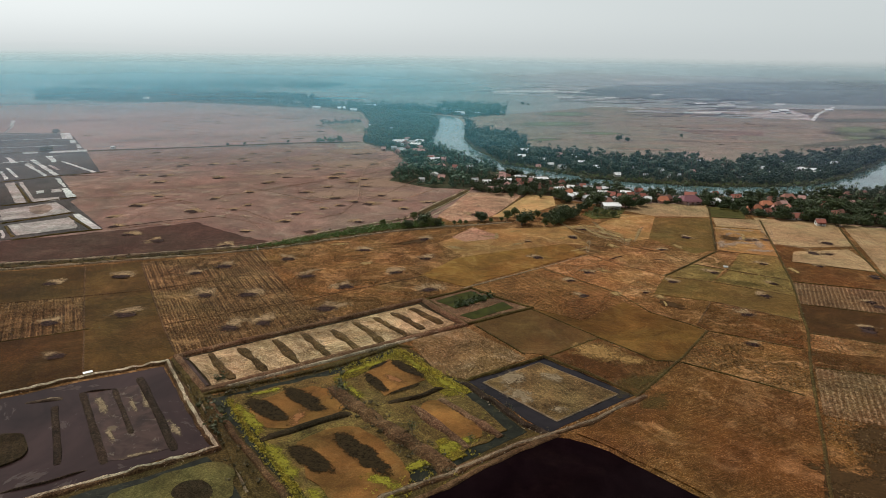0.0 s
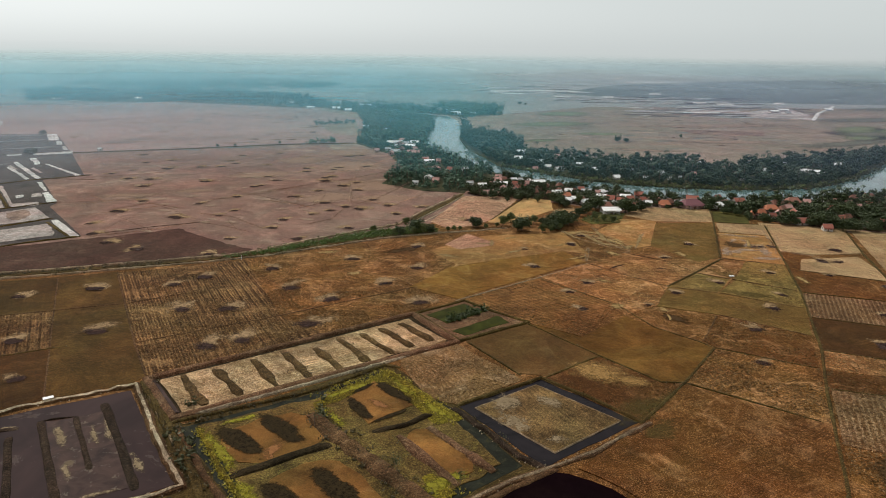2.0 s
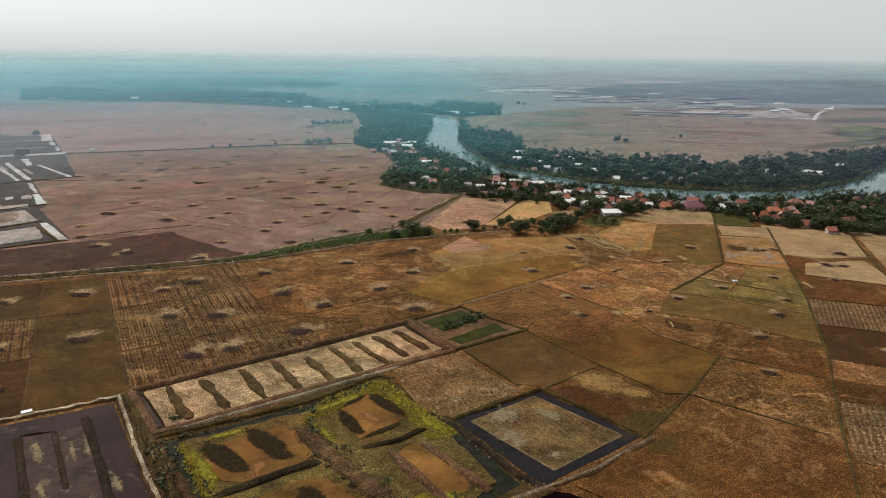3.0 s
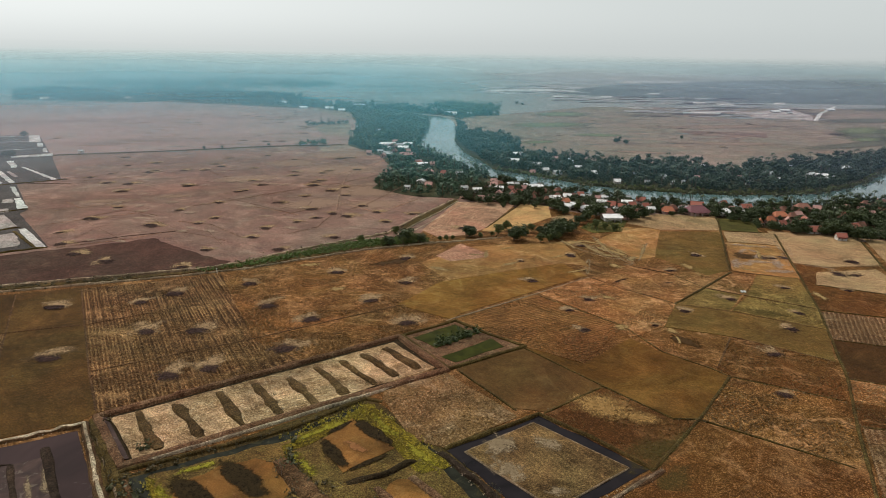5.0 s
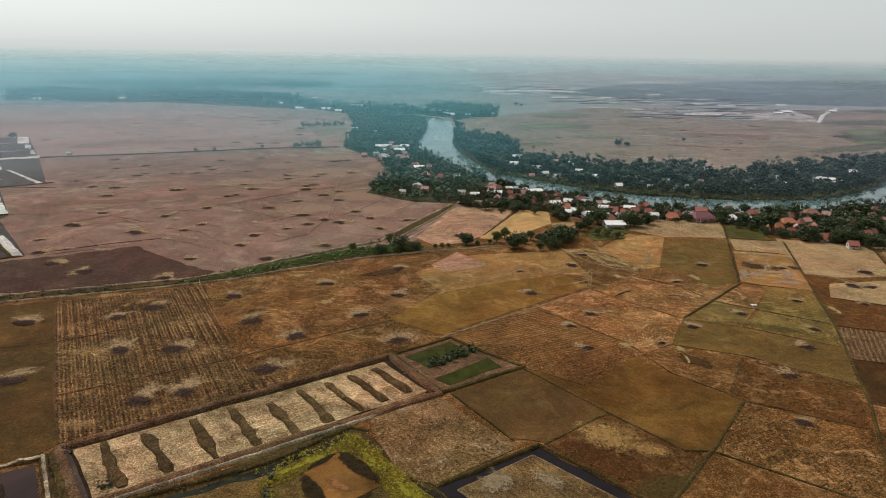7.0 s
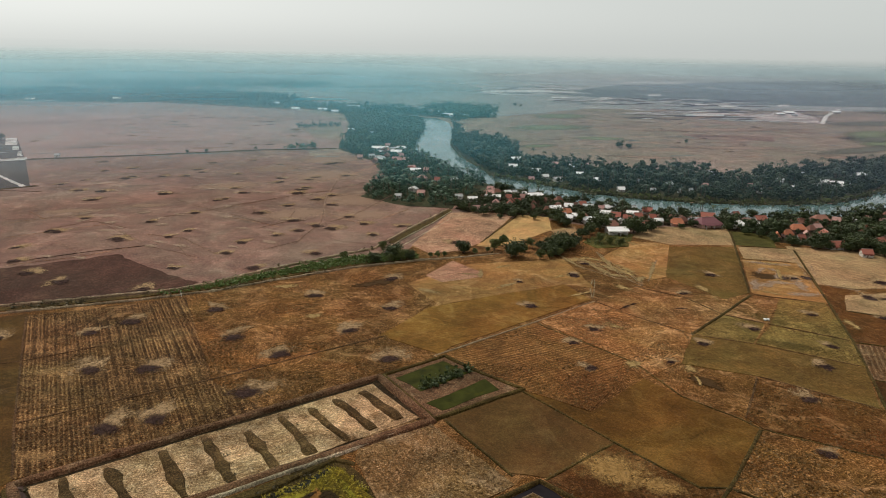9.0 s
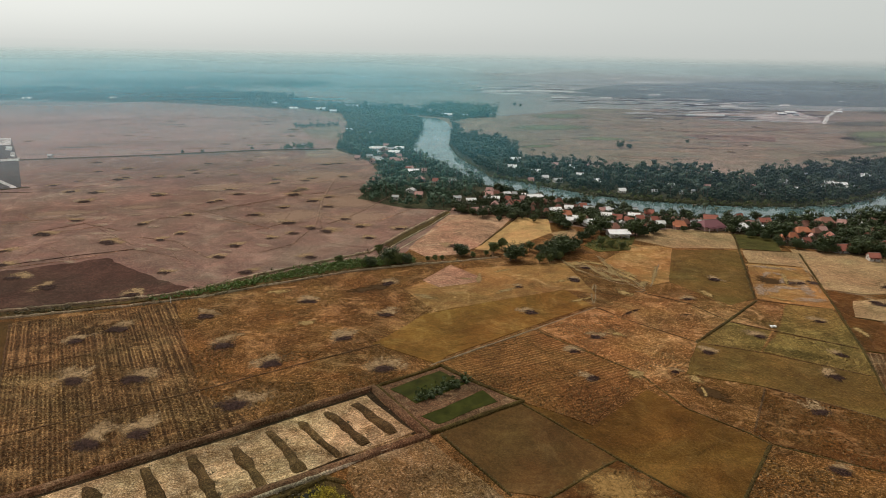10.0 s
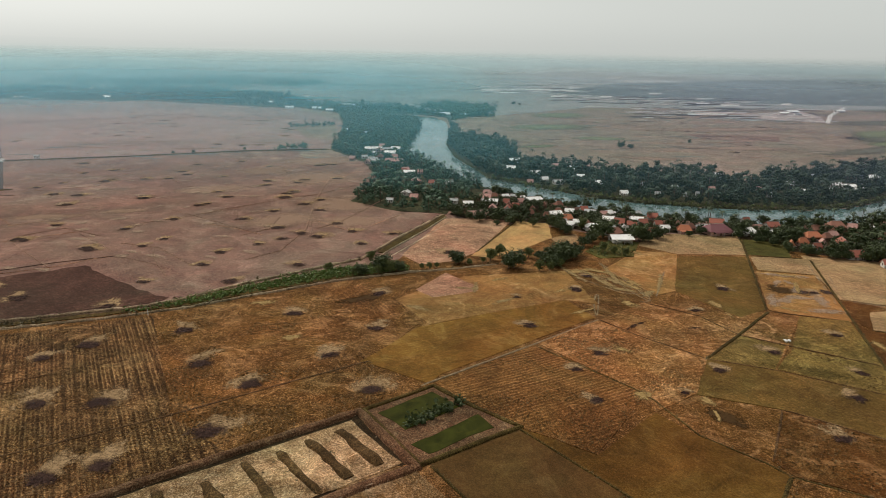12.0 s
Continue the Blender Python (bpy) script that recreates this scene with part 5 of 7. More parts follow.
class Heap:
    """Collects triangles and quads for one mesh."""

    def __init__(self):
        self.v, self.f, self.n = [], [], 0

    def add(self, v, f):
        self.v.append(np.asarray(v, float))
        self.f.append(np.asarray(f) + self.n)
        self.n += len(v)

    def mesh(self, name, mat, smooth=False):
        v = np.concatenate(self.v)
        loops = np.concatenate([f.ravel() for f in self.f])
        sizes = np.concatenate([np.full(len(f), f.shape[1]) for f in self.f])
        me = bpy.data.meshes.new(name)
        me.vertices.add(len(v))
        me.vertices.foreach_set("co", v.ravel())
        me.loops.add(len(loops))
        me.loops.foreach_set("vertex_index", loops.astype(np.int32))
        me.polygons.add(len(sizes))
        me.polygons.foreach_set("loop_start", (np.cumsum(sizes) - sizes).astype(np.int32))
        me.update(calc_edges=True)
        return tidy(me, mat, smooth)


def clump(heap, rng, c, r, squash=0.8):
    v = ICO_V * (r * rng.uniform(0.45, 1.3, (12, 1)))
    v[:, 2] *= squash
    heap.add(v + c, ICO_F)


def leaves(heap, rng, centres, size):
    k = len(centres)
    a, b = rng.normal(size=(k, 3)), rng.normal(size=(k, 3))
    a /= np.linalg.norm(a, axis=1)[:, None]
    b -= a * (a * b).sum(1)[:, None]
    b /= np.linalg.norm(b, axis=1)[:, None]
    s = size * rng.uniform(0.6, 1.4, (k, 1))
    v = np.stack([centres - a * s, centres + b * s * 0.55, centres + a * s, centres - b * s * 0.55], 1).reshape(-1, 3)
    heap.add(v, np.arange(4 * k).reshape(k, 4))


def broad_crown(heap, rng, radius, bottom, height, lumps, n_leaf, size, offset=(0, 0, 0), core=0.5):
    """Uneven lobes, each a small dark core within a loose shell of single leaves."""
    off = np.array(offset)
    mid = bottom + height * 0.5
    k = max(1, n_leaf // lumps)
    for i in range(lumps):
        u = rng.normal(size=3)
        u *= rng.uniform(0.35, 1.0) / np.linalg.norm(u)
        c = np.array([u[0] * radius * 0.8, u[1] * radius * 0.8, mid + u[2] * height * 0.42]) + off
        r = radius * rng.uniform(0.26, 0.46)
        clump(heap, rng, c, r * core * 1.5)
        w = rng.normal(size=(k, 3))
        w /= np.linalg.norm(w, axis=1)[:, None]
        w[:, 2] = np.abs(w[:, 2]) * 1.1 - 0.35
        leaves(heap, rng, c + w * r * rng.uniform(0.6, 1.35, (k, 1)), size)


def palm_crown(heap, rng, top, length, fronds, offset=(0, 0, 0)):
    off = np.array(offset)
    for i in range(fronds):
        a = 2 * math.pi * (i + rng.uniform(-0.3, 0.3)) / fronds
        rise, seg = rng.uniform(-0.1, 0.9), 4
        d, s = np.array([math.cos(a), math.sin(a), 0]), np.array([-math.sin(a), math.cos(a), 0])
        v = []
        for j in range(seg + 1):
            q = j / seg
            p = off + np.array([0, 0, top]) + d * length * q * (1 - 0.12 * q) + np.array([0, 0, length * (rise * q - (0.75 + rise * 0.6) * q * q)])
            w = length * 0.17 * (1 - 0.75 * q) * (0.5 if j == 0 else 1)
            v += [p + s * w - np.array([0, 0, w * 0.5]), p, p - s * w - np.array([0, 0, w * 0.5])]
        f = [(3 * j + k, 3 * j + k + 1, 3 * j + k + 4, 3 * j + k + 3) for j in range(seg) for k in (0, 1)]
        heap.add(v, f)


def trunk_mesh(rng, height, r, limbs, lean=0.0, name="trunk"):
    heap = Heap()

    def limb(p, q, r0, r1, sides=6):
        p, q = np.array(p, float), np.array(q, float)
        d = (q - p) / np.linalg.norm(q - p)
        a = np.cross(d, (0.3, 0.9, 0.1))
        a /= np.linalg.norm(a)
        b = np.cross(d, a)
        t = np.linspace(0, 2 * np.pi, sides, endpoint=False)[:, None]
        circle = a * np.cos(t) + b * np.sin(t)
        heap.add(np.concatenate([p + circle * r0, q + circle * r1]), [(i, (i + 1) % sides, sides + (i + 1) % sides, sides + i) for i in range(sides)])

    bend = np.array([lean * height, lean * 0.4 * height, height])
    half = np.array([lean * 0.25 * height, 0, height * 0.5])
    limb((0, 0, -0.4), half, r, r * 0.75)
    limb(half, bend, r * 0.75, r * 0.5)
    for i in range(limbs):
        a = 2 * math.pi * i / limbs + rng.uniform(-0.4, 0.4)
        limb(half + (bend - half) * rng.uniform(0.1, 0.9), bend + np.array([math.cos(a), math.sin(a), rng.uniform(0.3, 0.9)]) * height * 0.45, r * 0.4, r * 0.12, 4)
    return heap.mesh(name, TRUNK)


def make_tree(kind, seed):
    rng = np.random.default_rng(seed)
    if kind == "palm":
        h = rng.uniform(8.0, 11.5)
        root = tagged(new("palm_tree"), "tall dark green coconut palm among village houses", "palm tree", "village trees")
        part("trunk", trunk_mesh(rng, h, 0.2, 0, rng.uniform(-0.08, 0.08)), None, root)
        heap = Heap()
        palm_crown(heap, rng, h - 0.1, rng.uniform(3.0, 3.8), 15)
        part("crown", heap.mesh("crown", LEAF_PALM), None, root)
    else:
        r, h = rng.uniform(2.5, 4.0), rng.uniform(4.8, 7.8)
        root = tagged(new("tree"), "dense dark green broad-leaved tree with a rounded uneven crown", "tree", "village trees")
        part("trunk", trunk_mesh(rng, h * 0.55, 0.28, 5), None, root)
        heap = Heap()
        broad_crown(heap, rng, r, h * 0.05, h * 0.9, 30, 1500, 0.30, core=0.34)
        part("crown", heap.mesh("crown", LEAF_LIGHT if kind == "light" else LEAF_NEAR), None, root)
    return root


def inside(x, y, poly):
    hit = False
    for (x0, y0), (x1, y1) in zip(poly, poly[1:] + poly[:1]):
        if (y0 > y) != (y1 > y) and x < x0 + (y - y0) * (x1 - x0) / (y1 - y0):
            hit = not hit
    return hit


def spots(poly, gap, seed, avoid=()):
    """Places about a gap apart within a region, clear of what stands there."""
    rng = random.Random(seed)
    xs, ys = [p[0] for p in poly], [p[1] for p in poly]
    out = []
    y = min(ys)
    while y < max(ys):
        x = min(xs)
        while x < max(xs):
            px, py = x + rng.uniform(-0.5, 0.5) * gap, y + rng.uniform(-0.5, 0.5) * gap
            if inside(px, py, poly) and all((px - a) ** 2 + (py - b + 0.4 * c) ** 2 > c * c for a, b, c in avoid):
                out.append((px, py))
            x += gap
        y += gap * 0.87
    return out


# ---- houses ----
WALL_WHITE = plain("limewashed_wall", (0.66, 0.63, 0.58), 0.85, 0.12, stain=(0.42, 0.38, 0.33))
WALL_PINK = plain("pink_plaster_wall", (0.55, 0.36, 0.31), 0.85, 0.12, stain=(0.36, 0.26, 0.22))
WALL_WOOD = plain("brown_plank_wall", (0.17, 0.115, 0.08), 0.85)
ROOF_RED = plain("red_clay_tiles", (0.36, 0.115, 0.075), 0.8, 0.3, 1.2, stain=(0.22, 0.08, 0.06))
ROOF_ORANGE = plain("orange_clay_tiles", (0.50, 0.175, 0.085), 0.8, 0.25, 1.2, stain=(0.36, 0.13, 0.07))
ROOF_BROWN = plain("weathered_brown_tiles", (0.28, 0.125, 0.085), 0.85, 0.3, 1.2, stain=(0.17, 0.095, 0.07))
ROOF_PINK = plain("faded_pink_tiles", (0.56, 0.31, 0.26), 0.8, 0.25, 1.2, stain=(0.38, 0.21, 0.18))
ROOF_WHITE = plain("pale_metal_sheets", (0.88, 0.87, 0.84), 0.45, 0.08, 0.8, stain=(0.70, 0.66, 0.61))
ROOF_GREY = plain("grey_metal_sheets", (0.44, 0.45, 0.44), 0.5, 0.18, 0.8, stain=(0.30, 0.27, 0.24))
ROOF_DARK = plain("dark_plum_tiles", (0.20, 0.075, 0.085), 0.8, 0.25, 1.2)
GLASS = plain("dark_window_panes", (0.03, 0.035, 0.04), 0.15, 0.1)
DOOR = plain("brown_door", (0.14, 0.075, 0.04), 0.6)
RIB = plain("ridge_caps", (0.36, 0.26, 0.22), 0.8)


def box(bm, x0, x1, y0, y1, z0, z1):
    v = [bm.verts.new(p) for p in ((x0, y0, z0), (x1, y0, z0), (x1, y1, z0), (x0, y1, z0), (x0, y0, z1), (x1, y0, z1), (x1, y1, z1), (x0, y1, z1))]
    for f in ((3, 2, 1, 0), (4, 5, 6, 7), (0, 1, 5, 4), (1, 2, 6, 5), (2, 3, 7, 6), (3, 0, 4, 7)):
        bm.faces.new([v[i] for i in f])


def make_house(label, w, d, h, rise, hip, wall, roof, porch=True):
    """One storey, its roof with eaves and thickness, a porch roof, a door and windows."""
    root = tagged(new("house"), label, "house", "village houses")
    bm = bmesh.new()
    box(bm, -w / 2, w / 2, -d / 2, d / 2, -0.2, h)
    if not hip:
        for s in (-1, 1):
            a, b, c = bm.verts.new((s * w / 2, -d / 2, h)), bm.verts.new((s * w / 2, d / 2, h)), bm.verts.new((s * w / 2, 0, h + rise * 0.96))
            bm.faces.new((a, b, c) if s > 0 else (b, a, c))
    part("wall", bm, wall, root)
    e, k = 0.7, (min(w, d) * 0.32 if hip else 0.0)
    bm = bmesh.new()
    slope = rise / (d / 2)
    low = h - e * slope
    outline = ((-w / 2 - e, -d / 2 - e, low), (w / 2 + e, -d / 2 - e, low), (w / 2 + e, d / 2 + e, low), (-w / 2 - e, d / 2 + e, low))
    top = [bm.verts.new(p) for p in outline] + [bm.verts.new((-w / 2 - e + k, 0, h + rise)), bm.verts.new((w / 2 + e - k, 0, h + rise))]
    under = [bm.verts.new((p.co.x, p.co.y, p.co.z - 0.16)) for p in top]
    faces = ((0, 1, 5, 4), (2, 3, 4, 5), (1, 2, 5), (3, 0, 4))
    for f in faces if hip else faces[:2]:
        bm.faces.new([top[i] for i in f])
        bm.faces.new([under[i] for i in f][::-1])
    rim = ((0, 1), (1, 2), (2, 3), (3, 0)) if hip else ((0, 1), (1, 5), (5, 2), (2, 3), (3, 4), (4, 0))
    for i, j in rim:
        bm.faces.new((top[j], top[i], under[i], under[j]))
    roof_ob = part("roof", bm, roof, root)
    bm = bmesh.new()
    box(bm, -w / 2 - e + k - 0.1, w / 2 + e - k + 0.1, -0.16, 0.16, h + rise - 0.08, h + rise + 0.12)
    part("ridge_cap", bm, RIB, roof_ob)
    if porch:
        bm = bmesh.new()
        v = [bm.verts.new(p) for p in ((-w * 0.42, -d / 2 - 2.6, h - 0.75), (w * 0.42, -d / 2 - 2.6, h - 0.75), (w * 0.42, -d / 2 - 0.1, h - 0.2), (-w * 0.42, -d / 2 - 0.1, h - 0.2))]
        face = bm.faces.new(v)
        bmesh.ops.solidify(bm, geom=[face], thickness=0.1)
        part("porch_roof", bm, roof, root)
        for x in (-w * 0.4, 0, w * 0.4):
            bm = bmesh.new()
            box(bm, x - 0.09, x + 0.09, -d / 2 - 2.5, -d / 2 - 2.32, -0.2, h - 0.76)
            part("porch_post", bm, WALL_WHITE, root)
    bm = bmesh.new()
    box(bm, -0.5, 0.5, -d / 2 - 0.04, -d / 2 + 0.02, 0, 2.05)
    part("door", bm, DOOR, root)
    for x in (-w * 0.3, w * 0.3):
        bm = bmesh.new()
        box(bm, x - 0.7, x + 0.7, -d / 2 - 0.03, -d / 2 + 0.02, 0.95, 2.1)
        part("window", bm, GLASS, root)
    for s in (-1, 1):
        bm = bmesh.new()
        box(bm, min(s * w / 2 - s * 0.02, s * w / 2 + s * 0.03), max(s * w / 2 - s * 0.02, s * w / 2 + s * 0.03), -0.7, 0.7, 0.95, 2.1)
        part("window", bm, GLASS, root)
    return root


HOUSES = {
    "white": make_house("white house with a pale metal sheet roof", 10, 8.5, 2.6, 1.3, False, WALL_WHITE, ROOF_WHITE),
    "red": make_house("low house under a red clay tile gable roof", 9, 8, 2.4, 1.9, False, WALL_WHITE, ROOF_RED),
    "orange": make_house("low house under an orange clay tile hip roof", 10, 8, 2.4, 2.4, True, WALL_PINK, ROOF_ORANGE),
    "grey": make_house("house with a grey metal sheet gable roof", 9, 7.5, 2.4, 1.2, False, WALL_WHITE, ROOF_GREY, False),
    "brown": make_house("wooden house under weathered brown tiles", 9.5, 8, 2.4, 2.4, True, WALL_WOOD, ROOF_BROWN, False),
    "pink": make_house("plastered house under faded pink tiles", 9, 8, 2.5, 1.8, False, WALL_PINK, ROOF_PINK),
    "plum": make_house("wide house under a dark plum hip roof", 11, 8.5, 2.8, 2.7, True, WALL_PINK, ROOF_DARK),
}
STOCK = dict(HOUSES)
PLACED = []
FIRST = set()


def place_house(style, spot, width, turn=None):
    src = STOCK[style]
    rng = random.Random(int(spot[0] * 7 + spot[1] * 13))
    s = 0.8 * width / {"white": 10, "plum": 11}.get(style, 9)
    turn = rng.choice((-8, 4, 12, -16, 80, 20)) if turn is None else turn
    m = pose(spot[0], spot[1], 0.2, 0, 0, turn) @ Matrix.Diagonal((s, s, 0.85 + 0.15 * s, 1))
    if style in FIRST:
        copy_thing(src, m)
    else:
        FIRST.add(style)
        src.matrix_basis = m
    PLACED.append((*spot, min(width, 16) * 0.5 + 1.2))


for style, spot, width in (
        ("white", (112.3, 449.1), 13.5), ("brown", (112.5, 461.2), 8), ("orange", (91.4, 492.3), 7.5), ("white", (85.7, 503.9), 9), ("white", (89.6, 479), 7.5), ("white", (101.7, 473.9), 9),
        ("grey", (109.1, 510.4), 8), ("white", (120.8, 508.6), 6.5), ("red", (121.1, 485.7), 7), ("red", (126.8, 480.1), 10), ("red", (134.8, 485.1), 9), ("grey", (137.1, 507.1), 8.5), ("red", (145.1, 500.5), 11), ("red", (142.9, 482.4), 8),
        ("red", (133.6, 464.5), 10), ("white", (77.7, 543.5), 11.5), ("red", (59.3, 536.3), 7.5), ("brown", (52.5, 552.1), 7), ("white", (50.9, 536.8), 6), ("pink", (46, 550.4), 8), ("pink", (48.9, 564.7), 9), ("red", (58, 516.6), 8.5),
        ("pink", (48.6, 518.6), 8), ("pink", (34.6, 499.5), 8.5), ("pink", (42.2, 502.5), 8), ("grey", (25.2, 536.8), 6.5), ("red", (106.4, 517.1), 9), ("grey", (65.7, 555), 6)):
    place_house(style, spot, width, 4 if style == "white" and width > 13 else None)
for style, spot, width in (
        ("orange", (154, 469.8), 12), ("grey", (164.1, 475.8), 4.5), ("red", (179, 487.1), 15), ("plum", (171.8, 468.7), 16), ("red", (198.9, 492.7), 8.5), ("white", (187.7, 468.2), 10), ("red", (209.6, 481.8), 13), ("white", (202.6, 465.5), 6),
        ("orange", (201, 441.5), 6), ("brown", (248.2, 483.2), 14), ("orange", (220.9, 458.5), 14), ("orange", (209.5, 446.5), 8.5), ("red", (212.6, 437.8), 8), ("red", (231.5, 446.5), 13), ("red", (223.5, 424), 13), ("red", (231.6, 426.6), 8),
        ("brown", (231.6, 475.1), 10), ("grey", (269.2, 487.6), 7), ("red", (231.9, 408.9), 10), ("pink", (196.5, 472.3), 8), ("brown", (228.4, 457.5), 8), ("grey", (268.7, 478.6), 6), ("red", (253, 432.8), 11), ("pink", (263.8, 455.5), 9)):
    place_house(style, spot, width)
for style, spot, width in (
        ("pink", (-43.9, 763.1), 12), ("pink", (-26.6, 699.7), 11), ("pink", (-12.8, 653.2), 9.5), ("pink", (-0.5, 645.2), 7), ("red", (9.4, 599.1), 8), ("white", (-8.2, 560.4), 7), ("pink", (-1.9, 547), 9), ("grey", (-17.6, 536.8), 7.5), ("grey", (24.6, 538), 8.5),
        ("grey", (22.5, 602.4), 9), ("pink", (-63.1, 709.1), 8), ("grey", (-46.1, 708.6), 10), ("white", (-28.1, 775), 5), ("grey", (-41, 698.2), 9), ("white", (15.6, 1192.2), 22), ("white", (27, 1151.4), 20), ("white", (52.4, 1140.3), 14), ("grey", (-78.6, 1181.2), 14), ("white", (-138.6, 1284.7), 18),
        ("grey", (-63.5, 998.8), 10), ("white", (-40.6, 986), 9), ("grey", (-70.8, 901.9), 8), ("white", (-98.4, 927.6), 8)):
    place_house(style, spot, width)
for style, spot, width in (
        ("pink", (-47.8, 691.1), 9), ("grey", (-47.8, 745.1), 10), ("white", (-45.7, 772.1), 11), ("pink", (-42.9, 792.8), 9), ("grey", (-36.6, 769.1), 10), ("white", (-31.2, 746.9), 11), ("pink", (-26, 722.6), 9), ("brown", (-38.9, 721.3), 10), ("grey", (-43.5, 704.2), 11), ("pink", (-29.6, 699.2), 9), ("white", (-27.4, 774.1), 10), ("pink", (-20.4, 696.9), 11), ("red", (-13.6, 648.1), 9), ("white", (-9.2, 640.6), 10), ("pink", (-3.1, 606.7), 11), ("grey", (-53.2, 719.8), 9), ("white", (-52.9, 771.3), 10)):
    place_house(style, spot, width)
for style, spot, width in (
        ("white", (82.3, 711.3), 16), ("white", (75.9, 670.1), 12), ("pink", (115.8, 682.6), 16), ("white", (126.5, 672.3), 10), ("white", (93.7, 648), 11), ("grey", (105.6, 609.6), 16), ("white", (137, 609.5), 9), ("pink", (216, 589.8), 10), ("grey", (262.8, 653.7), 13),
        ("white", (244.7, 651), 9), ("white", (369.7, 649.4), 18), ("white", (327.5, 607.8), 15), ("white", (322.8, 615.2), 10), ("white", (330.3, 598.6), 9)):
    place_house(style, spot, width * 0.72)
for style, spot, width in (
        ("grey", (199.4, 573.3), 6), ("grey", (189.6, 570), 7), ("white", (251.6, 572.9), 8), ("grey", (151.8, 653.1), 8),
        ("pink", (84.2, 607.8), 10), ("white", (128, 634.3), 9), ("white", (97.2, 621.1), 8), ("pink", (143.5, 680.1), 8), ("white", (146.4, 571.9), 8), ("grey", (170.3, 606.9), 9), ("white", (189.9, 594.2), 7), ("white", (287.3, 616.4), 9), ("white", (282.8, 585.9), 8), ("pink", (252.1, 592.6), 8), ("grey", (323.8, 653.3), 8), ("grey", (170, 570.5), 9), ("grey", (229.5, 573.2), 7), ("white", (306.6, 596.8), 8)):
    place_house(style, spot, width * 0.72)
for style, spot, width in (
        ("white", (-138.2, 1282.8), 22), ("white", (-181.3, 1221.1), 16), ("white", (-226.9, 1225.8), 14), ("grey", (-327, 1401.1), 20), ("white", (-590.8, 1379.8), 22), ("grey", (-672, 1297.1), 18), ("white", (-725.5, 1334.2), 16), ("white", (-564.4, 1733.1), 24), ("white", (-442.9, 1822.4), 26),
        ("white", (-1056.2, 1984), 45), ("grey", (-803.7, 1594.4), 20), ("grey", (-478.4, 1652.7), 20), ("white", (-636.7, 1612.9), 16), ("white", (630.1, 1298.4), 20), ("white", (600.1, 1267.6), 16), ("grey", (615.3, 1245.5), 14), ("white", (730.8, 1328.4), 16), ("grey", (-336.2, 692.5), 7)):
    place_house(style, spot, width, 3)

TOWN = [(-912.1, 1323.6), (-504.9, 1357.8), (-379.9, 1306.6), (-231.8, 1251.6), (-78.8, 1106.5), (-68.9, 1254.3), (-288.5, 1563.2), (-422, 1813.6), (-836.6, 1759.6), (-889.1, 1595.7)]
fill = random.Random(21)
for p in spots(TOWN, 62.0, 22, PLACED):
    if fill.random() < 0.3:
        place_house(fill.choice(("white", "grey", "pink")), p, fill.uniform(8, 12), 3)
VILLAGE = [(21.1, 506.5), (39, 488.8), (81.4, 483.6), (103.9, 464.1), (125, 454.7), (145, 470.5), (181.5, 461.8), (200.2, 432.6), (245, 413.9), (293.4, 397.1), (411.4, 536.5), (337.7, 513.5), (274.7, 490.6), (229.4, 481.7), (189.3, 482.9), (151.2, 492.4), (117.5, 509), (95, 527.7), (71.1, 550.3), (49.6, 569.6)]
fill = random.Random(77)
for p in spots(VILLAGE, 11.5, 78, PLACED):
    if fill.random() < (0.62 if p[0] < 150 else 0.3):
        place_house(fill.choice(("red", "brown", "pink", "grey", "white", "pink", "brown", "white", "grey") if p[0] < 195 else ("red", "brown", "pink")), p, fill.uniform(5.5, 8.5))


def clearance(x, y, slope=0.21, low=3.3):
    """How tall a plant may stand at a place and still leave the roofs behind it to be seen."""
    tall = 99.0
    for a, b, c in PLACED:
        if abs(x - a) < c and -2 < b - y < 45:
            tall = min(tall, low + slope * max(0.0, b - y - 3))
    return tall


# ---- trees that stand by themselves ----
KINDS = [make_tree("palm", 1), make_tree("palm", 2), make_tree("palm", 3), make_tree("broad", 4), make_tree("broad", 5), make_tree("broad", 6), make_tree("light", 7), make_tree("light", 8)]
USED = set()


def place_tree(i, spot, size, z=0.1):
    m = pose(spot[0], spot[1], z, 0, 0, random.uniform(0, 360)) @ Matrix.Scale(size, 4)
    if i in USED:
        return copy_thing(KINDS[i], m)
    USED.add(i)
    KINDS[i].matrix_basis = m
    return KINDS[i]


random.seed(11)
def grove(*trees):
    for i, spot, size in trees:
        place_tree(i, spot, size * 0.86)


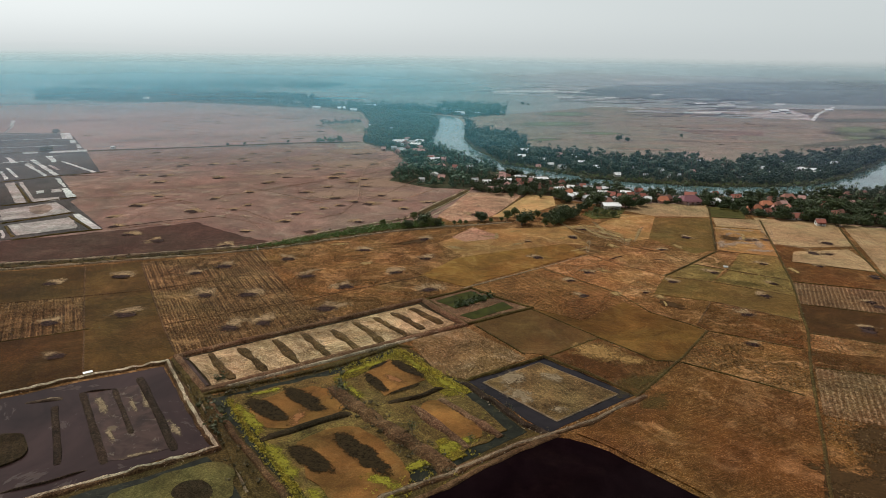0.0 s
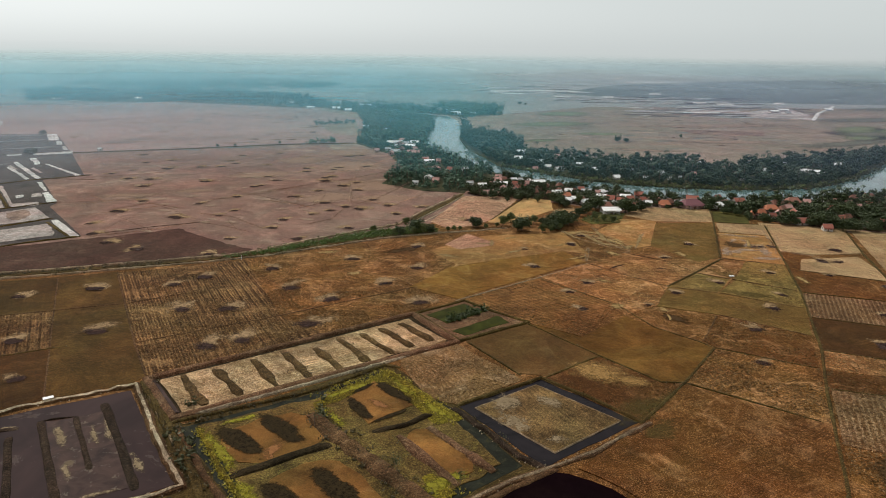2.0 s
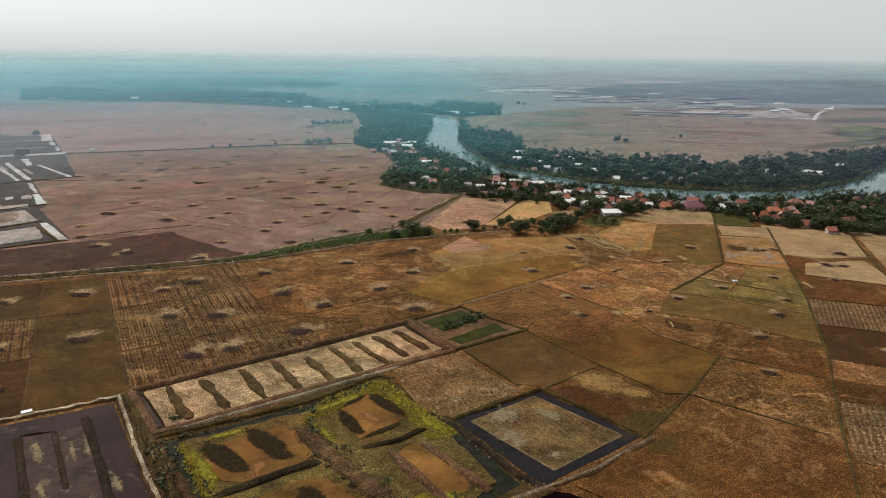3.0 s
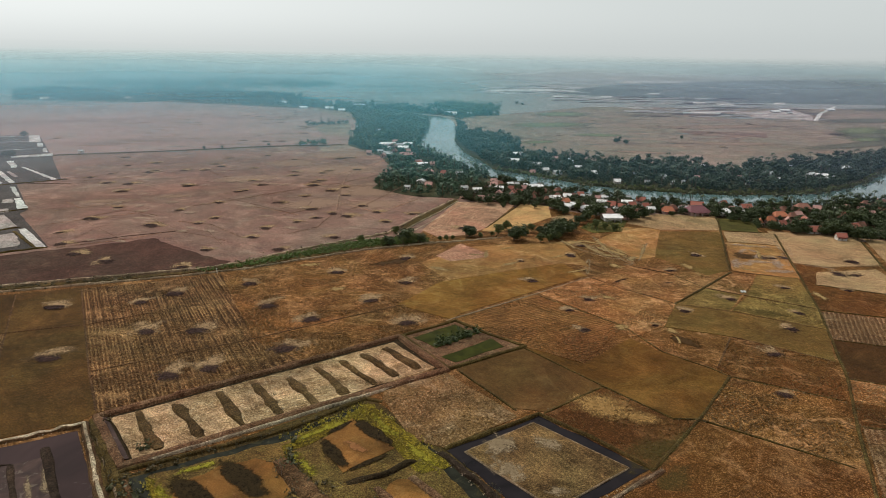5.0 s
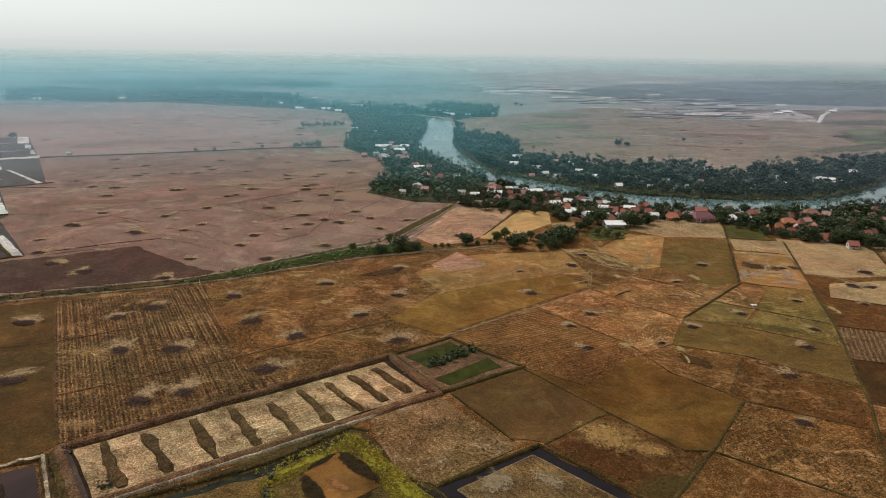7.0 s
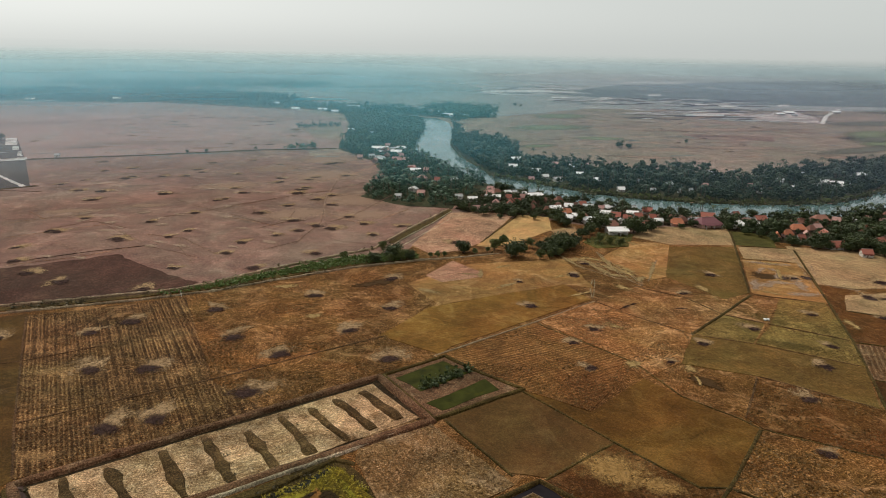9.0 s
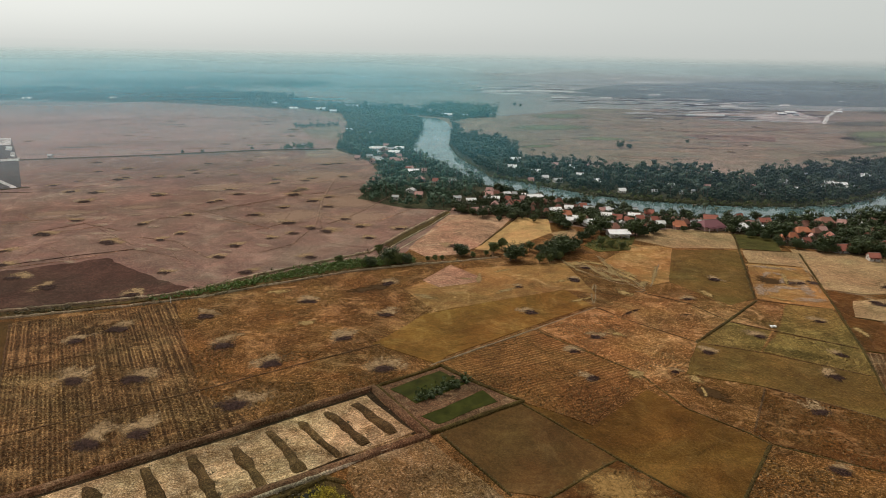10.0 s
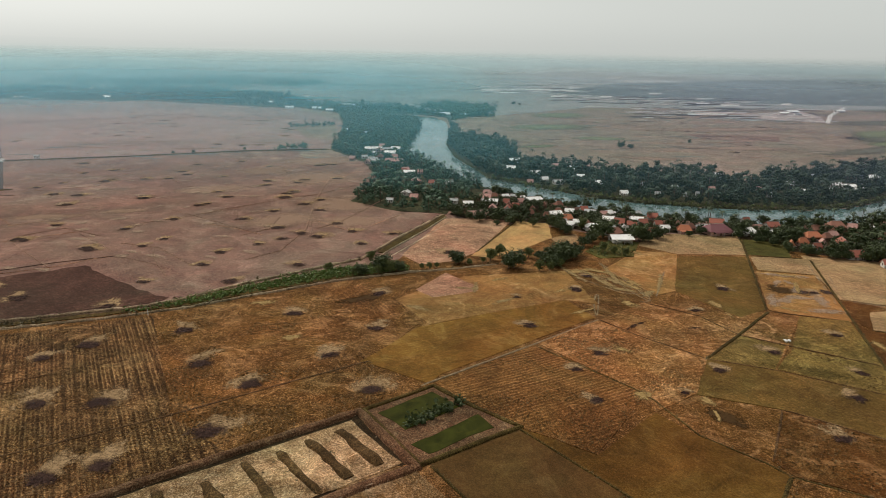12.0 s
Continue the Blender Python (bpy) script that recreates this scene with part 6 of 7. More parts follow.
grove((3, (49.7, 400.5), 1.7), (4, (47.2, 399.5), 1.25), (6, (39.5, 411), 1.1), (7, (44.5, 417.5), 1.15), (6, (58.7, 417), 0.95), (7, (61, 396), 0.95), (6, (66, 397), 0.85), (5, (66, 408), 1.2), (4, (70, 414), 1.25), (3, (75, 412), 1.3), (5, (79.5, 416), 1.4), (4, (78, 425), 1.15), (7, (72, 402), 0.75), (6, (55, 409), 0.7), (3, (71, 408), 1.15), (4, (83, 421), 1.2), (5, (64, 413), 1.05), (4, (74, 419), 1.1), (3, (68, 402), 0.8), (6, (98.1, 428.4), 1.0))
grove((7, (103.1, 425.4), 0.75), (6, (108, 422.4), 0.8), (5, (90.5, 438.4), 1.2), (4, (96.1, 445.8), 1.2), (3, (122.8, 450.9), 1.3), (5, (127.4, 449.3), 1.3), (4, (134.4, 455.3), 1.3), (3, (104.4, 455.7), 1.4), (4, (82.8, 468.5), 1.3), (5, (86, 462.6), 1.2), (3, (82.1, 476.8), 1.2), (6, (96.6, 473.4), 1.3), (4, (49.6, 492.9), 1.0), (5, (55.1, 490.9), 0.7), (3, (59.9, 493.5), 0.7), (4, (26.2, 503.4), 1.2))
grove((3, (23, 406.1), 0.9), (6, (35.7, 408.1), 0.5), (6, (29.2, 403.4), 0.5), (6, (-7.8, 390.6), 1.15), (3, (-11.4, 393.1), 1.1), (7, (-17.9, 407.2), 0.95), (4, (-3.6, 392.1), 0.95), (6, (-35.8, 392.1), 0.75), (7, (-12.7, 387.7), 0.8), (3, (23.9, 406.1), 0.7), (6, (28.8, 404.9), 0.55), (6, (10.1, 396.9), 0.6), (7, (13.6, 398.4), 0.5), (7, (6.6, 396.7), 0.5), (3, (-20.3, 387.4), 0.7), (7, (-23.7, 387.2), 0.6))
for i, spot, size in ((0, (-202.6, 989.4), 0.8), (3, (207.4, 816.5), 0.8), (0, (210.8, 816.8), 1.0), (0, (206.6, 821.7), 0.9), (3, (216.4, 812.1), 0.6), (4, (153.6, 1375.9), 0.9), (5, (163.3, 1363), 0.8), (3, (-173.6, 760), 0.35), (0, (-296.2, 701.7), 0.5), (3, (-215.3, 736.6), 0.35), (3, (-231.7, 730.3), 0.35), (5, (-456.8, 807), 1.2), (5, (-390.5, 664), 1.0), (4, (-385.3, 664.5), 0.9), (6, (295.6, 859.6), 0.8), (0, (118, 1312.9), 1.4)):
    place_tree(i, spot, size)

grove((4, (162, 466), 1.0), (3, (184.5, 466), 1.1), (5, (194, 470), 1.0), (3, (200, 452), 1.15), (5, (193, 455), 0.9), (4, (204.5, 431), 0.75), (5, (213, 421), 1.15), (3, (216, 424), 1.2), (4, (206, 426), 0.6), (3, (231, 419), 1.2), (4, (239, 417), 1.45), (5, (247, 416), 1.2), (3, (258, 441), 1.4), (4, (262, 420), 1.2), (5, (214, 470), 1.0))
random.seed(8)
FRONT = densify([(196.9, 429.2), (219.7, 419.9), (242.6, 409.5), (269, 402.6)], 6.5) + densify([(124.4, 449.4), (142.8, 463), (154.2, 461.9)], 9) + densify([(182.2, 458.3), (199.2, 439)], 7) + densify([(25, 498.2), (46.6, 481.3), (80.8, 479.6)], 9)
for x, y in FRONT:
    spot = (x + random.uniform(-2, 2), y + random.uniform(-1, 3))
    place_tree(random.choice((3, 4, 5, 5, 3)), spot, min(random.uniform(0.5, 1.0), clearance(*spot, 0.24) / 6.6))
for x, y in densify([(51.5, 575.3), (71.7, 555.4), (95.8, 532.4), (118.5, 513.4), (152.4, 496.5), (190.7, 487), (231.2, 485.7), (276.9, 494.7), (335.5, 515.5)], 10.5):
    place_tree(random.choice((0, 1, 2, 3, 4, 5)), (x + random.uniform(-3, 3), y + random.uniform(-4, 0)), random.uniform(0.5, 0.85))
for x, y in densify([(222, 424.5), (245, 413.9), (271.6, 406.9), (291.8, 399.7)], 4.2) + densify([(254.6, 452.4), (287.9, 433.1)], 5):
    spot = (x + random.uniform(-3, 3), y + random.uniform(0, 9))
    place_tree(random.choice((3, 4, 5, 5, 3)), spot, min(random.uniform(0.6, 1.0), clearance(*spot, 0.24) / 5.6))


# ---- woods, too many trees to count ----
# dark ground sheets; the shade below the crowns is put into the litter colour
def wood_floor(poly, name="wood_floor", label="leafy ground under the trees, tree shade in its colour", top=0.14):
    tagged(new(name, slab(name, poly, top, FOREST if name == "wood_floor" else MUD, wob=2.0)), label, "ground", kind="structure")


# village ground reuses the near-black mud colour
wood_floor(VILLAGE, "village_ground", "very dark brown earth between village houses", 0.13)


def wood(name, label, poly, gap, seed, mat, size, palms, leaf_n, lumps, leaf_size, avoid=PLACED, core=0.6, gaps=-1.0):
    rng, heap, stems = np.random.default_rng(seed), Heap(), Heap()
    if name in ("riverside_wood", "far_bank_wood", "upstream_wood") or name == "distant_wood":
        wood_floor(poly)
    for x, y in spots(poly, gap, seed, avoid):
        if noise.noise((x / 90, y / 160, 5.0)) < gaps:
            continue
        s = size * (rng.uniform(0.65, 1.15) if rng.random() < 0.78 else rng.uniform(1.2, 1.75))
        tall = clearance(x, y)
        if rng.random() < palms and tall > 9:
            top = rng.uniform(8.0, 12.0) * (0.6 + 0.4 * size)
            palm_crown(heap, rng, top, 3.6 * size, 9, (x, y, 0))
            broad_crown(heap, rng, 2.3 * size, 0.3, top * 0.5, max(5, lumps // 2), leaf_n // 2, leaf_size * 0.8, (x, y, 0), core)
            t = np.array([[x - 0.2, y, 0], [x + 0.2, y, 0], [x + 0.15, y, top], [x - 0.15, y, top], [x, y - 0.2, 0], [x, y + 0.2, 0], [x, y + 0.15, top], [x, y - 0.15, top]])
            stems.add(t, [(0, 1, 2, 3), (4, 5, 6, 7)])
        else:
            s = min(s, tall / 7.4) if rng.random() < 0.85 else s
            broad_crown(heap, rng, 3.8 * s, 0.3, 7.0 * s, lumps, leaf_n, leaf_size * max(s, 0.6), (x, y, 0), core)
    root = tagged(new(name), label, "wood", kind="stuff")
    part("crowns", heap.mesh("crowns", mat), None, root)
    if stems.n:
        part("trunks", stems.mesh("trunks", TRUNK), None, root)


CLEAR = [(a, b - 3.0, c * 1.3) for a, b, c in PLACED]
wood("village_trees", "dark green trees and palms crowding between village houses", VILLAGE, 5.9, 21, LEAF_NEAR, 0.95, 0.14, 330, 12, 0.32, [(a, b, c * 0.7) for a, b, c in PLACED], core=0.46)
wood("waterside_trees", "dark trees and palms between village houses and the river", [(53, 573), (72.2, 554), (95.6, 531), (118, 512), (151.8, 495.5), (190, 486), (230.4, 484.7), (275.8, 493.6), (336, 514.5), (334, 521), (279.5, 499.5), (233.5, 490), (193, 491.5), (154.8, 501), (121, 518), (97.8, 536), (74, 559.5), (52, 578)],
     4.6, 23, LEAF_NEAR, 0.72, 0.25, 240, 10, 0.34, (), core=0.46)
wood("riverside_wood", "dark green palms and trees on the inner river bend", [(-92.3, 773.6), (-49.9, 697.1), (-33, 619.1), (-43.2, 539.1), (-11, 513.1), (19, 506.4), (48.8, 583.5), (33.4, 628.1), (18.6, 664.9), (2.1, 706.2), (-12.8, 753.1), (-16.6, 813.2), (-9.8, 917.8), (-7.6, 1016.5), (-18.8, 1086.3), (-51.5, 1100.7), (-87, 1095.4), (-106.7, 986.5)],
     6.2, 31, LEAF_FAR, 0.82, 0.3, 120, 8, 0.46, CLEAR, core=0.5)
wood("far_bank_wood", "long belt of dark palms and trees on the far river bank", [(29, 902.4), (25.1, 817.9), (32.7, 739.4), (48.9, 671.4), (55.8, 633.3), (75.2, 618.7), (95, 595.9), (126.3, 567.6), (159.3, 549.4), (210.5, 538.5), (255, 537), (291.8, 549.3), (333.9, 575.6), (380.3, 622.4), (456.5, 705.2), (564.9, 793.4), (579.4, 814.6), (489.4, 758.2), (386.3, 702.6), (301.9, 668.8), (262.2, 625), (250.7, 650.3), (220.9, 676.1), (173.1, 664.5), (145.5, 691.9), (86.3, 727.2), (94.8, 805), (80, 850), (58, 885), (40, 890), (37, 960), (34, 1035), (30, 1040), (31, 961)],
     6.2, 33, LEAF_BELT, 0.98, 0.16, 120, 8, 0.46, CLEAR, core=0.5)
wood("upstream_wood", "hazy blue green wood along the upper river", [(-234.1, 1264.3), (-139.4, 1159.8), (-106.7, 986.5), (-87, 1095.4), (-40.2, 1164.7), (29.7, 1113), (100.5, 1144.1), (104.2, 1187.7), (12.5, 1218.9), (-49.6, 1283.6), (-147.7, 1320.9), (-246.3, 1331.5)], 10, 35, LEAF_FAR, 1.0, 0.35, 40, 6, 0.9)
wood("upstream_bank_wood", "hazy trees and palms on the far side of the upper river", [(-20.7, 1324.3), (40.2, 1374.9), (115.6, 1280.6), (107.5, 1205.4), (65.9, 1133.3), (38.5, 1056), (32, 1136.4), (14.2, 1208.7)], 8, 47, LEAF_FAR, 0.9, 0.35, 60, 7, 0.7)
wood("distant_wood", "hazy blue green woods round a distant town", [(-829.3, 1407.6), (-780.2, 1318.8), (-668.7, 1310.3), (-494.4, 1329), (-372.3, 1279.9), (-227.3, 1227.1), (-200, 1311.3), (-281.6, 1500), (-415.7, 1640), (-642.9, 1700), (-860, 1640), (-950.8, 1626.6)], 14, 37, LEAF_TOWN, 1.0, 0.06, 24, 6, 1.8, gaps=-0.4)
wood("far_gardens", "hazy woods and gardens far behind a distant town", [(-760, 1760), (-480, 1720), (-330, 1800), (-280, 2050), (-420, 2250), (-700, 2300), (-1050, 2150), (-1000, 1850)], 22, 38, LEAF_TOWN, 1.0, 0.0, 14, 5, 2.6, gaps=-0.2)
wood("garden_rows", "green garden rows beside the riverside wood", [(-170.9, 969.8), (-120.5, 1000.8), (-117.7, 977.1), (-167, 947.5)], 6, 41, LEAF_FAR, 0.7, 0.1, 20, 4, 1.2)
wood("garden_hedge", "low hedge on a bank beside the wood", [(-147.7, 772.6), (-118.5, 791.2), (-114.9, 766.3), (-144.2, 753.5)], 5, 43, LEAF_FAR, 0.6, 0.0, 24, 5, 0.9)
wood("bank_reeds", "green reeds and shrubs along the river bank", [(55.5, 630), (94.5, 593), (158.6, 546.8), (209.6, 536), (289.3, 544.3), (330.8, 570), (383.1, 622.6), (372.9, 609.7), (326.4, 561.9), (285.6, 536.8), (207, 528.8), (156.6, 539.3), (93.2, 584.2), (54.7, 620.2)], 4.5, 45, LEAF_LIGHT, 0.42, 0.0, 24, 4, 0.9, ())


# ---- reeds, weeds and tufts ----
def tufts(name, label, places, mat, size, per, seed):
    rng, heap = np.random.default_rng(seed), Heap()
    for x, y in places:
        s = size * rng.uniform(0.6, 1.5)
        clump(heap, rng, (x, y, s * 0.4), s * 0.42, 0.9)
        leaves(heap, rng, np.array((x, y, s * 0.7)) + rng.normal(size=(per * 2, 3)) * s * (0.5, 0.5, 0.35), s * 0.28)
    tagged(new(name, heap.mesh(name, mat)), label, "weeds", kind="stuff")


def stubble(name, label, mat, kinds, gap, size, seed, reach=330.0):
    """Cut stalks standing in clumps over the plots of some kinds; they thin out in drifts."""
    rng, heap, where = np.random.default_rng(seed), Heap(), []
    for k, (pts, kind, top) in enumerate(PLOTS):
        if kind in kinds and min(y for _, y in pts) < reach - 40 and max(abs(x) for x, _ in pts) < 200:
            where += [(x, y, top) for x, y in spots(pts, gap, seed + k) if y < reach and noise.noise((x / 14, y / 14, 4.0)) > -0.16 + 0.3 * (y > 270)]
    c = np.array(where)
    for turn in range(2):
        k = len(c)
        a = rng.uniform(0, np.pi, k)
        d, s = np.stack([np.cos(a), np.sin(a), np.zeros(k)], 1), size * rng.uniform(0.5, 1.6, (k, 1))
        lean = np.concatenate([rng.normal(size=(k, 2)) * 0.35, np.ones((k, 1))], 1) * s * rng.uniform(0.5, 1.1, (k, 1))
        base = c + np.concatenate([rng.normal(size=(k, 2)) * 0.22, np.zeros((k, 1))], 1)
        v = np.stack([base - d * s, base + d * s, base + d * s * 0.75 + lean, base - d * s * 0.75 + lean], 1).reshape(-1, 3)
        heap.add(v, np.arange(4 * k).reshape(k, 4))
    tagged(new(name, heap.mesh(name, mat)), label, "stubble", kind="stuff")


def along(pts, gap, spread, seed):
    rng = random.Random(seed)
    return [(x + rng.gauss(0, spread), y + rng.gauss(0, spread)) for x, y in densify(pts, gap)]


tufts("canal_reeds", "dense green reeds filling a canal", spots([(-106.0, 340.2), (-98.6, 342.1), (-70.5, 366.2), (-47.6, 385.1), (-31.9, 395.4), (-5.1, 405.4), (1.8, 394.6), (-30.9, 382.1), (-63.5, 361.8), (-85, 347.1), (-104.0, 338.2)], 1.5, 51), REED, 1.2, 7, 51)
tufts("canal_weeds", "dull brown weeds in the dry end of the canal", spots([(-241.2, 295.8), (-208.2, 304.9), (-147.3, 324.4), (-131.0, 329.8), (-129.0, 328.2), (-146.5, 322.5), (-238.8, 292.6)], 1.8, 50), WEED, 1.0, 6, 50)
tufts("track_weeds", "dry weeds and shrubs along the canal tracks", along(UPPER, 3.0, 1.2, 52) + along(LOWER, 2.5, 1.0, 53), WEED, 0.9, 5, 52)
tufts("pond_shrubs", "dark shrubs on the bank between two green ponds", along([(5.7, 259.3), (13.5, 265.7), (20.7, 271.6)], 0.8, 0.9, 54), LEAF_NEAR, 1.6, 8, 54)
tufts("lane_shrubs", "dark weeds and shrubs along the lane between ponds", along([(-87.9, 205.6), (-72.8, 183.9), (-62.6, 169.9), (-55.3, 156.7), (-44.9, 140.6)], 1.0, 1.5, 55) + along([(-33.6, 188.7), (-11.9, 162.9), (0.8, 149.5), (3, 146.7)], 0.3, 2.0, 56) + along([(-70, 182.4), (-34.6, 202.7), (-15.4, 220.7)], 1.6, 0.9, 57), WEED, 0.8, 8, 55)
tufts("lane_bushes", "green bushes beside the pond corner", along([(-68.8, 180.6), (-62.6, 169.9), (-58.5, 162.1)], 0.9, 1.3, 58) + along([(-32.2, 195), (-29.7, 186.4)], 0.8, 1.2, 59) + along([(-69.3, 192.6), (-67.9, 193.9)], 0.7, 0.6, 60), LEAF_SHRUB, 1.3, 8, 58)
tufts("river_shrubs", "dull green shrubs and reeds at the water of the river", along([(55, 623.4), (74.5, 612.4), (94.1, 590), (124.6, 559.5), (157.3, 541.8), (207.9, 531.2), (251.8, 529.7), (286.8, 539.3), (327.9, 564.6), (376.9, 613), (449, 693)], 2.2, 3.2, 72), LEAF_SHRUB, 1.9, 7, 72)
tufts("garden_shrubs", "small green shrubs in a garden plot", spots([(90.6, 429.8), (105.6, 448.5), (120.8, 446), (111.7, 421.9), (95.2, 419.2)], 3.0, 71), LEAF_LIGHT, 1.1, 6, 71)
tufts("bund_weeds", "low dry weeds growing on the field bunds", sum((along(pts, 1.3, 0.45, 300 + i) for i, pts in enumerate(WEEDY_LINES)), []), WEED, 0.42, 3, 67)
tufts("mound_weeds", "dark weeds growing on earth mounds of the long pond", sum((along([a, b], 0.5, 0.9, 70 + i) for i, (a, b) in enumerate((((-78.8, 212.5), (-65.4, 193.5)), ((-69.8, 217.1), (-56.6, 200.2)), ((-59.7, 224.3), (-47.1, 205.6)), ((-50.2, 229.6), (-37.5, 211.4)), ((-40.5, 233.8), (-28.8, 217.5)), ((-33.2, 241.4), (-21.2, 224)), ((-26.9, 246.8), (-13.6, 229.7)), ((-19.5, 251.7), (-6.6, 235.8)), ((-12.5, 257), (0.1, 241.4))))), []), WEED, 0.5, 5, 66)
tufts("bank_weeds", "dark dry weeds on the mud banks of ponds", along([(-8.6, 178.5), (-0.6, 167.5), (7.2, 157.1)], 0.7, 0.8, 81) + along([(-0.7, 183.1), (8, 172.8), (16.5, 162.5)], 0.7, 0.9, 82) + along([(-15.4, 180.2), (-7.7, 183.4), (0.9, 190.2)], 0.6, 0.8, 83) + along([(-47.5, 159.2), (-37.4, 166.5), (-25.6, 174.2)], 0.8, 0.9, 84) + along([(6.3, 193.9), (16.4, 180.9), (23.4, 169.3), (29.3, 164.9)], 0.6, 1.0, 85), WEED, 0.5, 5, 81)
tufts("yellow_weed", "yellow green weed clumps in shallow ponds", spots([(-63, 181.9), (-58.5, 182), (-46.6, 161.5), (-36.9, 145.4), (-25.4, 127.3), (-28.7, 127.2), (-40.6, 145.3), (-52.9, 162.2)], 1.5, 61) + spots([(-34, 198.9), (-14.7, 215.1), (-3.4, 199.3), (6.8, 186.1), (5.4, 185), (-7.4, 198.7), (-14.6, 210.8), (-29.3, 200.4)], 1.3, 62) + spots([(-2.8, 155.5), (7.8, 163.9), (15.4, 164.1), (-1.3, 151.7)], 1.6, 63), YELLOW, 0.5, 6, 61)
tufts("yellow_weed", "bright yellow green grass along the pond edge", along([(-34, 199.5), (-24.7, 207.8), (-14.6, 216.6)], 0.35, 1.3, 64) + along([(-14.6, 216.6), (-3.4, 201.2), (7.4, 186.6)], 0.25, 1.6, 65) + along([(-63.3, 181.9), (-50.9, 162.3), (-38.8, 145.3), (-27.1, 127.2)], 0.3, 1.1, 68) + along([(-16, 134), (-2, 146), (8, 156)], 0.5, 2.2, 69), YELLOW, 0.55, 6, 62)

stubble("stubble", "pale cut rice stalks standing in the fields", STALK, ("pale_stubble", "rowed_stubble", "bright_stubble", "brown_stubble", "raked_straw_rows"), 1.0, 0.2, 400)
stubble("stubble", "dull brown cut rice stalks in the fields", STALK_DULL, ("reddish_stubble", "fine_rowed_stubble", "grassy_stubble", "brown_stubble"), 1.25, 0.22, 500)
tufts("mud_clods", "pale dry clods along the pond banks", along([(-152.3, 165.9), (-130.7, 181.6), (-114.1, 193.1), (-90.4, 205.5), (-72.4, 176.4), (-57.9, 155.4), (-67.5, 149.5), (-78.8, 142.8), (-92.4, 134.5)], 0.4, 0.7, 90) + along([(-69, 187), (-38.1, 207.6), (7.3, 239.3)], 0.5, 0.5, 91) + along([(-88.9, 209.5), (-53.8, 234.3), (-8, 266.9), (8.5, 240.6)], 0.9, 0.6, 92) + along([(62.3, 187.2), (43.6, 172.4), (31.9, 165.3), (19.7, 158.7), (3.5, 146.4), (-12.9, 136.4)], 0.6, 0.7, 93) + along([(6.3, 193.9), (16.4, 180.9), (23.4, 169.3), (29.3, 164.9)], 0.5, 0.9, 94), CLOD, 0.42, 1, 90)

# ---- burnt straw heaps ----
ASH = scatter("straw_ash", (0.014, 0.007, 0.007), (0.060, 0.032, 0.024), 0.55, 0.88)
CHAFF = scatter("loose_straw", (0.24, 0.150, 0.075), (0.48, 0.33, 0.180), -0.05, 0.6)


def patch_mesh(name, mat, seed, rise):
    bm = bmesh.new()
    rng = random.Random(seed)
    k, rings = 20, (0.35, 0.7, 1.0)
    centre, loops = bm.verts.new((0, 0, rise)), []
    for q in rings:
        loops.append([bm.verts.new((q * math.cos(2 * math.pi * i / k), q * math.sin(2 * math.pi * i / k), rise * (1 - q * q) * rng.uniform(0.6, 1.3))) for i in range(k)])
    for i in range(k):
        j = (i + 1) % k
        bm.faces.new((centre, loops[0][i], loops[0][j]))
        for a, b in zip(loops, loops[1:]):
            bm.faces.new((a[i], b[i], b[j], a[j]))
    return from_bm(name, bm, mat)


ASH_MESH, CHAFF_MESH = patch_mesh("ash", ASH, 1, 0.06), patch_mesh("loose_straw", CHAFF, 2, 0.01)


def smear(name, label, a, b, width, mesh, z):
    """A fuzzy-edged patch that lies along the line from a to b."""
    ob = tagged(new(name, mesh), label, "patch", kind="structure")
    ob.location = ((a[0] + b[0]) / 2, (a[1] + b[1]) / 2, z)
    ob.rotation_euler = (0, 0, math.atan2(b[1] - a[1], b[0] - a[0]))
    ob.scale = (math.dist(a, b) * 0.62, width * 0.62, 1)


POOL_MESH = patch_mesh("pool", scatter("pool_weed", (0.009, 0.006, 0.002), (0.038, 0.024, 0.008), 0.9, 0.95, 0.5, 0.26), 3, 0.02)
SILT_MESH = patch_mesh("silt", scatter("silt_crust", (0.16, 0.115, 0.065), (0.33, 0.25, 0.15), 0.2, 0.75), 4, 0.02)
ALGA_MESH = patch_mesh("weed", scatter("weed_mat", (0.13, 0.105, 0.013), (0.27, 0.245, 0.025), -0.08), 5, 0.02)
REDMUD_MESH = patch_mesh("red_mud", scatter("red_mud", (0.20, 0.085, 0.03), (0.28, 0.13, 0.05), 0.2), 6, 0.02)
STRAW_MESH = patch_mesh("straw", scatter("spread_straw", (0.15, 0.09, 0.03), (0.44, 0.30, 0.125), -0.02), 7, 0.02)
OLD_ASH_MESH = patch_mesh("old_ash", scatter("old_ash", (0.03, 0.018, 0.016), (0.07, 0.042, 0.034), 0.1), 8, 0.02)
for a, b, w in (((-58.1, 182.5), (-42.1, 167.6), 7.5), ((-48.9, 190.2), (-33.2, 174), 7.5), ((-40.6, 158.5), (-25.9, 144), 7.0), ((-30.7, 165.5), (-10.7, 142.9), 7.5), ((-25.2, 200.2), (-16.1, 185.4), 4.5), ((-17.7, 210.1), (-5.2, 195.7), 5.0), ((-24, 201), (-17.3, 208.8), 2.0), ((-16.1, 184.7), (-5.8, 193), 2.2)):
    smear("pool", "murky dark weedy pool in ochre mud", a, b, w, POOL_MESH, 0.58)
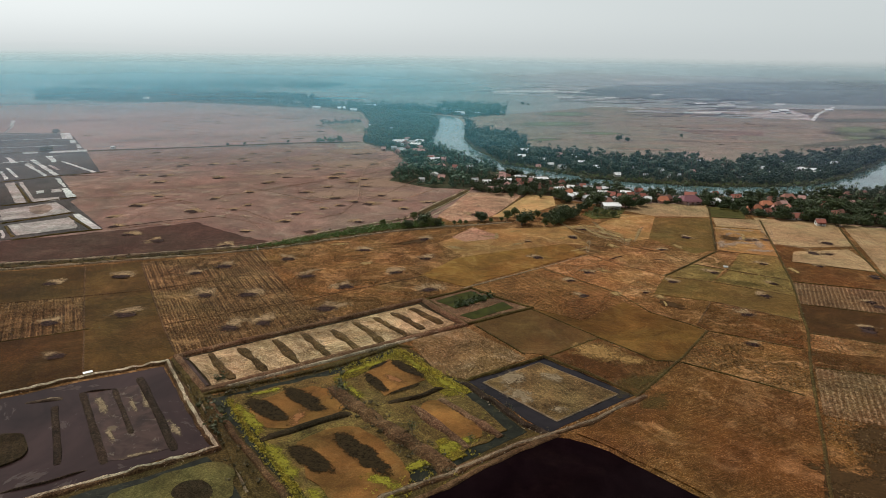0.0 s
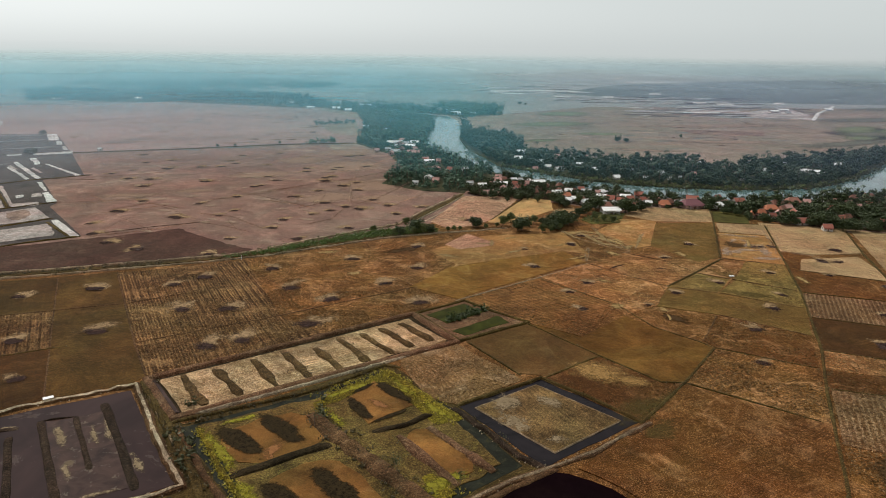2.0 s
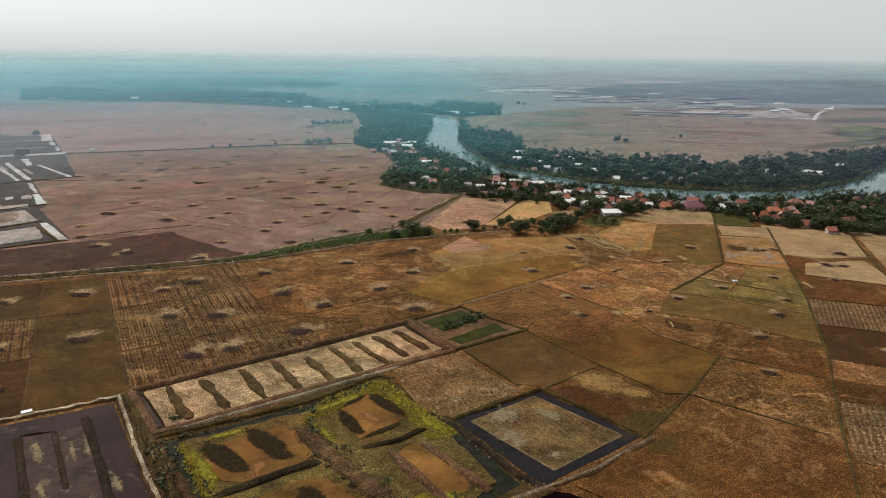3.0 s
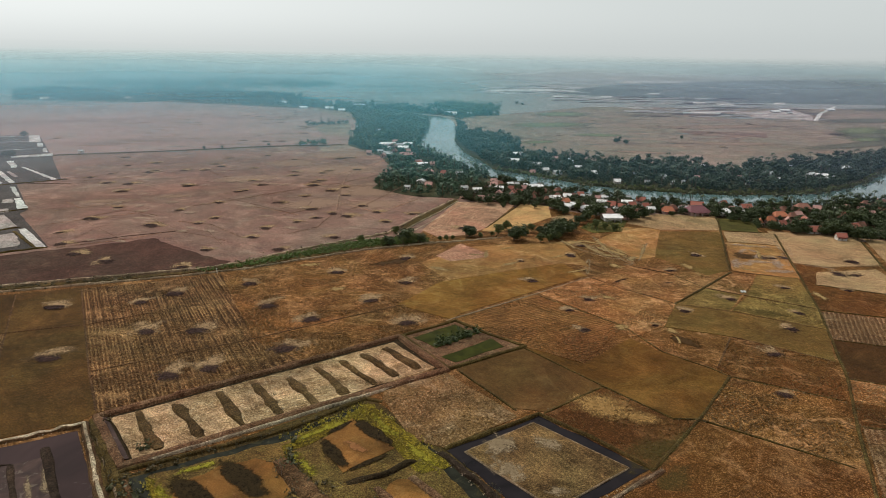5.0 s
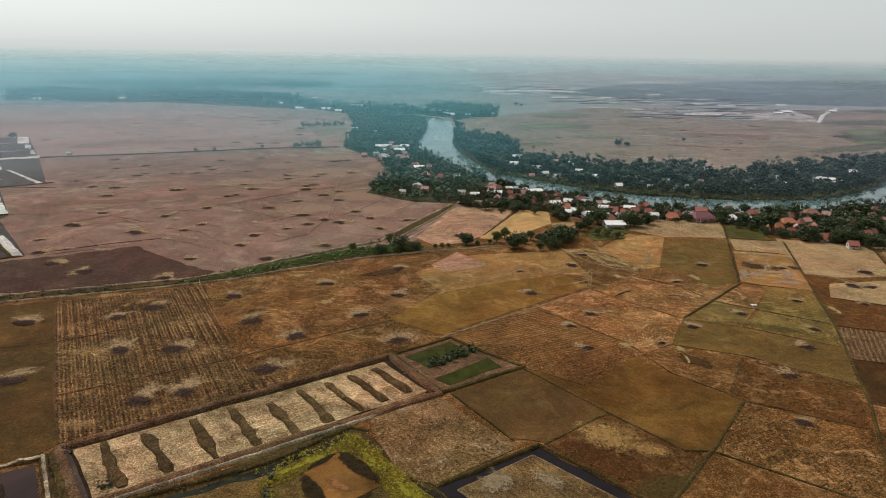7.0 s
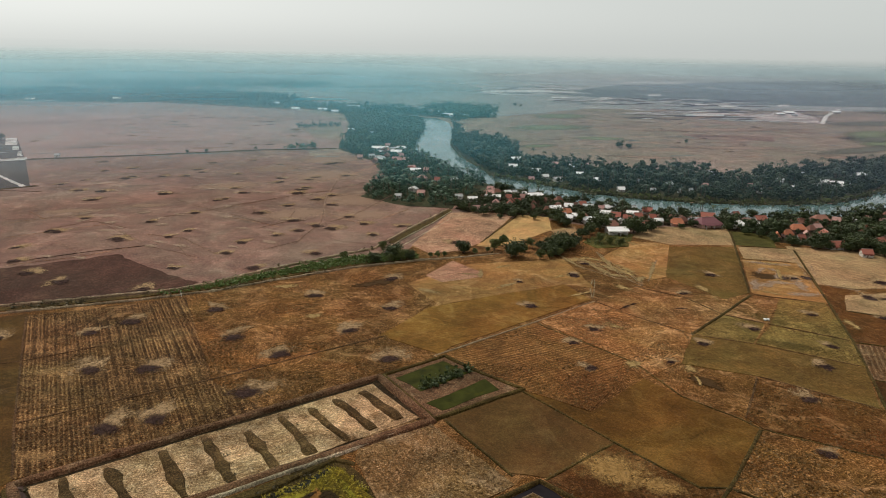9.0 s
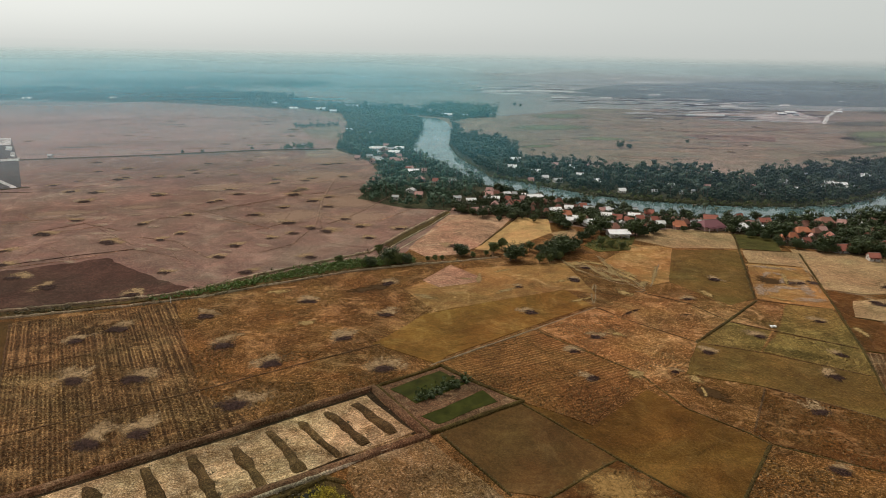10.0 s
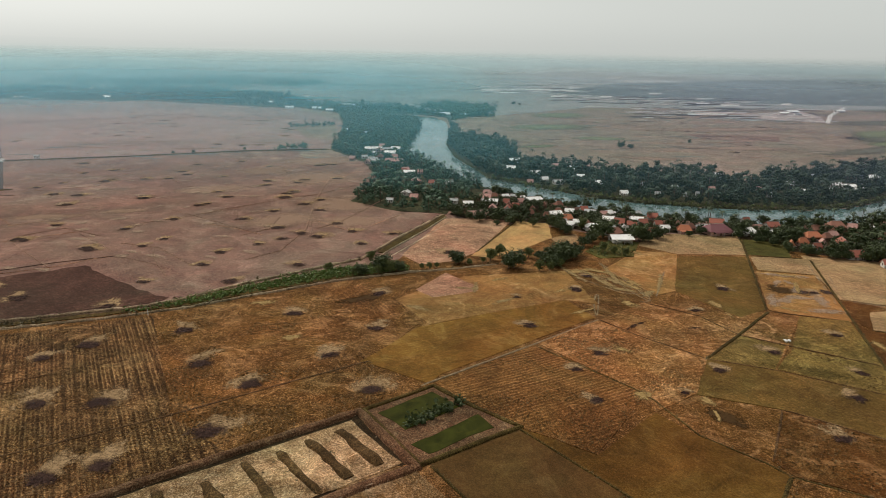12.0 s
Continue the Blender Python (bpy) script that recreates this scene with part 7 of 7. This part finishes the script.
for a, b, w in (((-81, 149.7), (-71.7, 155.2), 2.4), ((-102.7, 183.1), (-92.6, 169.1), 3.0), ((-91.7, 189.4), (-82.8, 173.5), 3.5), ((-76.3, 169.5), (-68.5, 160), 3.0), ((-91.2, 165.1), (-84.9, 155.9), 2.0), ((-92.6, 182.2), (-85.6, 171.4), 2.0), ((-118.1, 179.2), (-112.4, 181.2), 1.5)):
    smear("silt_crust", "thin pale silt crust on dark water", a, b, w, SILT_MESH, 0.32)
for a, b, w in (((-62.5, 181.9), (-46.3, 160.5), 5), ((-47.4, 160.5), (-31.7, 137.9), 6), ((-32.3, 140.9), (-21, 126.1), 7), ((-35.8, 194.9), (-14.7, 212.3), 4), ((-14.9, 216), (-2, 197.7), 6), ((-3.8, 200.9), (8.4, 184.4), 5), ((-2, 152.4), (7.7, 162.5), 6), ((-10.9, 145.5), (0.2, 152.5), 5), ((-33.4, 195), (-22.3, 181.9), 5), ((-21, 145.7), (-6.6, 138.5), 6)):
    smear("weed_mat", "yellow green mat of water weed", a, b, w, ALGA_MESH, 0.5)
# dark smears over the fields, most of them at the near right corner
DARKSOIL_MESH = patch_mesh("dark_soil", scatter("dark_bare_soil", (0.042, 0.022, 0.008), (0.075, 0.040, 0.014), 0.45), 10, 0.02)
for a, b, w in (((156.3, 374.4), (169.8, 375.1), 16), ((-28.5, 350.5), (-5.9, 363.2), 8), ((90.2, 270.5), (100.3, 261.4), 9), ((99.8, 148.5), (105.7, 134), 34), ((87.2, 140.6), (91.1, 129.7), 30), ((106.6, 153.6), (118.1, 147.4), 26), ((98.6, 153.5), (97.4, 140.8), 20), ((113, 168.5), (123.1, 161.1), 20)):
    smear("dark_patch", "dark patch of bare soil", a, b, w, DARKSOIL_MESH, 0.31)
for a, b, w in (((67.5, 393), (91.5, 399.6), 9), ((89.9, 392.3), (103.6, 367), 7), ((88.4, 361), (94.7, 349.6), 6), ((-62, 349.2), (-48.4, 352.6), 8), ((-42, 314.5), (-33.1, 319.4), 7), ((71.4, 276.7), (79.3, 280.4), 9), ((170.8, 321.7), (169.8, 308.3), 5)):
    smear("spread_straw", "spread of pale straw on a field", a, b, w, STRAW_MESH, 0.32)
GRASS_MESH = patch_mesh("grass", scatter("thin_grass", (0.14, 0.165, 0.085), (0.20, 0.21, 0.12), 0.35), 11, 0.02)
ROSE_MESH = patch_mesh("rose_soil", scatter("rose_soil", (0.25, 0.165, 0.12), (0.31, 0.215, 0.16), 0.35), 12, 0.02)
DULL_MESH = patch_mesh("dull_grass", scatter("dull_grass", (0.105, 0.105, 0.075), (0.16, 0.145, 0.105), 0.4), 13, 0.02)
for a, b, w in (((90.8, 981.6), (230.4, 1032.6), 70), ((520, 870), (610, 1010), 70), ((560, 880), (660, 1010), 60), ((530, 930), (640, 1040), 60), ((500, 860), (560, 900), 40), ((95, 804.2), (146, 831.4), 26), ((163.6, 892.8), (243.5, 889.7), 40), ((151.5, 1141.5), (259.4, 1212.4), 90)):
    smear("thin_grass", "thin dull green grass on the plain", a, b, w, GRASS_MESH, 0.4)
for a, b, w in (((266.6, 822.9), (418.5, 828.7), 36), ((267.8, 982), (538.7, 1041), 50), ((170.2, 753.4), (263.9, 736), 22)):
    smear("bare_soil", "bare rose brown soil on the plain", a, b, w, ROSE_MESH, 0.38)
for a, b, w in (((576.1, 1097.5), (812.5, 1168.7), 80), ((392.8, 776), (588.7, 881), 40), ((755.1, 1341.6), (1027.7, 1386.6), 100), ((509.4, 908.4), (632.6, 949), 60)):
    smear("dull_grass", "dull brown green grass on the plain", a, b, w, DULL_MESH, 0.42)
FAN_MESH = patch_mesh("trodden_straw", scatter("trodden_straw", (0.19, 0.125, 0.050), (0.40, 0.285, 0.135), 0.35, 0.7), 19, 0.02)
for a, b, w in (((70, 411), (80, 378), 3), ((80, 398), (94, 366), 5), ((92, 412), (95, 370), 4), ((84, 376), (102, 367), 5), ((88, 392), (98, 372), 6), ((76, 402), (90, 386), 4), ((100, 362), (106, 372), 5), ((107, 366), (118, 396), 3), ((31, 380), (29, 362), 3), ((18, 372), (30, 370), 3), ((36, 352), (46, 360), 4), ((0, 350), (12, 344), 5)):
    smear("trodden_straw", "pale trodden straw along trails over a field", a, b, w, FAN_MESH, 0.33)
MEADOWGRASS_MESH = patch_mesh("field_grass", scatter("field_grass", (0.062, 0.046, 0.012), (0.115, 0.085, 0.026), 0.4, 0.5), 18, 0.02)
for a, b, w in (((53.6, 185.1), (67.9, 202.5), 12), ((69.9, 190.9), (56.0, 172.1), 9), ((60, 190), (78, 208), 5), ((120, 300), (150, 290), 9), ((128, 330), (150, 310), 9)):
    smear("field_grass", "thin olive grass growing on a stubble field", a, b, w, MEADOWGRASS_MESH, 0.35)
DUST_MESH = patch_mesh("pale_straw", scatter("pale_straw", (0.26, 0.17, 0.12), (0.46, 0.34, 0.24), 0.2, 0.55), 15, 0.02)
BLEACH_MESH = patch_mesh("bleached_soil", scatter("bleached_soil", (0.27, 0.17, 0.115), (0.40, 0.27, 0.19), 1.0, 0.65), 17, 0.02)
for a, b, w in (((-110, 600), (-50, 640), 60), ((-80, 540), (-20, 520), 40), ((-120, 690), (-60, 720), 50), ((-60, 480), (-15, 490), 30), ((-150, 640), (-105, 660), 40), ((-95, 470), (-60, 500), 30), ((-170, 560), (-120, 585), 24), ((-235, 480), (-195, 490), 14), ((-190, 500), (-165, 505), 12)):
    smear("bleached_soil", "sun bleached pale soil on the plain", a, b, w, BLEACH_MESH, 0.10)
for a, b, w in (((161, 378), (170, 388), 4), ((169, 388), (173.5, 379), 4), ((173, 381), (166, 368), 4), ((150, 356), (166, 366), 9), ((148, 350), (158, 372), 7), ((177, 374), (171, 350), 7), ((160, 350), (178, 348), 7), ((160, 397), (188, 390), 6), ((158, 366), (176, 362), 6)):
    smear("pale_straw", "pale grey straw trodden over a field", a, b, w, DUST_MESH, 0.36)
rng = random.Random(123)
for region, count in (([(-182.3, 384.2), (-294.6, 602.8), (-88.1, 727.1), (-49.9, 624.1), (-62.9, 513.9), (-77.4, 404.1)], 46), ([(-194, 420.8), (-282.5, 571.6), (-116.6, 833.9), (-58.4, 588.8), (-49.3, 438.4), (-110.1, 397.2)], 34)):
    for x, y in rng.sample(spots(region, 13, count), count):
        smear("pale_straw", "pale streak of straw on the plain", (x, y), (x + rng.uniform(6, 15), y + rng.uniform(-7, 7)), rng.uniform(4.0, 9.0), DUST_MESH, 0.34)
for a, b, w in (((-2, 154), (5.3, 158.3), 7), ((3.1, 158.3), (10.8, 162.6), 5), ((-14.5, 131.4), (-8.3, 137), 8), ((-58.5, 182), (-46.6, 189.5), 4), ((-8.4, 199.7), (-6.9, 209.1), 5)):
    smear("weed_mat", "yellow green mat of water weed", a, b, w, ALGA_MESH, 0.56)
for a, b, w in (((92.8, 279), (93.1, 270.4), 5), ((93.3, 271.7), (92.3, 260.9), 1.6), ((73.7, 314), (80.7, 307.8), 6), ((81.8, 400.6), (95.5, 391.2), 5), ((94.5, 392.8), (104.8, 370.4), 5), ((169.2, 395.9), (181.5, 391.5), 4), ((176.2, 391.3), (166.8, 363.1), 3), ((146.8, 355.9), (163.8, 344.2), 3), ((63.1, 340.8), (78.4, 350.3), 3), ((35.1, 379.3), (47, 386), 4), ((61.7, 366), (71.1, 372), 4)):
    smear("spread_straw", "spread of pale straw on a field", a, b, w, STRAW_MESH, 0.38)
for a, b, w in (((16.5, 193.4), (28.4, 201), 11), ((19.9, 190.5), (27.6, 181.9), 9), ((30.7, 201.1), (40.2, 194.9), 7), ((31.2, 178.6), (37.9, 177.4), 5)):
    smear("silt_crust", "pale cracked crust on grey silt", a, b, w, SILT_MESH, 0.42)
smear("red_mud", "orange red streak of wet mud", (-19, 198.8), (-11, 192.1), 3.5, REDMUD_MESH, 0.6)
smear("red_mud", "orange red streak of wet mud", (-41.1, 164.5), (-39.4, 176.9), 5, REDMUD_MESH, 0.6)
GOLDEN_MESH = patch_mesh("golden_straw", scatter("golden_straw", (0.19, 0.100, 0.026), (0.42, 0.255, 0.095), 0.55, 0.75, 0.8, 1.0), 20, 0.02)
for a, b, w in (((44, 222.1), (64, 215.3), 15), ((52, 226), (58, 210), 11), ((56.8, 215.2), (70, 209), 7)):
    smear("golden_straw", "golden straw spread over a red brown field", a, b, w, GOLDEN_MESH, 0.34)
for a, b, w in (((109, 432.3), (119.9, 422.8), 7), ((126.2, 363.2), (127.4, 348.2), 5), ((127.4, 348.2), (128.6, 338.3), 2)):
    smear("spread_straw", "spread of pale straw on a field", a, b, w, STRAW_MESH, 0.34)
for a, b, w in (((180.8, 375.7), (183.1, 367.2), 8), ((209.6, 368.5), (216.4, 361.7), 8), ((190.7, 346.3), (199.8, 341.7), 5), ((168.2, 375), (173.8, 366.7), 10), ((203.8, 310.4), (205.3, 304.4), 6), ((179.4, 269.5), (183.8, 261.9), 7), ((157.8, 243.8), (165.7, 236.3), 9)):
    smear("old_ash", "old dark ash spread on straw stubble", a, b, w, OLD_ASH_MESH, 0.33)


def straw_heap(spot, size, z=0.3):
    root = tagged(new("burnt_straw_heap"), "dark burnt straw heap with pale loose straw beside it", "straw heap", "burnt straw heaps")
    root.location = (spot[0], spot[1], z)
    rng = random.Random(int(spot[0] * 31 + spot[1] * 17))
    ash = part("ash", ASH_MESH, None, root)
    s = size * rng.uniform(0.85, 1.2)
    ash.scale, ash.rotation_euler = (s * rng.uniform(1.2, 1.6), s * rng.uniform(0.95, 1.3), s), (0, 0, rng.uniform(-0.5, 0.5))
    for i in range(rng.choice((1, 2, 2))):
        chaff = part("loose_straw", CHAFF_MESH, None, root, "pale loose straw")
        a = rng.uniform(0.6, 2.9)
        chaff.location = (math.cos(a) * s * 0.8, math.sin(a) * s * 1.2, -0.02 - 0.006 * i)
        chaff.scale, chaff.rotation_euler = (s * rng.uniform(1.8, 3.2), s * rng.uniform(1.2, 2.0), s), (0, 0, rng.uniform(0, 3))


for spot in ((-123, 245.8), (-145.4, 291), (-113.7, 297.9), (-99.6, 268.6), (-81.7, 269.7), (-79, 234.2), (-67.5, 239.9), (-104, 308.8), (-62.1, 296), (-42.4, 282.2), (-46.6, 255.6), (-76.8, 321.6), (-21.8, 303), (-5.4, 279.7), (-41, 339), (-8.5, 326), (-147.4, 236.6), (-128.9, 208.5), (-171.1, 280.7), (-146, 291.3)):
    straw_heap(spot, 3.8)
for spot in ((68.8, 307.1), (58.7, 294.6), (60.5, 274.7), (105, 295.2), (88.2, 279.6), (116.3, 347.7), (129.5, 309.1), (159.1, 324.6), (150.8, 294.3), (139.3, 277.6), (122.2, 255.2), (111.4, 226.3), (194.9, 346.8), (187, 322.2), (46.9, 360.5), (73.5, 369.6), (47.7, 330.4), (175.2, 370.6), (137.6, 373.5), (213.3, 366), (202.9, 343.8), (181.6, 271.2), (163.4, 242.7), (203.3, 304.3), (82, 388.7), (72.6, 371.8), (137.9, 374.6)):
    straw_heap(spot, 2.6)
for spot in ((-129.1, 440.7), (-95.8, 398.6), (-76.2, 375.3), (-112.2, 373.3), (-138.1, 520), (-140.1, 483.1), (-138.3, 562.3), (-126.7, 545.5), (-91, 560), (-87.1, 506.7), (-101.2, 485.8), (-78.5, 433.8), (-93.1, 418.6), (-60.1, 456.2), (-68.4, 444.5), (-44.1, 478.5), (-51.7, 400), (-25.9, 437.1), (-111.5, 587.7), (-151.7, 619), (-189.3, 672.4), (-157.9, 690.2), (-128.3, 668.3), (-87.2, 610.2), (-64, 540.9), (-72.4, 527.5), (-11.2, 457.4), (-114.5, 344.5), (-180.1, 539.5), (-64.3, 618.1), (-84, 678.2), (-33.1, 461.4), (19.2, 423.6), (-10.5, 362.5)):
    straw_heap(spot, 3.4, 0.26)
for spot in ((-198.2, 433.7), (-202.5, 402.8), (-158, 420), (-190.4, 380.8), (-226.4, 544.1), (-153.1, 351.7), (-173.8, 363), (-180.2, 538.7), (-231.1, 593.6), (-244.3, 639.1), (-206.6, 604.6), (-261.4, 625.2), (-348, 1008.3), (-414.5, 792.7), (-242.9, 545.5), (-228.9, 601.7), (-182.3, 624.6), (-181.2, 537.4), (-183.7, 790.9), (-283.2, 669.1), (-86.9, 566.3), (-51.2, 449.4), (-202.8, 435.9), (-161.5, 422.4)):
    straw_heap(spot, 4.0, 0.26)
rng = random.Random(91)
for region, count in (([(-348.6, 718.2), (-108.9, 792.2), (-220.9, 1191.9), (-525.5, 1200.1)], 34), ([(105.1, 779.9), (326, 769.2), (552, 1103.2), (151.5, 1141.5)], 22), ([(-191.9, 383.7), (-294.6, 602.8), (-88.1, 727.1), (-49.9, 624.1), (-66, 419.8)], 16)):
    for p in rng.sample(spots(region, 17, count), count):
        straw_heap(p, rng.uniform(2.6, 4.4), 0.26)
# dark L-shaped ash marks
for a, b, w in (((83, 327.2), (89.7, 334), 1.9), ((88.2, 332.9), (93.7, 336.2), 1.5), ((105.1, 329), (112.4, 330.7), 1.9)):
    smear("ash_streak", "dark streak of burnt straw", a, b, w, ASH_MESH, 0.36)

# ---- hut by the dark pond ----
hut = tagged(new("hut"), "small open hut with a white roof beside the dark pond", "hut")
hut.location, hut.rotation_euler, hut.scale = (*(-111.4, 195.2), 0.5), (0, 0, 0.6), (0.7, 0.7, 0.45)
bm = bmesh.new()
box(bm, -2.0, 2.0, -1.1, 1.1, 2.0, 2.12)
part("roof", bm, ROOF_WHITE, hut)
for x in (-1.8, 1.8):
    for y in (-0.9, 0.9):
        bm = bmesh.new()
        box(bm, x - 0.06, x + 0.06, y - 0.06, y + 0.06, -0.5, 2.0)
        part("post", bm, TRUNK, hut)
bm = bmesh.new()
box(bm, -1.7, 1.7, -0.8, 0.8, 0.25, 0.35)
part("floor_deck", bm, WALL_WOOD, hut)


# ---- saplings, post and sack ----
SAPLING = None
for spot, size in (((-8.3, 162.9), 1.0), ((7.8, 157.1), 0.9), ((19.7, 173.8), 0.8), ((-7.6, 162.5), 1.0), ((8, 157.3), 0.9), ((-7.7, 161.5), 0.9), ((-31.5, 182.8), 1.2)):
    m = pose(*spot, 0.9, 0, 0, size * 360) @ Matrix.Scale(size, 4)
    if SAPLING is None:
        rng = np.random.default_rng(17)
        SAPLING = tagged(new("sapling"), "thin nearly bare sapling on a pond bank", "sapling", "saplings on the banks")
        part("trunk", trunk_mesh(rng, 2.6, 0.07, 7), None, SAPLING)
        heap = Heap()
        leaves(heap, rng, np.array((0, 0, 2.9)) + rng.normal(size=(60, 3)) * (0.6, 0.6, 0.7), 0.16)
        part("crown", heap.mesh("crown", LEAF_NEAR), None, SAPLING)
        SAPLING.matrix_basis = m
    else:
        copy_thing(SAPLING, m)
bm = bmesh.new()
bmesh.ops.create_cone(bm, cap_ends=True, segments=8, radius1=0.16, radius2=0.13, depth=2.4)
bmesh.ops.translate(bm, verts=bm.verts[:], vec=(0, 0, 1.2))
post = tagged(new("post", from_bm("post", bm, WALL_WHITE)), "white painted post on the canal bank", "post")
post.location = (*(-94.9, 335.5), 0.4)
rng = np.random.default_rng(4)
for dx, dy, size in ((0, 0, 0.85), (1.35, 0.3, 0.7)):
    heap = Heap()
    clump(heap, rng, (0, 0, size * 0.55), size, 0.7)
    sack = tagged(new("straw_sack", heap.mesh("straw_sack", ROOF_WHITE, True)), "filled white sack lying at a plot corner", "sack", "sacks at the plot corner")
    x, y = (137.8, 318.5)
    sack.location = (x + dx, y + dy, 0.2)
